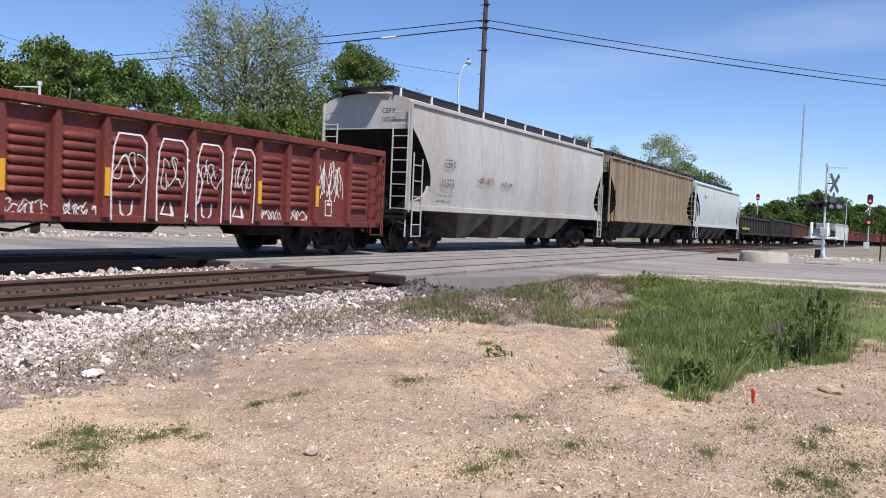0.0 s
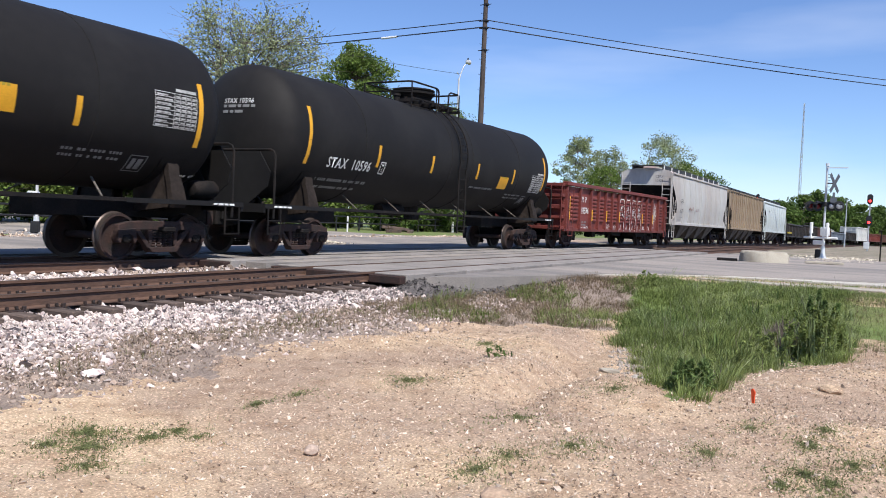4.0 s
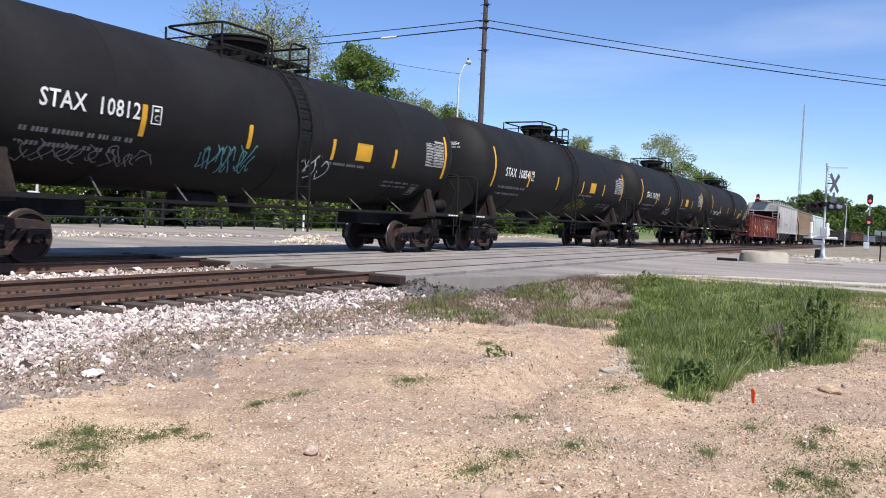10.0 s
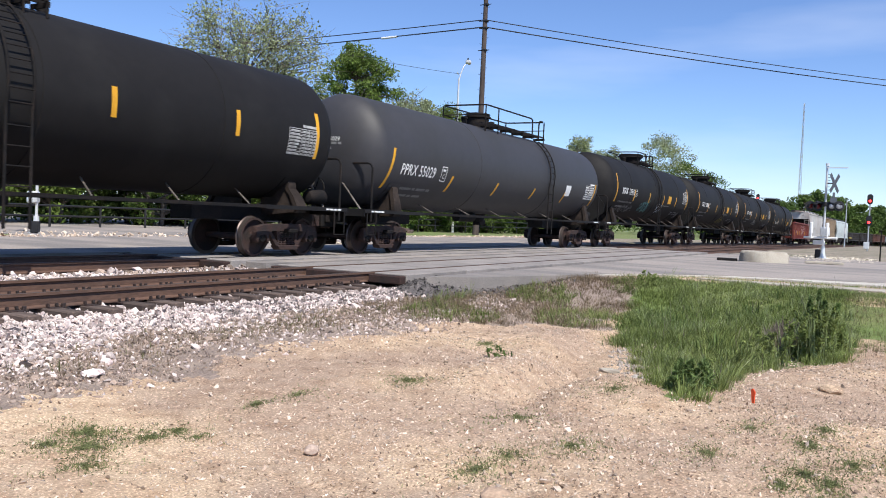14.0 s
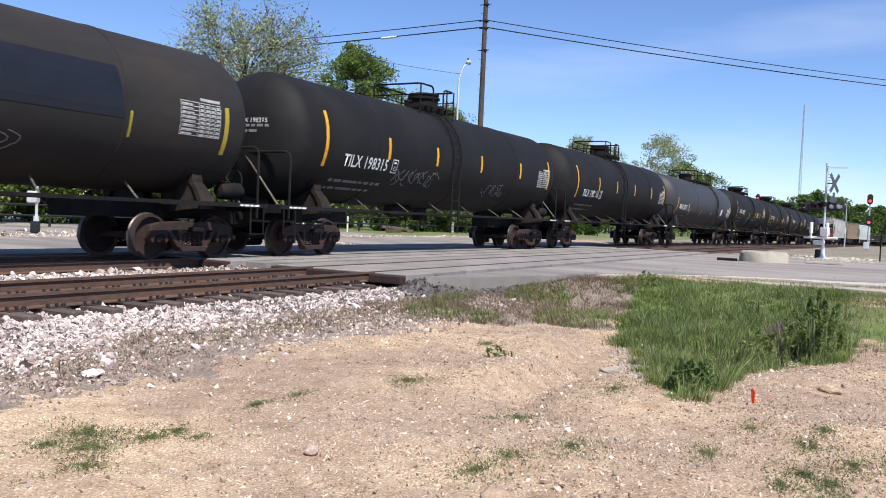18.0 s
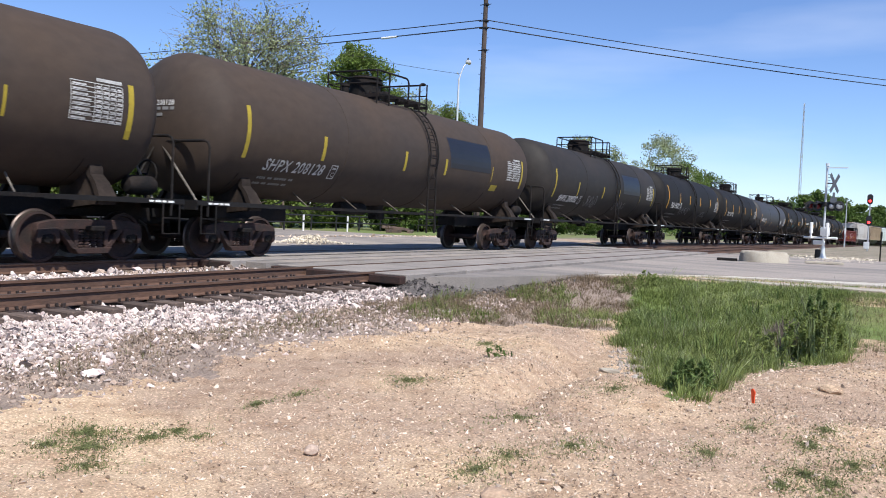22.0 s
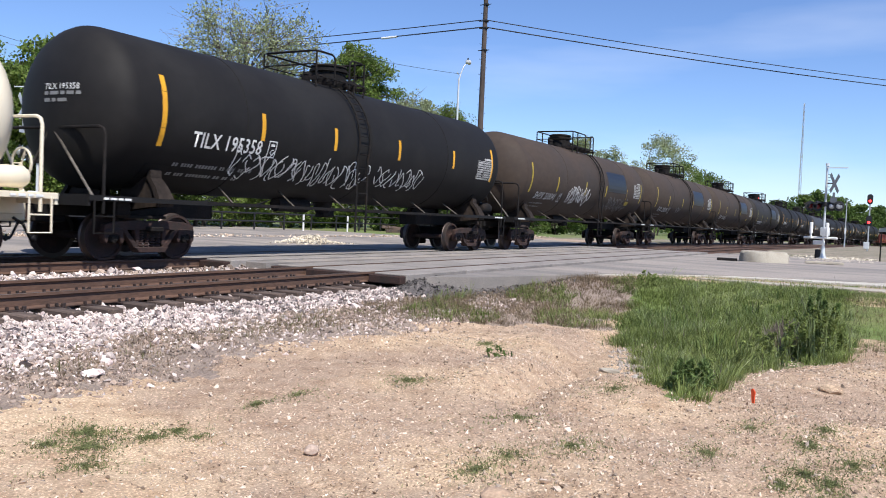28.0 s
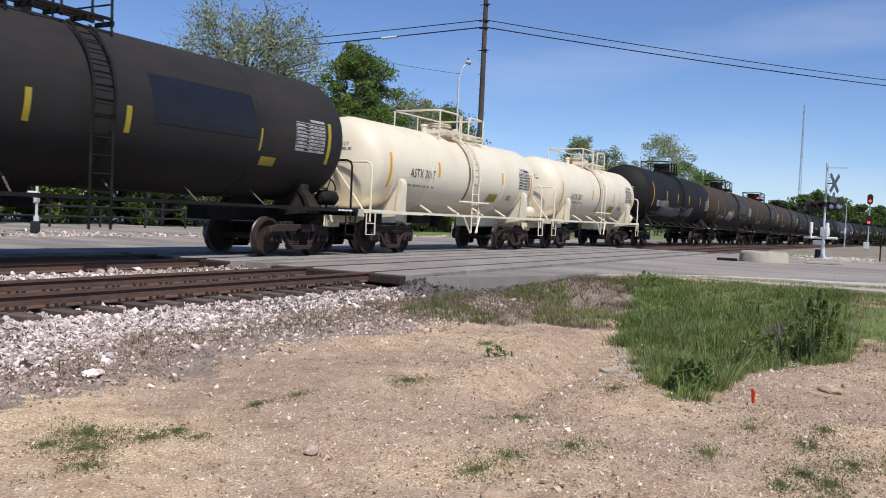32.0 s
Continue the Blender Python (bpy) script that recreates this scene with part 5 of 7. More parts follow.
def lineside_shed():
    ob = empty("equipment_shed", pose(262, 20.0, -1.5, 0, 0, 35), "small equipment shed with a white roof", "shed")
    bm = bmesh.new()
    box(bm, (4.0, 5.0, 3.0), (0, 0, 1.5))
    part("wall", bm, CONCRETE, ob)
    bm = bmesh.new()
    prism(bm, [(-2.3, 2.9), (2.3, 2.9), (0, 4.1)], -2.8, 2.8)
    part("roof", bm, WHITE, ob)


lineside_shed()

# ---- the crossing's small things ----
def median_nose(at, r, h, label):
    bm = bmesh.new()
    lathe(bm, [(-0.1, r), (h * 0.75, r * 0.97), (h * 0.95, r * 0.9), (h, r * 0.8), (h + 0.005, 0.01)], "z", 32)
    rr = random.Random(3)
    for v in bm.verts:
        v.co += Vector((rr.gauss(0, 1), rr.gauss(0, 1), rr.gauss(0, 0.6))) * 0.012
        v.co.y *= 1.0
    tagged(part("concrete_island", bm, CONCRETE, m=pose(*at), smooth=40), label, "traffic island")


median_nose((32.4, 4.6, -0.01), 0.86, 0.38, "round pale concrete island in the street")
bm = bmesh.new()
box(bm, (0.45, 0.7, 0.09), (0, 0, 0.045), (0, 0, 12), 0.02)
tagged(part("broken_kerb", bm, STEEL, m=pose(31.7, 5.75, -0.012)), "dark broken kerb piece beside the island", "kerb")
bm = bmesh.new()
box(bm, (0.16, 1.3, 0.1), (0, 0, 0.05), (0, 0, 8), 0.02)
tagged(part("kerb_piece", bm, CONCRETE, m=pose(33.6, 2.7, -0.012)), "low pale kerb piece lying on the street", "kerb")

rng = np.random.default_rng(33)


def heap(x, y):
    return -0.02 + 0.26 * np.exp(-(((x - 24.2) / 0.75) ** 2 + ((y - 18.75) / 0.6) ** 2))


stones("rubble_heap", rng, 4200, 22.4, 26.2, 17.8, 19.8, 0.03, CHALK, "heap of pale broken rubble beyond the tracks", heap, lambda x, y, r: r < 1.5 * np.exp(-(((x - 24.2) / 0.8) ** 2 + ((y - 18.75) / 0.65) ** 2)))
stones("roadside_gravel", rng, 9000, -5, 60, 23.4, 29.5, 0.05, PEBBLE, "pinkish gravel along the far lane", lambda x, y: np.full_like(x, -0.05), lambda x, y, r: (y < 27.6 - 2.6 * smooth(22, 29, x)) & (r < 0.25 + np.exp(-((y - 24.2 - 0.3 * np.sin(x)) / 0.5) ** 2)))


def fence():
    ob = empty("fence", pose(0, 32.5, -0.06), "low dark pipe fence along the far verge", "fence")
    bm = bmesh.new()
    rod(bm, (0, 0, 0), (0, 0, 1.0), 0.05, seg=8)
    post = finish(bm, "fence_post", DARK)
    for k in range(24):
        part("fence_post", post, None, ob, m=pose(16 + 2.6 * k, 0, 0))
    bm = bmesh.new()
    rod(bm, (16, 0, 0), (75.8, 0, 0), 0.045, seg=8)
    rail = finish(bm, "fence_rail", DARK)
    for z in (0.95, 0.5):
        part("fence_rail", rail, None, ob, m=pose(0, 0, z))


fence()
for x, y in ((39.2, 30.9), (43.6, 30.9)):
    ob = empty("marker_post", pose(x, y, -0.08), "slim white marker post on the verge", "marker post", "marker posts")
    bm = bmesh.new()
    box(bm, (0.09, 0.09, 1.0), (0, 0, 0.5), bevel=0.015)
    part("post", bm, WHITE, ob)
    bm = bmesh.new()
    box(bm, (0.096, 0.096, 0.1), (0, 0, 0.62))
    part("band", bm, DARK, ob)

bm = bmesh.new()
rod(bm, (0, 0, 0), (0.02, 0, 1.35), 0.03, seg=8)
tagged(part("fence_stake", bm, STEEL, m=pose(42.5, 1.15, -0.06)), "thin dark steel stake beside the street", "stake")

# timber lying on the far verge
for k, (x, y, a) in enumerate(((48.6, 30.6, 10), (49.6, 30.9, -6), (50.4, 30.4, 25), (49.2, 31.2, 3))):
    bm = bmesh.new()
    box(bm, (2.3, 0.24, 0.2), (0, 0, 0.1), (0, 0, 0), 0.02)
    tagged(part("old_tie", bm, TIE, m=pose(x, y, -0.06 + 0.17 * (k % 2), 0, 4 * (k % 2), a)), "discarded weathered timber tie on the verge", "timber", "discarded ties")

# ---- the train ----
def speed_path(t):
    """How far the train has gone at t seconds."""
    return 7.4098 * t + 0.02305 * t * t


R_WHEEL, BASE = 0.457, 1.78


def truck_meshes():
    me = {}
    bm = bmesh.new()
    for s in (-1, 1):
        y = s * 0.753
        prof = [(y - s * 0.08, 0.49), (y - s * 0.07, 0.485), (y - s * 0.05, 0.46), (y + s * 0.065, 0.452), (y + s * 0.068, 0.40), (y + s * 0.02, 0.385),
                (y - s * 0.015, 0.26), (y + s * 0.01, 0.13), (y + s * 0.09, 0.12), (y + s * 0.09, 0.0001)]
        back = [(y - s * 0.08, 0.0001), (y - s * 0.08, 0.12), (y - s * 0.06, 0.2), (y - s * 0.075, 0.4)]
        lathe(bm, back + prof, "y", 28)
    rod(bm, (0, -1.02, 0), (0, 1.02, 0), 0.075, seg=12)
    for f in bm.faces:
        c = f.calc_center_median()
        rad = math.hypot(c.x, c.z)
        f.material_index = 1 if 0.44 < rad < 0.475 else 0
    me["wheelset"] = finish(bm, "wheelset", [RUSTY, TREAD], 40)
    bm = bmesh.new()
    # the cast side frame: arched top chord, lower basket, columns and journal jaws
    top = [(-1.12, 0.55), (-1.1, 0.70), (-0.85, 0.76), (-0.5, 0.78), (0.5, 0.78), (0.85, 0.76), (1.1, 0.70), (1.12, 0.55), (0.98, 0.54), (0.86, 0.58), (0.55, 0.6), (-0.55, 0.6), (-0.86, 0.58), (-0.98, 0.54)]
    prism(bm, top, -0.07, 0.07)
    for s in (-1, 1):
        prism(bm, [(s * 0.74, 0.64), (s * 0.62, 0.64), (s * 0.26, 0.24), (s * 0.36, 0.19)], -0.065, 0.065)
        prism(bm, [(s * 0.40, 0.68), (s * 0.28, 0.68), (s * 0.28, 0.30), (s * 0.36, 0.30)], -0.06, 0.06)
        prism(bm, [(s * 1.12, 0.6), (s * 1.12, 0.40), (s * 1.05, 0.33), (s * 1.0, 0.5), (s * 0.78, 0.5), (s * 0.72, 0.33), (s * 0.66, 0.40), (s * 0.7, 0.64)], -0.08, 0.08)
    prism(bm, [(-0.42, 0.27), (0.42, 0.27), (0.32, 0.16), (-0.32, 0.16)], -0.11, 0.11)
    bmesh.ops.bevel(bm, geom=list(bm.edges), offset=0.012, segments=1, affect="EDGES")
    me["side_frame"] = finish(bm, "side_frame", RUSTY, 35)
    bm = bmesh.new()
    coil = []
    for j in range(6):
        coil += [(0.275 + j * 0.052, 0.035), (0.287 + j * 0.052, 0.062), (0.31 + j * 0.052, 0.062)]
    lathe(bm, coil + [(0.6, 0.035)], "z", 7)
    me["spring"] = finish(bm, "spring", RUSTY, 40)
    bm = bmesh.new()
    box(bm, (0.5, 2.1, 0.32), (0, 0, 0.6), bevel=0.03)
    box(bm, (0.3, 2.5, 0.1), (0, 0, 0.62), bevel=0.02)
    rod(bm, (0, 0, 0.74), (0, 0, 0.9), 0.2, seg=16)
    me["bolster"] = finish(bm, "bolster", STEEL, 35)
    bm = bmesh.new()
    lathe(bm, [(-0.1, 0.05), (-0.1, 0.115), (0.02, 0.12), (0.05, 0.1), (0.06, 0.03)], "y", 14)
    for k in range(3):
        a = k * 2.094
        rod(bm, (0.06 * math.cos(a), 0.05, 0.06 * math.sin(a)), (0.06 * math.cos(a), 0.08, 0.06 * math.sin(a)), 0.016, seg=6)
    me["bearing_cap"] = finish(bm, "bearing_cap", STEEL, 40)
    bm = bmesh.new()
    pipe(bm, [(-0.55, 0.55, 0.42), (-0.55, -0.55, 0.42)], 0.03)
    pipe(bm, [(0.55, 0.55, 0.42), (0.55, -0.55, 0.42)], 0.03)
    for s in (-1, 1):
        prism(bm, [(s * 0.3, 0.34), (s * 0.48, 0.36), (s * 0.48, 0.6), (s * 0.3, 0.56)], -0.62, 0.62)
        rod(bm, (s * 0.4, 0.1, 0.36), (s * 0.1, 0.1, 0.72), 0.04, seg=6)
        for y in (-0.753, 0.753):
            box(bm, (0.06, 0.09, 0.3), (s * 0.40, y, 0.45), (0, s * 10, 0), 0.01)
    me["brake_rigging"] = finish(bm, "brake_rigging", STEEL, 40)
    return me


TRUCK = truck_meshes()
WHEELS = []


def truck(parent, x):
    tr = part("truck", TRUCK["bolster"], None, parent, "rusty cast-steel truck with springs", pose(x, 0, 0))
    for s in (-1, 1):
        part("side_frame", TRUCK["side_frame"], None, tr, m=pose(0, s * 1.0, 0))
        for k in range(4):
            part("spring", TRUCK["spring"], None, tr, m=pose(-0.21 + k * 0.14, s * 1.0, 0))
        wheel = part("wheelset", TRUCK["wheelset"], None, tr, m=pose(s * BASE / 2, 0, R_WHEEL))
        WHEELS.append((wheel, s * BASE / 2))
        for e in (-1, 1):
            part("bearing_cap", TRUCK["bearing_cap"], None, tr, m=pose(e * BASE / 2, s * 1.02, R_WHEEL, 0, 0, 0 if s > 0 else 180))
    part("brake_rigging", TRUCK["brake_rigging"], None, tr)
    return tr


def coupler_mesh():
    bm = bmesh.new()
    box(bm, (0.62, 0.16, 0.18), (-0.31, 0, 0), bevel=0.02)
    prism(bm, [(-0.02, -0.16), (0.16, -0.16), (0.16, 0.16), (-0.02, 0.16)], -0.17, -0.02)
    prism(bm, [(-0.05, -0.14), (0.12, -0.14), (0.12, 0.14), (-0.05, 0.14)], 0.02, 0.19)
    box(bm, (0.1, 0.34, 0.4), (-0.55, 0, 0), bevel=0.02)
    return finish(bm, "coupler", RUSTY, 35)


COUPLER = coupler_mesh()


def hose_mesh():
    bm = bmesh.new()
    pipe(bm, [(-0.3, -0.35, -0.05), (-0.1, -0.34, -0.16), (0.06, -0.26, -0.36), (0.2, -0.14, -0.44), (0.32, -0.06, -0.42)], 0.026)
    box(bm, (0.1, 0.06, 0.1), (0.33, -0.05, -0.42), (0, 30, 0), 0.01)
    return finish(bm, "air_hose", DARK, 40)


HOSE = hose_mesh()


def couplers(car, half):
    for s in (-1, 1):
        part("coupler", COUPLER, None, car, m=pose(s * half, 0, 0.86, 0, 0, 0 if s > 0 else 180))
        part("air_hose", HOSE, None, car, m=pose(s * (half - 0.12), 0, 0.82, 0, 0, 0 if s > 0 else 180))


class Shell:
    """A tank: a cylinder with dished heads. Places marks on its near side and on its rear head."""

    def __init__(self, length, r, zc):
        self.length, self.r, self.zc = length, r, zc
        self.dish = 0.5 * r
        self.cyl = length / 2 - self.dish

    def mesh(self, material, seams=(), seg=56):
        prof = []
        for k in range(10, 0, -1):
            a = k / 10 * math.pi / 2
            prof.append((-self.cyl - self.dish * math.sin(a), max(self.r * math.cos(a), 0.001)))
        prof.append((-self.cyl, self.r))
        for x in seams:
            prof += [(x - 0.05, self.r), (x - 0.045, self.r + 0.012), (x + 0.045, self.r + 0.012), (x + 0.05, self.r)]
        prof.append((self.cyl, self.r))
        prof += [(-x, rr) for x, rr in prof[9::-1]]
        bm = bmesh.new()
        lathe(bm, prof, "x", seg, (0, 0, self.zc))
        return finish(bm, "tank", material, 50)

    def side(self, x, h, off=0.004):
        """On the near side, h metres round the shell above its middle."""
        a = h / self.r
        r = self.r + off
        d = max(0.0, abs(x) - self.cyl)
        if d:
            r = self.r * math.sqrt(max(0.02, 1 - (d / self.dish) ** 2)) + off
        return Vector((x, -r * math.cos(a), self.zc + r * math.sin(a)))

    def rear(self, y, z, off=0.006):
        d = math.sqrt(max(0.0, 1 - (math.hypot(y, z) / self.r) ** 2))
        return Vector((-self.cyl - self.dish * d - off, y, self.zc + z))


def wrapped(me, name, fn, material, parent, label=""):
    for v in me.vertices:
        v.co = fn(v.co.x, v.co.y)
    me.materials.clear()
    me.materials.append(material)
    me.name = name
    return part(name, me, None, parent, label)


def letters(words, size, sh, x, h, material, parent, slant=0.0, squeeze=1.0, name="lettering"):
    """Words painted on the near side, the first letter beginning at x."""
    me = text_mesh(words, size)
    w = max((v.co.x for v in me.vertices), default=0)
    return wrapped(me, name, lambda u, v: sh.side(x + (w + u + slant * v) * squeeze, h + v, 0.017), material, parent)


def letters_rear(words, size, sh, y, z, material, parent):
    """Number and two lines of small print on the rear head."""
    bm = bmesh.new()
    for k, wid in enumerate((1.15, 0.8)):
        x0, t = -0.42, -0.15 - 0.13 * k
        while x0 < -0.42 + wid * 0.7:
            bw = 0.1 + 0.06 * ((int(x0 * 50) + k) % 3)
            bm.faces.new([bm.verts.new(sh.rear(y - (x0 + a), z + t + b, 0.01)) for a, b in ((0, 0), (bw, 0), (bw, 0.065), (0, 0.065))])
            x0 += bw + 0.05
    part("small_print", bm, GREYTXT, parent)
    me = text_mesh(words, size)
    return wrapped(me, "lettering", lambda u, v: sh.rear(y - u, z + v, 0.012), material, parent)


def patch(sh, x, h, w, t, material, parent, name, label="", lean=0.0, off=0.004, nx=4, ny=6):
    bm = bmesh.new()
    g = [[bm.verts.new(sh.side(x + w * (i / nx - 0.5) + lean * (j / ny - 0.5), h + t * (j / ny - 0.5), off)) for j in range(ny + 1)] for i in range(nx + 1)]
    for i in range(nx):
        for j in range(ny):
            bm.faces.new((g[i][j], g[i + 1][j], g[i + 1][j + 1], g[i][j + 1]))
    return part(name, bm, material, parent, label)


def wrapped_quad(bm, sh, x0, h0, x1, h1, off=0.006):
    """A painted rectangle that follows the side."""
    n = max(1, int(math.ceil((h1 - h0) / 0.1)))
    rows = [[bm.verts.new(sh.side(x, h0 + (h1 - h0) * k / n, off)) for x in (x0, x1)] for k in range(n + 1)]
    for r0, r1 in zip(rows, rows[1:]):
        bm.faces.new((r0[0], r0[1], r1[1], r1[0]))


def bars(sh, x, h, widths, height, material, parent, gap=0.07, name="small_print"):
    """Writing too small to read: plain bars in one line."""
    bm = bmesh.new()
    for w in widths:
        n = max(1, round(w / 0.085))
        for k in range(n):
            q = [sh.side(x + a, h + b, 0.007) for a, b in ((w * k / n, 0), (w * (k + 0.7) / n, 0), (w * (k + 0.7) / n, height), (w * k / n, height))]
            bm.faces.new([bm.verts.new(p) for p in q])
        x += w + gap
    return part(name, bm, material, parent)


def table(sh, x, h, w, t, parent, material=WHITE, rows=6, cols=4):
    """A stencilled data table: frame and rows of bars."""
    bm = bmesh.new()

    def quad(a0, b0, a1, b1):
        wrapped_quad(bm, sh, x + a0, h + b0, x + a1, h + b1)

    lw = 0.014
    for r in range(rows + 1):
        quad(0, r * t / rows, w, r * t / rows + lw)
    edges = [0, w * 0.45] + [w * (0.45 + 0.55 * k / (cols - 1)) for k in range(1, cols)]
    for e in edges:
        quad(e, 0, e + lw, t)
    rr = random.Random(int(abs(x) * 100) + rows)
    for r in range(rows):
        y0 = (r + 0.25) * t / rows
        for c in range(cols):
            wid = (edges[c + 1] - edges[c]) * rr.uniform(0.55, 0.85)
            quad(edges[c] + 0.04, y0, edges[c] + 0.04 + wid, y0 + t / rows * 0.38)
    quad(w * 0.5, t + 0.05, w, t + 0.11)
    return part("data_table", bm, material, parent, "white stencilled data table")


def scribble(sh, x, h, w, t, seed, material, parent, width=0.03, strokes=7, name="graffiti"):
    """Sprayed strokes with no words in them: looping bands on the side."""
    rr = random.Random(seed)
    bm = bmesh.new()
    strokes = int(strokes * 2.2)
    width *= 0.72
    for k in range(strokes):
        cx, cy = x + w * (k + 0.5) / strokes, h
        n, ph, turn = 16, rr.uniform(0, 6.3), rr.choice((-1, 1)) * rr.uniform(2.5, 6.0)
        ax, ay = w / strokes * rr.uniform(0.7, 1.5), t * rr.uniform(0.3, 0.5)
        lean, pts = rr.uniform(-0.3, 0.3), []
        for i in range(n + 1):
            a = ph + turn * i / n
            px, py = ax * math.cos(a) * (0.6 + 0.4 * math.sin(1.7 * a + ph)), ay * math.sin(a * rr.choice((1.0, 1.0, 1.02)))
            pts.append((cx + px + lean * py, cy + py + 0.12 * t * math.sin(k * 2.1 + seed)))
        for (a0, b0), (a1, b1) in zip(pts, pts[1:]):
            d = Vector((a1 - a0, b1 - b0))
            if d.length < 1e-4:
                continue
            nrm = Vector((-d.y, d.x)).normalized() * width / 2
            d = d.normalized() * width * 0.3
            q = [(a0 - d.x + nrm.x, b0 - d.y + nrm.y), (a0 - d.x - nrm.x, b0 - d.y - nrm.y), (a1 + d.x - nrm.x, b1 + d.y - nrm.y), (a1 + d.x + nrm.x, b1 + d.y + nrm.y)]
            bm.faces.new([bm.verts.new(sh.side(*p, 0.006 + 0.0002 * k)) for p in q])
    return part(name, bm, material, parent, "sprayed graffiti strokes")


def stroke(sh, pts, width, material, parent, name="graffiti"):
    """One sprayed line through the points."""
    bm = bmesh.new()
    fine = []
    for (a0, b0), (a1, b1) in zip(pts, pts[1:]):
        fine += [(a0 + (a1 - a0) * k / 3, b0 + (b1 - b0) * k / 3) for k in range(3)]
    fine.append(pts[-1])
    for (a0, b0), (a1, b1) in zip(fine, fine[1:]):
        d = Vector((a1 - a0, b1 - b0)).normalized()
        nrm, d = Vector((-d.y, d.x)) * width / 2, d * width * 0.35
        q = [(a0 - d.x + nrm.x, b0 - d.y + nrm.y), (a0 - d.x - nrm.x, b0 - d.y - nrm.y), (a1 + d.x - nrm.x, b1 + d.y - nrm.y), (a1 + d.x + nrm.x, b1 + d.y + nrm.y)]
        bm.faces.new([bm.verts.new(sh.side(*v, 0.009)) for v in q])
    return part(name, bm, material, parent, "sprayed graffiti strokes")


class Flat:
    """A flat car side, with the same calls as a Shell."""

    def __init__(self, y, z=0.0):
        self.y, self.zc = y, z

    def side(self, x, h, off=0.004):
        return Vector((x, self.y - off, self.zc + h))


def ladder_bars(bm, sh, x, w, top, bottom, r=0.02, stand=0.1):
    """A ladder that follows the shell from its top platform down the near side, then hangs straight."""
    def place(xx, a):
        rr = sh.r + stand
        return Vector((xx, -rr * math.cos(a), sh.zc + rr * math.sin(a)))

    angles = [top - (top + 0.25) * k / 9 for k in range(10)]
    for s in (-w / 2, w / 2):
        pts = [place(x + s, a) for a in angles] + [Vector((x + s, place(x, -0.25).y, bottom))]
        pipe(bm, pts, r)
    n = 9
    for k in range(n):
        a = top - (top + 0.25) * (k + 0.5) / n
        p0, p1 = place(x - w / 2, a), place(x + w / 2, a)
        rod(bm, p0, p1, 0.013, seg=6)
    z0 = place(x, -0.25)
    z = z0.z - 0.25
    while z > bottom + 0.05:
        rod(bm, (x - w / 2, z0.y, z), (x + w / 2, z0.y, z), 0.013, seg=6)
        z -= 0.32
    return bm


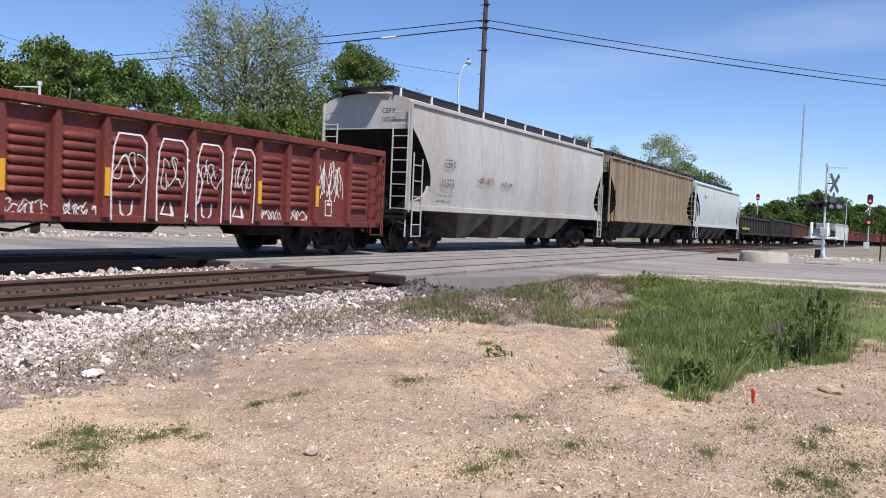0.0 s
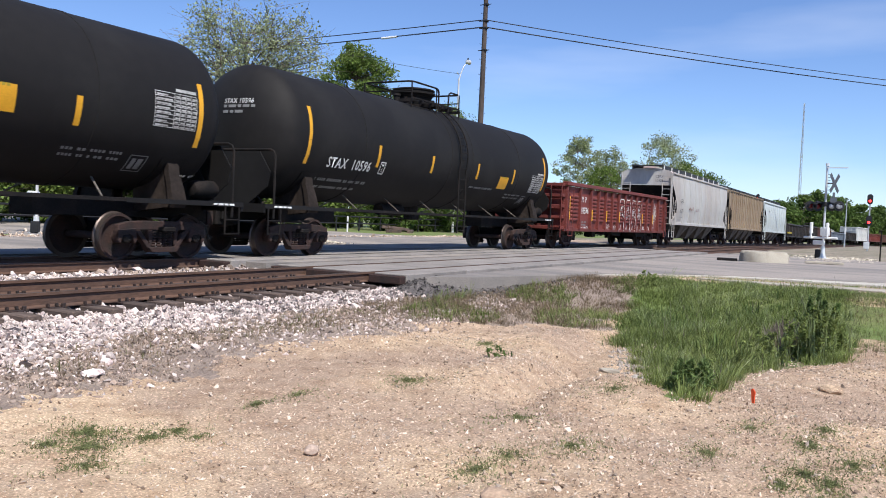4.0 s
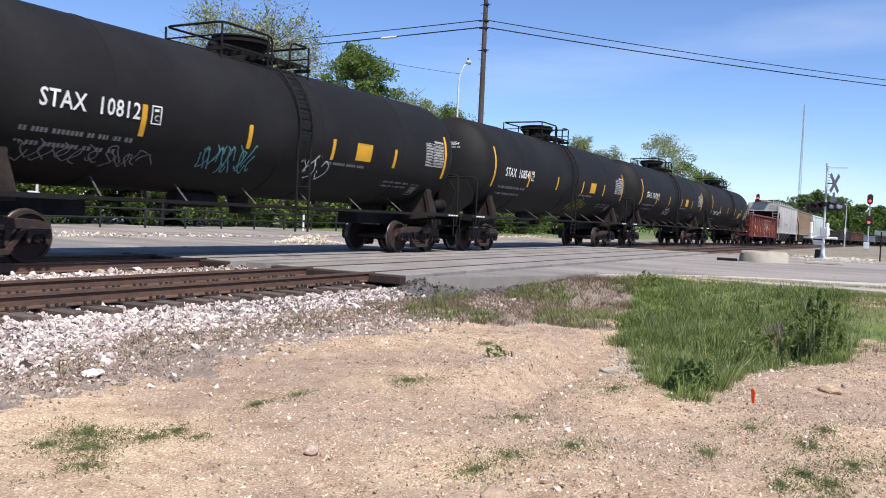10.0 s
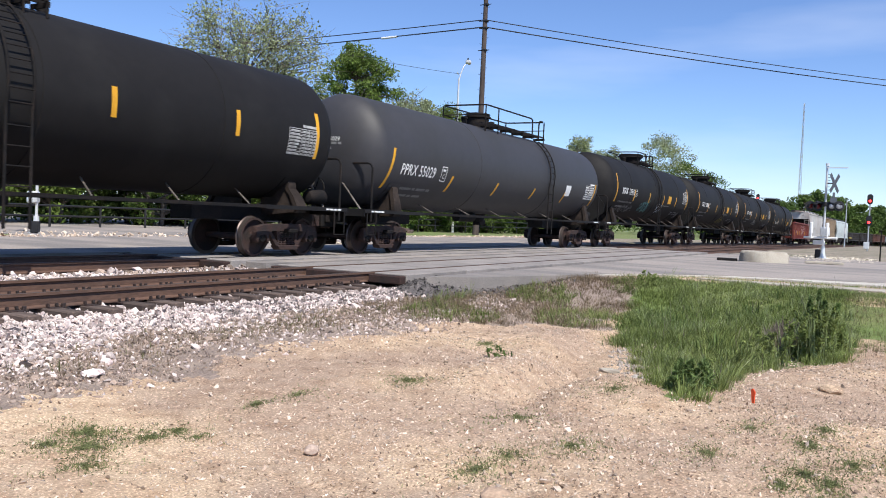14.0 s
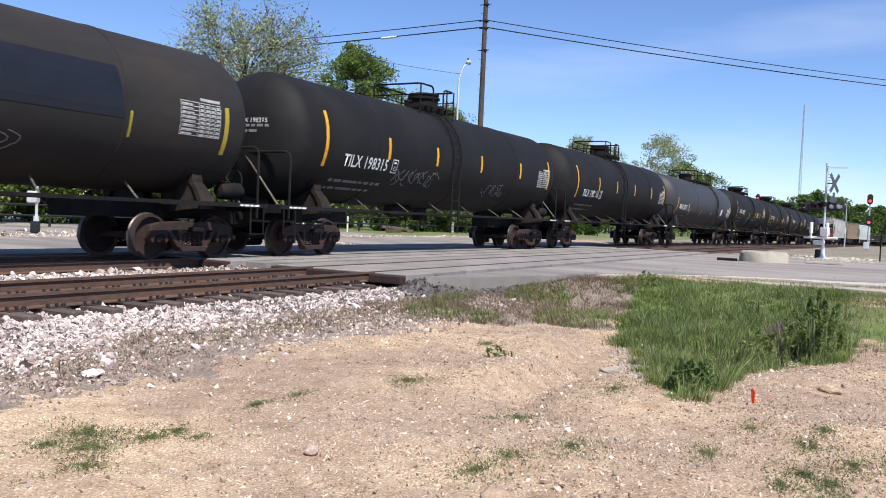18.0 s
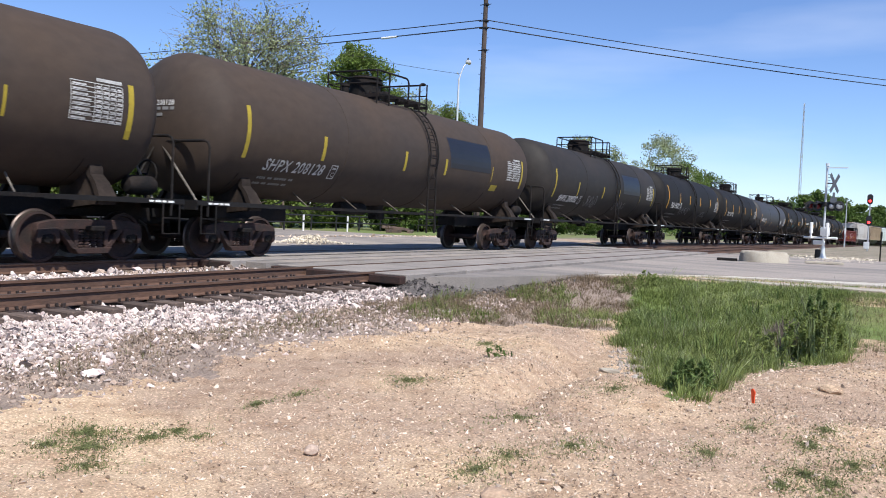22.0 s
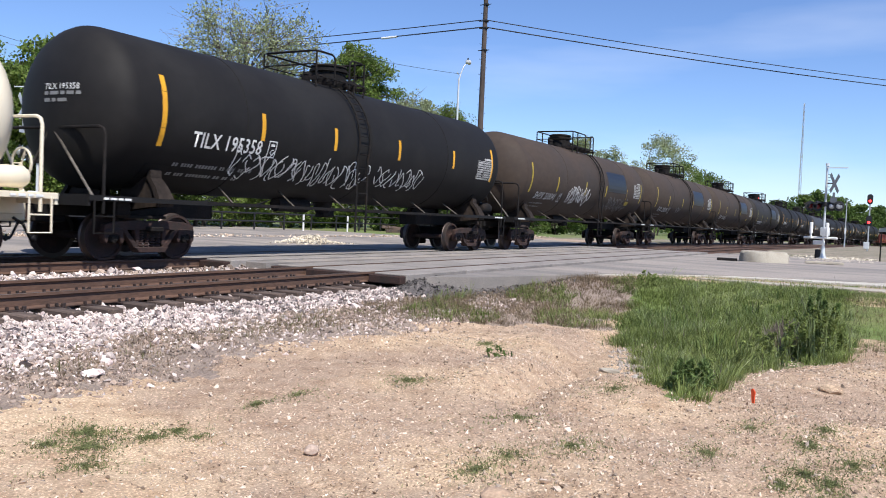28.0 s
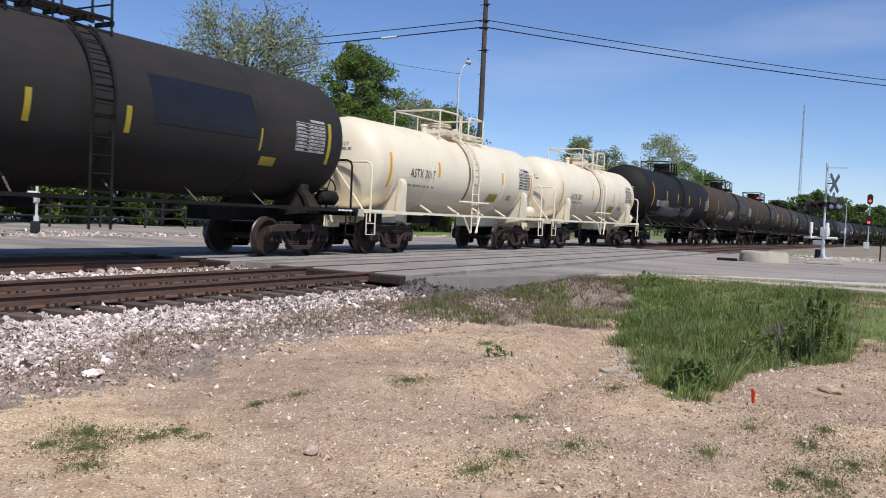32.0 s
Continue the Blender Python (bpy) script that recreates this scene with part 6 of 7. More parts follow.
def tank_car(q, half, sh, paint, label, style, marks, seams=(), fittings=None, group="tank cars of the train"):
    """A tank car: q is its middle along the track at the start; half its length over couplers."""
    fittings = fittings or STEEL
    car = empty("tank_car", track_pose(q, Y_TRAIN), label, "tank car", group)
    part("tank", sh.mesh(paint, seams), None, car)
    tc = half - (2.25 if half < 7 else 2.0 if style == "pressure" else 2.1)
    y_rail = 1.47 if sh.r > 1.45 else 1.36
    truck(car, -tc)
    truck(car, tc)
    couplers(car, half)
    for s in (-1, 1):
        bm = bmesh.new()
        box(bm, (4.3, 0.66, 0.34), (s * (half - 2.35), 0, 1.0), bevel=0.02)
        box(bm, (0.7, 0.5, 0.4), (s * (half - 0.45), 0, 0.9), bevel=0.03)
        part("stub_sill", bm, fittings, car)
        bm = bmesh.new()
        box(bm, (1.5, 2 * y_rail, 0.05), (s * (half - 1.05), 0, 1.20))
        box(bm, (0.06, 2 * y_rail, 0.2), (s * (half - 0.32), 0, 1.13))
        for e in (-1, 1):
            box(bm, (3.1, 0.05, 0.09), (s * (half - 1.85), e * y_rail, 1.17))
        part("end_platform", bm, fittings if fittings is not STEEL else BLACK, car)
        # saddle and bolster wings that carry the tank
        for e in (-1, 1):
            bm = bmesh.new()
            a = 0.36 if half < 7 else {"shield": 0.78, "pressure": 0.72}.get(style, 0.88)
            zt, yt = sh.zc - sh.r * math.sin(a), sh.r * math.cos(a)
            path = [(y_rail - 0.05, 1.06, 0.2), (y_rail + 0.0, 1.2, 0.19), ((y_rail + yt) / 2 + 0.08, (1.2 + zt) / 2, 0.16), (yt + 0.16, zt - 0.1, 0.14), (yt + 0.15, zt + 0.03, 0.135), (yt + 0.08, zt + 0.11, 0.13), (yt - 0.06, zt + 0.13, 0.12)]
            outer = [[bm.verts.new((s * tc + d * w, e * y, z)) for d in (-1, 1)] for y, z, w in path]
            inner = [[bm.verts.new((s * tc + d * w, e * (y - 0.12 if k < 5 else y - 0.06), z - (0.0 if k < 4 else 0.06))) for d in (-1, 1)] for k, (y, z, w) in enumerate(path)]
            for k in range(len(path) - 1):
                for p, q4 in ((outer[k], outer[k + 1]), (inner[k + 1], inner[k])):
                    bm.faces.new((p[0], p[1], q4[1], q4[0]))
                for d in (0, 1):
                    bm.faces.new((outer[k][d], outer[k + 1][d], inner[k + 1][d], inner[k][d]))
            for k in (0, -1):
                bm.faces.new((outer[k][0], outer[k][1], inner[k][1], inner[k][0]))
            for dx in (-0.13, 0.1):
                v = [bm.verts.new(p) for p in ((s * tc + dx, e * 0.3, 0.95), (s * tc + dx, e * (y_rail - 0.1), 1.08), (s * tc + dx * 0.8, e * (yt + 0.02), zt - 0.02), (s * tc + dx * 0.8, e * (yt - 0.4), zt - 0.3), (s * tc + dx, e * 0.3, sh.zc - sh.r + 0.03))]
                ext = bmesh.ops.extrude_face_region(bm, geom=[bm.faces.new(v)])
                for g in ext["geom"]:
                    if isinstance(g, bmesh.types.BMVert):
                        g.co.x += 0.03
            bmesh.ops.recalc_face_normals(bm, faces=bm.faces)
            part("saddle", bm, SADDLE if fittings is STEEL else fittings, car, smooth=40)
            bm = bmesh.new()
            g = [[bm.verts.new((s * tc + 0.3 * u, e * (sh.r + 0.022) * math.cos(-a + h), sh.zc + (sh.r + 0.022) * math.sin(-a + h))) for h in (-0.42, -0.25, -0.1, 0.05, 0.16)] for u in (-1, -0.85, 0.85, 1)]
            for i in range(3):
                for j in range(4):
                    bm.faces.new((g[i][j], g[i + 1][j], g[i + 1][j + 1], g[i][j + 1]))
            ext = bmesh.ops.extrude_face_region(bm, geom=list(bm.faces))
            for q5 in ext["geom"]:
                if isinstance(q5, bmesh.types.BMVert):
                    q5.co.y *= (sh.r - 0.02) / (sh.r + 0.022)
            bmesh.ops.recalc_face_normals(bm, faces=bm.faces)
            part("saddle_pad", bm, paint, car)
        # a hoop of pipe across each end with its braces, and a step under each corner
        xa, zt = s * (half - 0.62), 2.46 if half > 7 else 2.5
        bm = bmesh.new()
        pipe(bm, [(xa, -y_rail, 0.9), (xa, -y_rail, zt - 0.14), (xa, -y_rail + 0.05, zt - 0.04), (xa, -y_rail + 0.15, zt), (xa, y_rail - 0.15, zt), (xa, y_rail - 0.05, zt - 0.04), (xa, y_rail, zt - 0.14), (xa, y_rail, 0.9)], 0.03)
        part("end_rail", bm, fittings, car, smooth=40)
        for e in (-1, 1):
            bm = bmesh.new()
            pipe(bm, [(xa, e * 0.05, zt - 0.02), (xa - s * 0.1, e * 1.05, 1.22)], 0.024)
            part("rail_brace", bm, DUSTY if fittings is STEEL and style != "shield" else fittings, car)
            bm = bmesh.new()
            yy, xo = e * (y_rail + 0.02), s * (half - 0.42)
            pipe(bm, [(xo, yy, 1.15), (xo, yy, 0.55), (xo - s * 0.42, yy, 0.55), (xo - s * 0.42, yy, 1.15)], 0.02)
            pipe(bm, [(xo, yy, 0.85), (xo - s * 0.42, yy, 0.85)], 0.015)
            part("step", bm, fittings, car)
        if s > 0:
            bm = bmesh.new()
            lathe(bm, [(-0.36, 0.02), (-0.33, 0.14), (-0.25, 0.19), (0.25, 0.19), (0.33, 0.14), (0.36, 0.02)], "x", 16, (half - 0.95, -0.95, 1.47))
            part("brake_cylinder", bm, fittings, car, smooth=40)
            bm = bmesh.new()
            ring = [(half - 0.42, -0.55 + 0.27 * math.cos(math.pi * k / 8), 1.72 + 0.27 * math.sin(math.pi * k / 8)) for k in range(17)]
            pipe(bm, ring, 0.022)
            for k in (0, 5, 11):
                rod(bm, (half - 0.42, -0.55, 1.72), ring[k], 0.014, seg=5)
            rod(bm, (half - 0.42, -0.55, 1.2), (half - 0.44, -0.55, 1.72), 0.03, seg=6)
            part("brake_wheel", bm, fittings, car)
        else:
            bm = bmesh.new()
            box(bm, (0.34, 0.42, 0.3), (-half + 1.3, -1.0, 1.0), bevel=0.03)
            rod(bm, (-half + 1.0, -1.1, 0.85), (-half + 2.4, -1.1, 0.85), 0.03, seg=6)
            part("brake_valve", bm, STEEL, car)
        bm = bmesh.new()
        for k in range(4):
            box(bm, (0.1 + 0.04 * (k % 2), 0.012, 0.04), (s * (half - 0.9) + 0.16 * (k - 1.5), -y_rail - 0.032, 1.17))
        part("sill_stencil", bm, WHITE, car)
    if style == "shield":
        # half-height head shields
        for s in (-1, 1):
            bm = bmesh.new()
            pts = [(-0.75, 1.22), (0.75, 1.22), (1.3, 1.62), (1.38, 1.95), (1.05, 2.42), (-1.05, 2.42), (-1.38, 1.95), (-1.3, 1.62)]
            x0 = s * (sh.length / 2 + 0.03)
            v = [bm.verts.new((x0, y, z)) for y, z in pts]
            ext = bmesh.ops.extrude_face_region(bm, geom=[bm.faces.new(v)])
            for g in ext["geom"]:
                if isinstance(g, bmesh.types.BMVert):
                    g.co.x += s * 0.03
            bmesh.ops.recalc_face_normals(bm, faces=bm.faces)
            part("head_shield", bm, BLACK, car)
    for e in (-1, 1):
        bm = bmesh.new()
        box(bm, (2 * half - 6.3, 0.05, 0.07), (0, e * y_rail, 1.175))
        part("side_rail", bm, fittings, car)
        n = 6 if half > 8 else 4
        for k in range(n):
            x = (k + 0.5 - n / 2) * (2 * tc - 1.6) / n
            bm = bmesh.new()
            a, dx, thick = (-1.08, 0.3, 0.018) if fittings is STEEL else (-0.9, 0.1, 0.04)
            rod(bm, (x, e * y_rail, 1.2), (x + dx, e * (sh.r * math.cos(a) + 0.02), sh.zc + sh.r * math.sin(a)), thick, seg=6)
            part("rail_strut", bm, DUSTY if fittings is STEEL else fittings, car)
    # top fittings
    top = sh.zc + sh.r
    dome_x, lad_x, plat = marks.get("dome", 0.0), marks.get("ladder", 0.5), marks.get("platform", 1.15)
    bm = bmesh.new()
    rd, hd = marks.get("dome_size", (0.46, 0.52))
    low = rd * (0.82 if style == "shield" else 1.0)
    lathe(bm, [(top - 0.12, low), (top + hd * 0.3, low), (top + hd * 0.62, rd), (top + hd * 0.66, rd + 0.06), (top + hd * 0.78, rd + 0.06), (top + hd * 0.8, rd), (top + hd * 0.86, rd), (top + hd * 0.88, rd + 0.04), (top + hd * 0.95, rd + 0.03), (top + hd, rd - 0.1), (top + hd, 0.01)], "z", 24, (dome_x, 0, 0))
    part("dome", bm, marks.get("dome_paint", fittings), car, marks.get("dome_label", ""), smooth=40)
    x0, x1 = marks.get("walk_ends", (dome_x - plat, max(lad_x + 0.35, dome_x + plat)))
    bm = bmesh.new()
    for yy in np.linspace(-0.85, 0.85, 8):
        if abs(yy) > rd - 0.1:
            box(bm, (x1 - x0, 0.05, 0.05), ((x0 + x1) / 2, yy, top + 0.06))
    for xx in np.linspace(x0, x1, 6):
        for e in (-1, 1):
            box(bm, (0.04, 0.5, 0.09), (xx, e * 0.65, top - 0.02))
    part("walkway", bm, fittings, car)
    zr = top + marks.get("rail_height", 0.78)
    bm = bmesh.new()
    rod(bm, (0, 0, top - 0.25), (0, 0, zr), 0.026, seg=6)
    post = finish(bm, "railing_post", fittings)
    for xx, yy in ((x0, -0.85), (dome_x, -0.85), (x1, -0.85), (x1, 0.85), (dome_x, 0.85), (x0, 0.85)):
        part("railing_post", post, None, car, m=pose(xx, yy, 0))
    bm = bmesh.new()
    pipe(bm, rounded([(lad_x + 0.32, -0.85, top - 0.1), (lad_x + 0.32, -0.85, zr), (x1, -0.85, zr), (x1, 0.85, zr), (x0, 0.85, zr), (x0, -0.85, zr), (lad_x - 0.32, -0.85, zr), (lad_x - 0.32, -0.85, top - 0.1)], 0.14), 0.028)
    part("top_rail", bm, fittings, car, smooth=50)
    if fittings is STEEL:
        bm = bmesh.new()
        pipe(bm, [(x1, -0.85, (zr + top) / 2), (x1, 0.85, (zr + top) / 2), (x0, 0.85, (zr + top) / 2), (x0, -0.85, (zr + top) / 2)], 0.018)
        part("mid_rail", bm, fittings, car)
    bm = bmesh.new()
    for k, xx in enumerate((dome_x + 0.85, dome_x - 0.75)):
        lathe(bm, [(top - 0.05, 0.1), (top + 0.22, 0.1), (top + 0.24, 0.13), (top + 0.3, 0.12), (top + 0.32, 0.02)], "z", 12, (xx, -0.15 + 0.3 * k, 0))
    part("valve", bm, fittings, car, smooth=40)
    ladder = ladder_bars(bmesh.new(), sh, lad_x, 0.46, 1.0, 0.62, r=0.027)
    part("ladder", ladder, fittings, car)
    bm = bmesh.new()
    rod(bm, (0.0, 0, sh.zc - sh.r + 0.1), (0.0, 0, sh.zc - sh.r - 0.28), 0.3, 0.2, seg=16)
    box(bm, (0.5, 0.3, 0.2), (0.1, 0, sh.zc - sh.r - 0.3), bevel=0.03)
    part("bottom_outlet", bm, STEEL, car, smooth=40)
    bm = bmesh.new()
    rod(bm, (-2.4, -0.35, sh.zc - sh.r - 0.12), (-1.2, -0.35, sh.zc - sh.r - 0.12), 0.17, seg=14)
    part("air_reservoir", bm, STEEL, car, smooth=40)
    # stripes and stencils
    hs = marks.get("stripe_h", 0.0)
    for x, t in marks.get("stripes", ()):
        patch(sh, x, hs + (marks.get("long_up", 0.12) if t > 0.8 else 0), 0.12, t, marks.get("stripe_paint", YELLOW), car, "reflective_stripe", lean=marks.get("lean", 0.0))
    return car


def stax_marks():
    return dict(stripes=[(-7.28, 1.4), (-4.27, 0.6), (-1.38, 0.52), (1.63, 0.52), (4.47, 0.52), (7.28, 1.3)], stripe_h=-0.34, long_up=0.26, dome=-0.08, ladder=0.38, platform=1.5, dome_size=(0.64, 0.54), rail_height=0.54)


def reporting(car, sh, x, h, words, size, paint, small=True):
    long_gap = words.startswith("STAX")
    letters(words.replace(" ", "  ") if long_gap else words, size * 0.9, sh, x, h, paint, car, squeeze=0.84 if long_gap else 0.8)
    if small:
        bars(sh, x - 0.25, h - size * 1.25, (0.16, 0.32, 0.62, 0.16, 0.5, 0.2), 0.09, GREYTXT, car)
        bars(sh, x - 0.25, h - size * 1.25 - 0.26, (0.14, 0.26, 0.7, 0.2, 0.44), 0.09, GREYTXT, car)


def class_box(sh, x, h, car, letter="C", paint=WHITE, size=0.36):
    bm = bmesh.new()
    w, t, l = size * 0.9, size * 1.3, 0.025
    for a0, b0, a1, b1 in ((0, 0, w, l), (0, t - l, w, t), (0, 0, l, t), (w - l, 0, w, t), (0.07, t * 0.68, w - 0.07, t * 0.82)):
        wrapped_quad(bm, sh, x + a0, h + b0, x + a1, h + b1)
    part("class_box", bm, paint, car)
    letters(letter, size * 0.6, sh, x + w * 0.3, h + t * 0.33, paint, car)


def build_tank_cars():
    cars = []
    stax = Shell(16.75, 1.6, 2.98)
    for q, num, seed in ((-6.7, "STAX 10596", 1), (-24.8, "STAX 10673", 2), (-42.93, "STAX 10854", 3), (-61.05, "STAX 10812", 4)):
        c = tank_car(q, 9.0, stax, BLACK, "long black tank car with yellow stripes and white stencils", "shield", stax_marks(), seams=(-4.9, -0.2, 1.2, 4.9), group="black tank cars with head shields")
        low = 0.52 if seed == 1 else 0.0
        reporting(c, stax, -6.44, -0.2 - 0.9 * low, num, 0.47 - 0.08 * low, WHITE)
        class_box(stax, -4.11, -0.38 - 0.85 * low, c, size=0.27)
        letters_rear(num, 0.16, stax, -0.25, 0.62, WHITE, c)
        patch(stax, 2.96 + 1.5 * low, -0.3 - 0.6 * low, 0.7, 0.45, YELLOW, c, "warning_placard", "orange-yellow warning placard")
        bars(stax, 2.71 + 1.5 * low, -0.12 - 0.6 * low, (0.5,), 0.05, YELLOW_D, c)
        bars(stax, 1.4, -0.72 - 0.4 * low, (0.3, 0.5, 0.4, 0.3), 0.07, GREYTXT, c)
        bars(stax, 6.9, -1.5, (0.2, 0.34, 0.22), 0.07, WHITE, c)
        table(stax, 6.1, -0.4 - 0.85 * low, 1.05, 0.66, c, TABLE, 8, 5)
        bars(stax, 4.35, -1.06, (0.26, 0.2, 0.34, 0.3), 0.06, GREYTXT, c)
        bars(stax, 4.35, -1.2, (0.3, 0.3, 0.2, 0.28), 0.06, GREYTXT, c)
        bm = bmesh.new()
        for a0, b0, a1, b1 in ((0, 0, 0.42, 0.02), (0, 0.4, 0.42, 0.42), (0, 0, 0.02, 0.42), (0.4, 0, 0.42, 0.42), (0.08, 0.07, 0.18, 0.34), (0.22, 0.07, 0.34, 0.34)):
            wrapped_quad(bm, stax, 5.85 + a0, -1.45 + b0, 5.85 + a1, -1.45 + b1)
        part("stencil_box", bm, GREYTXT, c)
        if seed == 2:
            scribble(stax, -1.75, -1.02, 1.3, 0.6, 21, WHITE, c, 0.03, 4)
        if seed == 3:
            scribble(stax, 0.9, -1.2, 1.9, 0.75, 31, OLIVE_SPRAY, c, 0.035, 5)
        if seed == 4:
            scribble(stax, -2.6, -0.9, 1.6, 0.65, 41, TEAL, c, 0.04, 6)
            scribble(stax, -6.6, -1.15, 2.8, 0.5, 43, GREYTXT, c, 0.03, 7)
            scribble(stax, 0.6, -0.85, 0.9, 0.6, 44, WHITE, c, 0.035, 3)
        cars.append((c, q))
    # the long grey pressure car
    pp = Shell(19.0, 1.58, 2.85)
    m = dict(stripes=[(-8.5, 1.2), (-4.95, 0.55), (-1.62, 0.5), (1.68, 0.45), (4.9, 0.5), (8.45, 1.0)], stripe_h=-0.74, long_up=0.24, lean=0.16, dome=-0.4, ladder=3.05, walk_ends=(-1.45, 3.9), dome_size=(0.42, 0.52), rail_height=0.68)
    c = tank_car(-80.05, 9.95, pp, GREY_TANK, "long faded grey tank car with white lettering", "pressure", m, seams=(-3.0, 3.2))
    reporting(c, pp, -7.97, -0.46, "PPRX 55029", 0.5, WHITE)
    class_box(pp, -5.66, -0.68, c)
    letters_rear("PPRX 55029", 0.16, pp, -0.05, 0.25, WHITE, c)
    patch(pp, 5.2, -0.44, 0.55, 0.45, WHITE, c, "placard", "white paper placard")
    table(pp, 7.25, -0.72, 1.1, 0.6, c)
    cars.append((c, -80.05))
    # newer black cars
    tx = Shell(16.9, 1.56, 2.92)
    for q, num, seed in ((-99.2, "TILX 190116", 6), (-117.0, "TILX 198315", 7), (-206.85, "TILX 195358", 12)):
        m = dict(stripes=[(-7.1, 1.4), (-4.28, 0.6), (-1.61, 0.55), (1.37, 0.55), (4.55, 0.55), (7.28, 1.1)], stripe_h=-0.02, long_up=0.0, dome=0.05, ladder=-0.5, walk_ends=(-1.6, 0.5), dome_size=(0.46, 0.6), rail_height=0.66)
        c = tank_car(q, 9.0, tx, BLACK, "long black tank car with orange stripes and white graffiti" if seed != 6 else "long black tank car with orange stripes", "plain", m, seams=(-4.75, 0.0, 4.2))
        reporting(c, tx, -6.3, -0.5, num, 0.5, WHITE)
        class_box(tx, -4.05, -0.68, c, size=0.3)
        letters_rear(num, 0.16, tx, -0.3, 0.28, WHITE, c)
        table(tx, 6.22, -0.52, 1.0, 0.6, c, TABLE, 8, 5)
        if seed == 12:
            scribble(tx, -5.0, -0.95, 5.0, 0.75, 121, WHITE, c, 0.04, 13)
            scribble(tx, 0.5, -0.85, 2.4, 0.7, 122, WHITE, c, 0.04, 6)
        if seed == 7:
            scribble(tx, -4.0, -0.75, 2.6, 0.5, 71, GREYTXT, c, 0.03, 6)
            scribble(tx, 2.0, -0.85, 1.6, 0.5, 72, GREYTXT, c, 0.03, 4)
        cars.append((c, q))
    # older cars with fresh paint over the old name panel
    sp = Shell(16.9, 1.55, 2.9)
    for q, num, paint, seed in ((-134.85, "SHPX 208032", BLACK_OLD, 8), (-152.91, "SHPX 208128", BROWN_TANK, 9), (-170.65, "SHPX 208096", BROWN_TANK, 10), (-188.68, "SHPX 208041", BROWN_TANK, 11), (-251.17, "SHPX 208026", BLACK_OLD, 15)):
        m = dict(stripes=[(-7.3, 1.15), (-4.58, 0.6), ({9: -0.8, 15: -0.8}.get(seed, -1.22), 0.55), ({8: 1.22, 15: 1.22}.get(seed, 1.56), 0.5), (4.8, 0.5), (7.28, 1.0)], stripe_h=-0.27 if seed != 8 else -0.35, long_up=0.12, stripe_paint=YELLOW_D, dome=-0.77, ladder=0.6, walk_ends=(-1.4, 1.35), dome_size=(0.46, 0.6), rail_height=0.68)
        lab = "weathered black tank car with a dark repainted panel" if paint is BLACK_OLD else "rust-dusted brownish black tank car with a dark repainted panel"
        c = tank_car(q, 9.0, sp, paint, lab, "plain", m, seams=(-3.6, 0.9, 4.75), group="weathered tank cars of the train")
        letters(num, 0.42, sp, -6.55, -0.83, WHITE if seed == 8 else TABLE, c, slant=0.2, squeeze=0.86)
        class_box(sp, -4.12, -1.03, c, paint=TABLE, size=0.3)
        bars(sp, -6.75, -1.22, (0.14, 0.3, 0.16, 0.44, 0.16), 0.07, GREYTXT, c)
        bars(sp, -6.75, -1.4, (0.14, 0.24, 0.16, 0.4, 0.16), 0.07, GREYTXT, c)
        letters_rear(num, 0.16, sp, 0.0, 0.36, WHITE, c)
        patch(sp, 3.2, 0.22, 2.85, 0.95, PATCH, c, "repainted_panel", "fresh dark paint over an old name", lean=-0.12)
        table(sp, 6.0, -0.4, 1.08, 0.66, c, TABLE, 8, 5)
        patch(sp, 5.2, -0.75, 0.5, 0.22, YELLOW_D, c, "placard") if seed in (15, 11, 9) else None
        if seed == 11:
            scribble(sp, -3.2, -0.65, 2.6, 0.75, 111, WHITE, c, 0.05, 7)
            scribble(sp, 2.2, -0.85, 3.0, 0.7, 112, GREYTXT, c, 0.04, 8)
        if seed == 10:
            scribble(sp, -2.4, -0.75, 1.0, 0.4, 101, GREYTXT, c, 0.035, 4)
        if seed == 8:
            scribble(sp, -3.2, -0.85, 1.4, 0.55, 81, GREYTXT, c, 0.04, 4)
            scribble(sp, 1.0, -0.95, 1.6, 0.5, 82, GREYTXT, c, 0.03, 4)
        cars.append((c, q))
    # two short cream cars
    cr = Shell(11.85, 1.33, 2.5)
    for q, num in ((-222.38, "ASTX 3061"), (-235.74, "ASTX 3017")):
        m = dict(stripes=[(-4.97, 1.0), (-1.16 if num == "ASTX 3061" else -2.2, 0.45), (1.93 if num == "ASTX 3061" else 2.4, 0.42), (4.97, 1.0)], stripe_h=-0.1 if num == "ASTX 3061" else 0.05, long_up=-0.09 if num == "ASTX 3061" else -0.2, dome=0.0, ladder=0.2, walk_ends=(-1.47, 1.6), dome_size=(0.36, 0.4), rail_height=0.66, dome_paint=RUST_CREAM, dome_label="rusty cream dome")
        c = tank_car(q, 6.6, cr, CREAM, "short cream-white tank car with rust stains", "plain", m, seams=(-2.6, 2.6), fittings=CREAM, group="short cream tank cars")
        letters(num, 0.36, cr, -3.9, -0.28 if num == "ASTX 3061" else -0.15, DARKTXT, c, squeeze=0.8)
        bars(cr, -4.2, -0.55, (0.14, 0.3, 0.5, 0.2, 0.4), 0.07, GREYTXT, c)
        letters_rear(num, 0.16, cr, -0.1, 0.5, DARKTXT, c)
        patch(cr, -0.15, 0.35, 0.14, 2.5, STAIN, c, "rust_stain", "rust streak below the dome", ny=14)
        patch(cr, -0.5, 1.42, 0.6, 0.4, STAIN, c, "rust_stain", "rust smear beside the dome")
        bm = bmesh.new()
        rod(bm, (-1.1, -1.48, 1.62), (1.0, -1.48, 1.62), 0.03, seg=6)
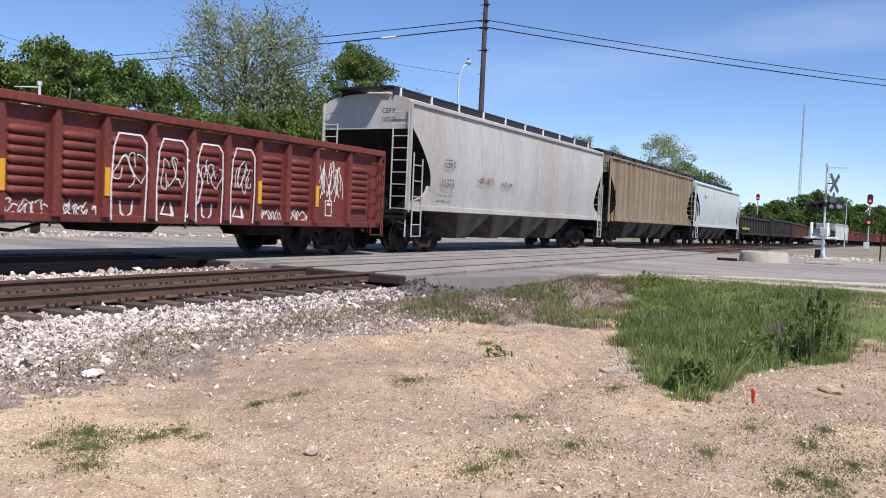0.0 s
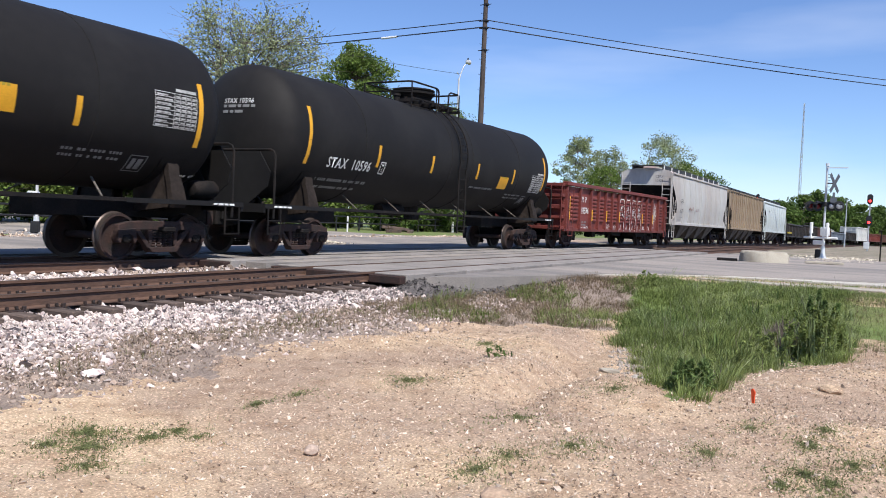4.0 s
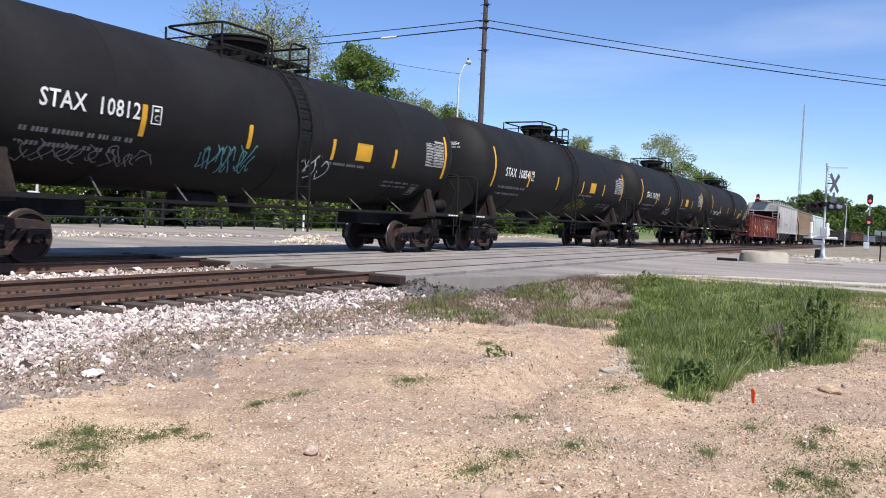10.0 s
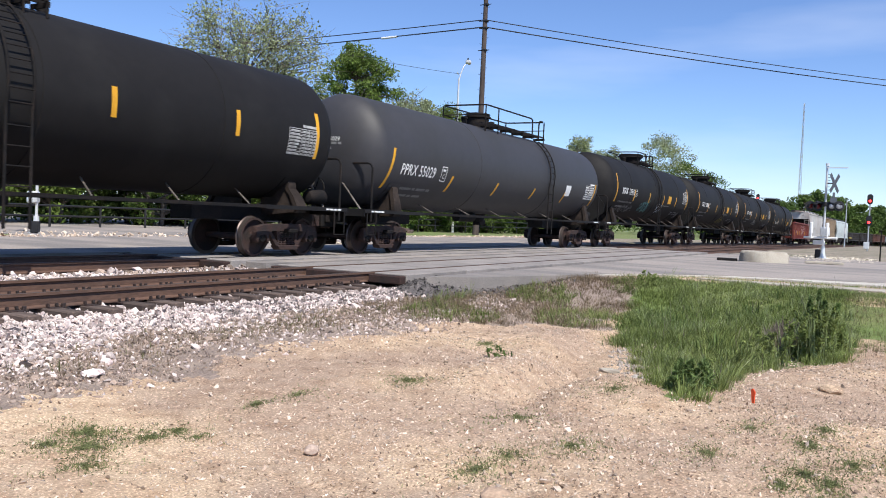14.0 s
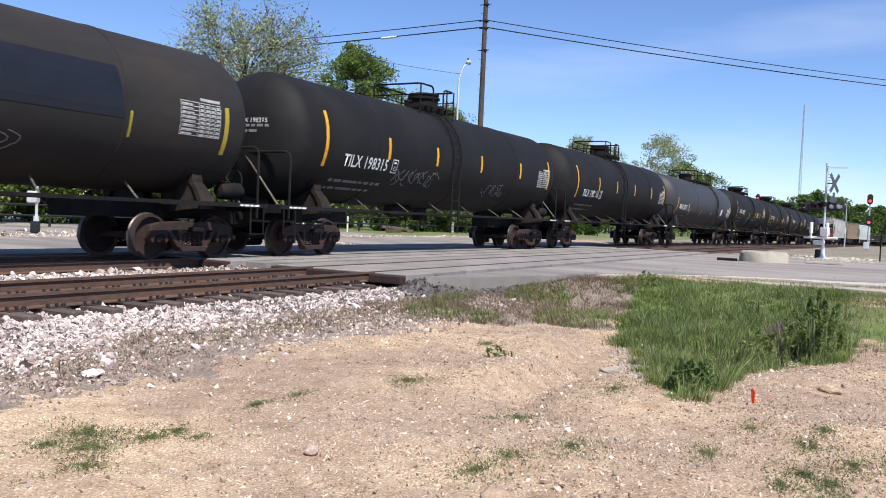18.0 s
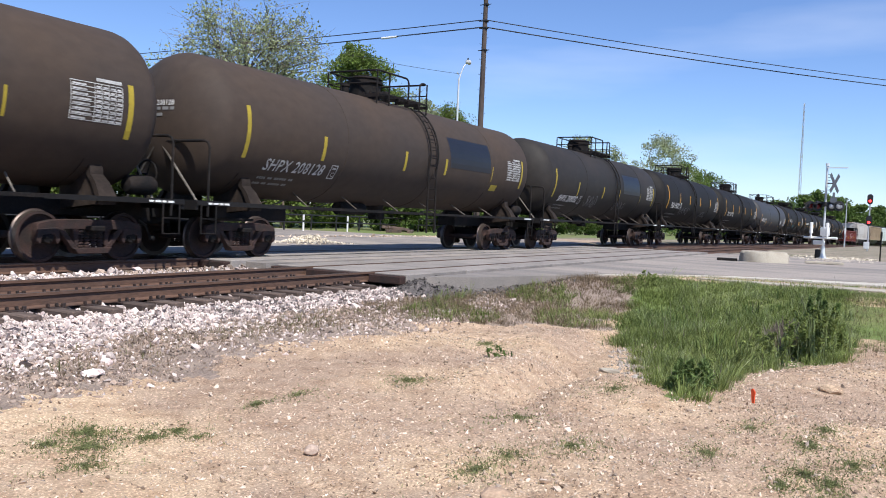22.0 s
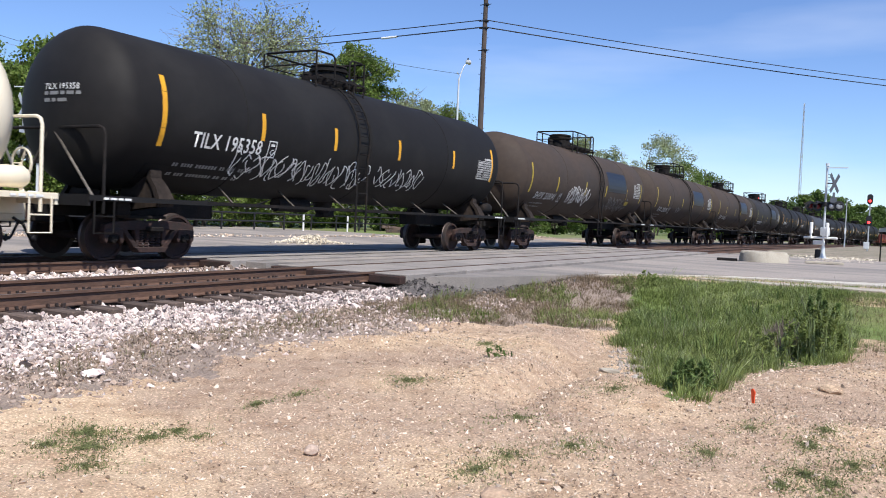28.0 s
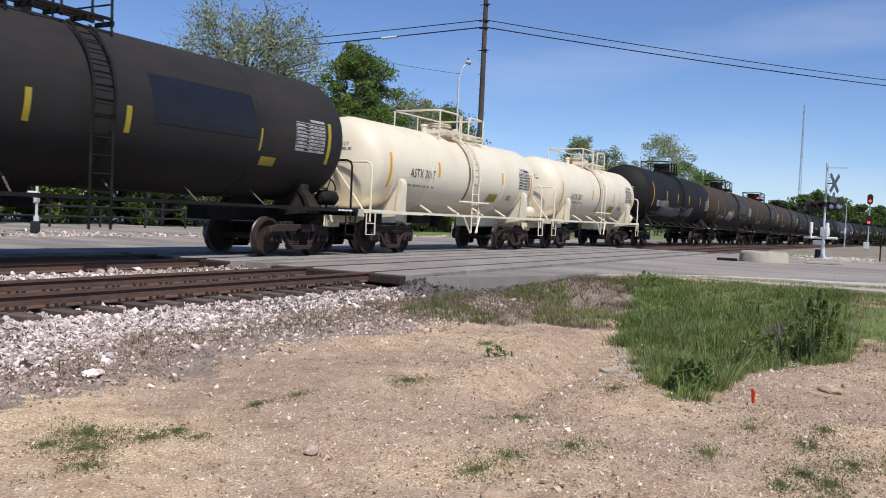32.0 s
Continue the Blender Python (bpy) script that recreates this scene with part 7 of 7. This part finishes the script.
        for dx in (-0.6, 0.6):
            rod(bm, (dx, -1.38, 1.15), (0.2 if dx > 0 else -0.2, -1.44, 0.62), 0.03, seg=6)
        part("ladder_brace", bm, CREAM, c)
        patch(cr, 1.85, -0.68, 0.72, 0.3, YELLOW_D, c, "placard", "dull yellow warning placard", off=0.018)
        bars(cr, 3.05, -0.72, (0.32,), 0.2, GREYTXT, c)
        table(cr, 3.85, -0.25, 0.95, 0.62, c, DARKTXT)
        letters("REMOVE", 0.17, cr, 4.0, 0.47, DARKTXT, c)
        cars.append((c, q))
    return cars


def gondola(q, half, paint, label, top=2.72, bottom=0.78, panels=14, posts=None, plain=(), ribs=True, name="gondola_car"):
    """An open high-sided car with posts and pressed ribs."""
    car = empty(name, track_pose(q, Y_TRAIN), label, "gondola car", "open cars of the train")
    hb, w = half - 0.62, 1.5
    tc = half - 2.2
    truck(car, -tc)
    truck(car, tc)
    couplers(car, half)
    bm = bmesh.new()
    box(bm, (2 * hb, 2 * w, 0.06), (0, 0, bottom + 0.12))
    box(bm, (2 * half - 0.8, 0.5, 0.32), (0, 0, 0.95), bevel=0.02)
    part("floor_frame", bm, STEEL, car)
    pw = 2 * hb / panels
    edges = posts or [-hb + k * pw for k in range(panels + 1)]
    for e in (-1, 1):
        bm = bmesh.new()
        box(bm, (2 * hb, 0.02, top - bottom - 0.2), (0, e * w, (top + bottom) / 2))
        part("side_sheet", bm, paint, car)
        bm = bmesh.new()
        box(bm, (2 * hb + 0.1, 0.24, 0.15), (0, e * (w + 0.06), top), bevel=0.015)
        part("top_chord", bm, paint, car)
        bm = bmesh.new()
        box(bm, (2 * hb, 0.12, 0.14), (0, e * (w + 0.02), bottom + 0.03), bevel=0.012)
        part("side_sill", bm, paint, car)
        bm = bmesh.new()
        prism(bm, [(-0.08, bottom + 0.06), (0.08, bottom + 0.06), (0.07, top - 0.28), (0.03, top - 0.1), (-0.03, top - 0.1), (-0.07, top - 0.28)], 0, 0.14 * e)
        post = finish(bm, "side_post", paint)
        for x in edges:
            part("side_post", post, None, car, m=pose(min(max(x, -hb + 0.1), hb - 0.1), e * w, 0))
        if ribs and e < 0:
            for k, (x0, x1) in enumerate(zip(edges, edges[1:])):
                if k in plain:
                    continue
                mid, half_w = (x0 + x1) / 2, min(0.42, (x1 - x0) * 0.34)
                if k == 0:
                    mid = x1 - 0.55
                if k == len(edges) - 2:
                    mid = x0 + 0.5
                bm = bmesh.new()
                lathe(bm, [(-half_w, 0.001), (-half_w * 0.96, 0.045), (-half_w * 0.82, 0.085), (half_w * 0.82, 0.085), (half_w * 0.96, 0.045), (half_w, 0.001)], "x", 10)
                rib = finish(bm, "pressed_rib", paint, 60)
                for r in range(7):
                    part("pressed_rib", rib, None, car, m=pose(mid, e * (w + 0.01), bottom + 0.46 + r * 0.162))
    bm = bmesh.new()
    prism(bm, [(-1.0, bottom), (-0.8, bottom - 0.2), (0.5, bottom - 0.22), (0.8, bottom)], -1.3, -0.5)
    part("air_reservoir", bm, STEEL, car)
    bm = bmesh.new()
    prism(bm, [(3.0, bottom), (3.2, bottom - 0.26), (4.6, bottom - 0.26), (4.8, bottom)], -1.35, -0.6)
    part("tool_box", bm, STEEL, car)
    bm = bmesh.new()
    pipe(bm, [(-3.2, -1.3, bottom - 0.12), (-2.4, -1.3, bottom - 0.2), (-1.9, -1.3, bottom - 0.08)], 0.03)
    box(bm, (0.5, 0.4, 0.3), (-2.9, -0.9, bottom - 0.15), bevel=0.04)
    part("brake_valve", bm, STEEL, car)
    for s in (-1, 1):
        bm = bmesh.new()
        box(bm, (0.03, 2 * w, top - bottom), (s * hb, 0, (top + bottom) / 2))
        for z in np.linspace(bottom + 0.1, top - 0.06, 5):
            box(bm, (0.26, 2 * w + 0.1, 0.13), (s * (hb + 0.1), 0, z), bevel=0.012)
        for y in (-0.5, 0.5):
            box(bm, (0.2, 0.12, top - bottom - 0.1), (s * (hb + 0.08), y, (top + bottom) / 2))
        part("end_wall", bm, paint, car)
        for e in (-1, 1):
            bm = bmesh.new()
            xa = s * (hb + 0.27)
            pipe(bm, [(xa, e * 1.5, 0.5), (xa, e * 1.5, top - 0.1)], 0.02)
            pipe(bm, [(xa, e * 1.02, 0.9), (xa, e * 1.02, top - 0.1)], 0.02)
            for z in np.linspace(0.95, top - 0.3, 5):
                rod(bm, (xa, e * 1.5, z), (xa, e * 1.02, z), 0.014, seg=6)
            xs = s * (hb - 0.12)
            pipe(bm, [(xs, e * (w + 0.2), 0.55), (xs, e * (w + 0.2), top - 0.25)], 0.018)
            pipe(bm, [(xs - s * 0.48, e * (w + 0.2), 0.55), (xs - s * 0.48, e * (w + 0.2), top - 0.25)], 0.018)
            for z in np.linspace(0.56, top - 0.3, 6):
                rod(bm, (xs, e * (w + 0.2), z), (xs - s * 0.48, e * (w + 0.2), z), 0.014, seg=6)
            part("ladder", bm, paint, car)
    return car, hb, pw


def hopper(q, half, paint, roof_paint, label, ribbed=False, eave=4.3, peak=4.62, shadow=True):
    """A covered hopper: bulging or ribbed sides, sloped end sheets, bays, roof walk and ladders."""
    car = empty("hopper_car", track_pose(q, Y_TRAIN), label, "hopper car", "covered hoppers of the train")
    hb, w = half - 0.55, 1.56
    tc = half - 2.3
    truck(car, -tc)
    truck(car, tc)
    couplers(car, half)
    low = 1.32
    knots = [(hb, 3.42), (hb - 0.12, 3.3), (hb - 0.55, 2.7), (hb - 0.95, 2.25), (hb - 1.25, 1.8), (hb - 1.3, 1.5), (hb - 1.05, low)]

    def ring(zb):
        pts = []
        for k in range(9):
            z = zb + (eave - zb) * k / 8
            bulge = 0.0 if ribbed else 0.12 * math.sin(math.pi * max(0.0, min(1.0, (z - low) / (eave - low))))
            pts.append((-(w - 0.04 + bulge), z))
        roof = [(-w * math.cos(math.pi * k / 8) * (w - 0.04) / w, eave + (peak - eave) * math.sin(math.pi * k / 8)) for k in range(1, 8)]
        return pts + roof + [(-y, z) for y, z in pts[::-1]]

    bm = bmesh.new()
    st = [(-hb, 3.58), (-hb + 0.12, 3.45), (-hb + 0.32, 3.26), (-hb + 0.56, 3.0), (-hb + 0.78, 2.73), (-hb + 0.95, 2.5), (-hb + 1.05, 2.3), (-hb + 1.1, 2.0), (-hb + 1.11, low)]
    st = st + [(-x, z) for x, z in st[::-1]]
    rings = [[bm.verts.new((x, y, z)) for y, z in ring(zb)] for x, zb in st]
    n = len(rings[0])
    for r0, r1 in zip(rings, rings[1:]):
        for i in range(n):
            j = (i + 1) % n
            f = bm.faces.new((r0[i], r0[j], r1[j], r1[i]))
            if i == n - 1:
                f.material_index = 1
            elif 8 <= i < n - 9:
                f.material_index = 2
    for r in (rings[0][::-1], rings[-1]):
        bm.faces.new(r)
    bmesh.ops.recalc_face_normals(bm, faces=bm.faces)
    part("body", bm, [paint, STEEL, roof_paint], car, smooth=35)
    for e in (-1, 1):
        bm = bmesh.new()
        box(bm, (2 * hb + 0.04, 0.12, 0.16), (0, e * (w + 0.0), low + 0.02), bevel=0.012)
        part("side_sill", bm, paint, car)
        bm = bmesh.new()
        box(bm, (2 * hb, 0.08, 0.1), (0, e * w, eave + 0.02), bevel=0.01)
        part("eave_rail", bm, paint, car)
        if ribbed:
            bm = bmesh.new()
            box(bm, (0.07, 0.09, eave - low - 0.02), (0, 0, (eave + low) / 2))
            rib = finish(bm, "side_rib", paint)
            for k in range(17):
                x = (k - 8) * (2 * hb - 2.7) / 16
                part("side_rib", rib, None, car, m=pose(x, e * (w - 0.02), 0))
        else:
            bm = bmesh.new()
            sweep(bm, [(e * (w - 0.045 + 0.12 * math.sin(math.pi * k / 8)), low + (eave - low) * k / 8) for k in range(9)] + [(e * (w - 0.02 + 0.12 * math.sin(math.pi * k / 8)), low + (eave - low) * k / 8) for k in range(8, -1, -1)], [pose(-0.03, 0, 0), pose(0.03, 0, 0)])
            seam = finish(bm, "side_seam", paint)
            for k in range(1, 9):
                part("side_seam", seam, None, car, m=pose(-hb + 1.2 + k * (2 * hb - 2.4) / 9, 0, 0))
    for s in (-1, 1):
        for e in (-1, 1):
            bm = bmesh.new()
            prism(bm, [(s * x, z) for x, z in ((hb - 1.2, 2.0), (hb - 1.04, 2.0), (hb - 0.95, 1.84), (hb - 0.7, 1.68), (hb - 0.3, 1.56), (hb - 0.02, 1.5), (hb - 0.02, low), (hb - 1.2, low))], e * (w - 0.07), e * (w + 0.02))
            part("corner_gusset", bm, paint, car)
    # discharge bays
    nb = 4
    bw = (2 * tc - 3.1) / nb
    bm = bmesh.new()
    a = [bm.verts.new((dx, y, low + 0.04)) for dx, y in ((-bw / 2, -1.42), (bw / 2, -1.42), (bw / 2, 1.42), (-bw / 2, 1.42))]
    b = [bm.verts.new((dx, y, 0.42)) for dx, y in ((-0.35, -0.85), (0.35, -0.85), (0.35, 0.85), (-0.35, 0.85))]
    for i in range(4):
        bm.faces.new((a[i], a[(i + 1) % 4], b[(i + 1) % 4], b[i]))
    bm.faces.new(a)
    bm.faces.new(b)
    bmesh.ops.recalc_face_normals(bm, faces=bm.faces)
    bay = finish(bm, "discharge_bay", DUSTY)
    for k in range(nb):
        part("discharge_bay", bay, None, car, m=pose((k + 0.5 - nb / 2) * bw, 0, 0))
    for s in (-1, 1):
        bm = bmesh.new()
        box(bm, (3.4, 0.6, 0.34), (s * (half - 1.9), 0, 1.0), bevel=0.02)
        box(bm, (0.9, 2 * w, 0.1), (s * (hb - 0.15), 0, 1.22))
        box(bm, (0.14, 2 * w, 0.26), (s * (hb + 0.2), 0, 1.12), bevel=0.01)
        part("end_sill", bm, STEEL, car)
        for e in (-1, 1):
            bm = bmesh.new()
            box(bm, (0.09, 0.06, eave - 1.2), (s * (hb + 0.02), e * (w - 0.02), (eave + 1.2) / 2))
            part("corner_post", bm, paint, car)
            bm = bmesh.new()
            xa = s * (hb + 0.1)
            pipe(bm, [(xa, e * 1.5, 0.5), (xa, e * 1.5, eave - 0.05)], 0.024)
            pipe(bm, [(xa, e * 0.98, 1.2), (xa, e * 0.98, eave - 0.55)], 0.024)
            for z in np.linspace(1.3, eave - 0.25, 9):
                rod(bm, (xa, e * 1.5, z), (xa, e * 0.98, z), 0.015, seg=6)
            xs = s * (hb - 0.03)
            pipe(bm, [(xs, e * (w + 0.08), 0.5), (xs, e * (w + 0.08), 2.9)], 0.022)
            pipe(bm, [(xs - s * 0.5, e * (w + 0.08), 0.5), (xs - s * 0.5, e * (w + 0.08), 2.75)], 0.022)
            for z in (0.52, 0.85, 1.25, 1.65, 2.1, 2.55):
                rod(bm, (xs, e * (w + 0.08), z), (xs - s * 0.5, e * (w + 0.08), z), 0.015, seg=6)
            part("ladder", bm, paint if not ribbed else STEEL, car)
        bm = bmesh.new()
        for y in (-0.35, 0.35):
            rod(bm, (s * (hb - 0.2), y, 3.1), (s * (tc + 0.3), y, 1.3), 0.04, seg=6)
        box(bm, (0.06, 2.2, 0.06), (s * (hb - 0.6), 0, 1.9))
        rod(bm, (s * (half - 0.9), -0.5, 1.45), (s * (half - 0.9), 0.5, 1.45), 0.18, seg=12)
        part("brake_gear", bm, STEEL, car)
        # end crossover steps at the roof
        bm = bmesh.new()
        box(bm, (0.5, 1.5, 0.04), (s * (hb + 0.22), 0.1, peak + 0.1))
        part("roof_step", bm, DARK, car)
    # roof walk, its posts and hatch trough
    bm = bmesh.new()
    for e in (-1, 1):
        box(bm, (2 * hb + 0.3, 0.42, 0.05), (0, e * 0.72, peak + 0.16))
        box(bm, (2 * hb + 0.1, 0.03, 0.26), (0, e * 0.9, peak + 0.02))
    part("running_board", bm, DARK, car)
    bm = bmesh.new()
    box(bm, (0.05, 0.05, 0.3), (0, 0, 0))
    stand = finish(bm, "running_board_post", WHITE if roof_paint is PINK_HOP else STEEL)
    for e in (-1, 1):
        for k in range(10):
            part("running_board_post", stand, None, car, m=pose(-hb + 0.3 + k * (2 * hb - 0.6) / 9, e * 0.94, peak + 0.02))
    bm = bmesh.new()
    box(bm, (2 * hb - 1.0, 0.8, 0.14), (0, 0, peak + 0.05), bevel=0.03)
    part("hatch_cover", bm, roof_paint, car)
    return car, hb


def build_front_cars():
    cars = []
    posts = [-8.02, -6.3, -4.88, -3.86, -2.83, -1.83, -0.84, 0.2, 1.21, 2.19, 3.16, 4.16, 5.2, 6.55, 8.05]
    c, hb, pw = gondola(11.08, 8.67, RED_GON, "oxide red gondola car with ribbed sides and white graffiti", posts=posts, plain=(1, 12))
    f, out = Flat(-1.51, 0.0), Flat(-1.597, 0.0)
    letters("M P", 0.37, f, -5.95, 2.12, WHITE, c, squeeze=1.0)
    letters("641596", 0.4, f, -6.18, 1.64, WHITE, c, squeeze=0.92)
    bars(f, -6.1, 1.12, (0.12, 0.3, 0.3), 0.07, GREYTXT, c)
    bars(f, -6.1, 1.0, (0.12, 0.24, 0.3), 0.07, GREYTXT, c)
    scribble(f, -6.15, 0.86, 1.25, 0.22, 5, WHITE, c, 0.028, 6)
    scribble(f, 5.35, 1.85, 1.0, 0.85, 6, WHITE, c, 0.03, 7)
    class_box(f, 5.7, 1.0, c, "", WHITE, 0.3)
    # outlined shapes sprayed round four of the ribbed panels
    for k in (6, 7, 8, 9):
        x0, x1 = posts[k] + 0.14, posts[k + 1] - 0.12
        arch = [(x0, 0.8), (x0 - 0.02, 1.4), (x0 + 0.02, 2.1), (x0 + 0.12, 2.36), (x1 - 0.15, 2.36), (x1 - 0.02, 2.22), (x1, 1.5), (x1 - 0.03, 0.8)]
        stroke(out, arch, 0.032, WHITE, c)
        xm = (x0 + x1) / 2
        stroke(f, [(xm - 0.14, 1.16), (xm - 0.12, 0.93), (xm, 0.84), (xm + 0.12, 0.93), (xm + 0.15, 1.16)] if k % 2 == 0 else [(xm - 0.1, 1.16), (xm - 0.2, 0.93), (xm + 0.12, 0.91), (xm + 0.02, 1.17), (xm + 0.1, 0.81)], 0.035, WHITE, c)
        scribble(out, x0 + 0.1, 1.75, x1 - x0 - 0.2, 0.6, 60 + k, WHITE, c, 0.022, 2)
    stroke(out, [(1.1, 2.0), (1.35, 1.9), (1.5, 1.6), (1.4, 1.2), (1.1, 0.9), (1.3, 0.82)], 0.035, WHITE, c)
    for k in (4, 5, 10, 11):
        scribble(f, posts[k] + 0.15, 0.96, 0.75, 0.28, 80 + k, WHITE, c, 0.028, 4)
    bm = bmesh.new()
    box(bm, (0.11, 0.01, 0.5), (0, 0, 0))
    stripe = finish(bm, "reflective_stripe", YELLOW)
    bm = bmesh.new()
    box(bm, (0.12, 0.01, 1.0), (0, 0, 0))
    part("reflective_stripe", bm, YELLOW, c, m=pose(-7.75, -1.655, 1.7))
    for k, z in ((2, 1.47), (4, 1.47), (6, 1.47), (10, 1.47), (12, 1.47)):
        part("reflective_stripe", stripe, None, c, m=pose(max(posts[k], -7.9), -1.655, z))
    me = text_mesh("MP 641596", 0.17)
    wrapped(me, "lettering", lambda u, v: Vector((-hb - 0.236, -0.15 - u, 2.66 + v)), TABLE, c)
    cars.append((c, 11.08))
    c, hb = hopper(29.12, 9.0, GREY_HOP, PINK_HOP, "pale grey covered hopper with faded pinkish roof and rust stains")
    scribble(Flat(-1.69), -4.4, 2.35, 1.2, 0.2, 14, RED_GON, c, 0.03, 5)
    scribble(Flat(-1.69), -2.6, 2.3, 0.9, 0.16, 15, RED_GON, c, 0.03, 4)
    letters("CEFX", 0.36, Flat(-1.69), -hb + 1.75, 2.72, DARKTXT, c, squeeze=0.8)
    letters("10373", 0.36, Flat(-1.67), -hb + 1.6, 2.12, DARKTXT, c, squeeze=0.9)
    bars(Flat(-1.65), -hb + 1.5, 1.72, (0.2, 0.3, 0.25), 0.06, GREYTXT, c)
    for words, z in (("CEFX", 4.1), ("10373", 3.85)):
        me = text_mesh(words, 0.2)
        wrapped(me, "lettering", lambda u, v: Vector((-hb - 0.006, -0.75 - u, z + v)), DARKTXT, c)
    cars.append((c, 29.12))
    c, hb = hopper(47.4, 9.05, TAN_HOP, TAN_HOP, "tan covered hopper with ribbed sides streaked with rust", ribbed=True, eave=4.25, peak=4.5)
    cars.append((c, 47.4))
    c, hb = hopper(65.0, 8.45, WHITE_HOP, WHITE_HOP, "clean white covered hopper with rounded sides", eave=4.1, peak=4.5)
    bars(Flat(-1.63), -hb + 2.4, 3.2, (0.16, 0.16, 0.16), 0.22, GREYTXT, c)
    cars.append((c, 65.0))
    black = mat("black_gondola_paint", (0.03, 0.028, 0.028), 0.6, vary=0.3, scale=1, bump=0.1, second=(0.05, 0.035, 0.03))
    brown = mat("brown_gondola_paint", (0.11, 0.045, 0.035), 0.7, vary=0.3, scale=1, bump=0.1, second=(0.07, 0.035, 0.03))
    blue = mat("blue_grey_paint", (0.16, 0.19, 0.23), 0.6, vary=0.2, scale=1, bump=0.1)
    white = mat("white_boxcar_paint", (0.6, 0.6, 0.58), 0.6, vary=0.15, scale=1, bump=0.05)
    q = 82.4
    for paint, half, top, lab in ((black, 8.3, 2.4, "black open gondola car with a yellowish end beam"), (black, 9.0, 2.6, "black open gondola car with bare posts"), (brown, 9.0, 2.55, "rusty brown open gondola car"), (blue, 9.0, 2.1, "blue-grey low-sided open car"),
                                  (black, 9.0, 2.4, "dark open gondola car with bare posts"), (white, 9.0, 3.7, "white high-sided car near the front"), (RED_GON, 9.0, 2.6, "dull red open gondola car"), (brown, 9.0, 2.6, "rusty brown open gondola car"), (RED_GON, 9.0, 2.6, "dull red open gondola car"), (brown, 9.0, 2.6, "rusty brown open gondola car")):
        c, hb, pw = gondola(q, half, paint, lab, top=top, bottom=0.95, panels=10, ribs=False)
        cars.append((c, q))
        if q < 85:
            bm = bmesh.new()
            box(bm, (3.2, 0.12, 0.2), (-hb + 1.4, -1.7, 1.4), bevel=0.01)
            part("side_beam", bm, YELLOW_D, c, "yellowish side beam")
            bm = bmesh.new()
            box(bm, (0.14, 3.0, 0.2), (-hb - 0.15, 0, 1.4), bevel=0.01)
            part("end_beam", bm, YELLOW_D, c, "yellowish end beam")
        q += 2 * 9.05
    return cars


CARS = build_front_cars() + build_tank_cars()


# ---- what moves ----
def motions():
    steps = [LONG * k / 32 for k in range(33)]
    for car, q in CARS:
        walk(car, [(t, track_pose(q + speed_path(t), Y_TRAIN)) for t in steps])
    spin = [2.0 / FPS * k for k in range(int(LONG * FPS / 2) + 1)]
    turns = [(t, math.degrees(speed_path(t) / R_WHEEL)) for t in spin]
    for wheel, x in WHEELS:
        walk(wheel, [(t, pose(x, 0, R_WHEEL, 0, a % 360, 0)) for t, a in turns])


motions()
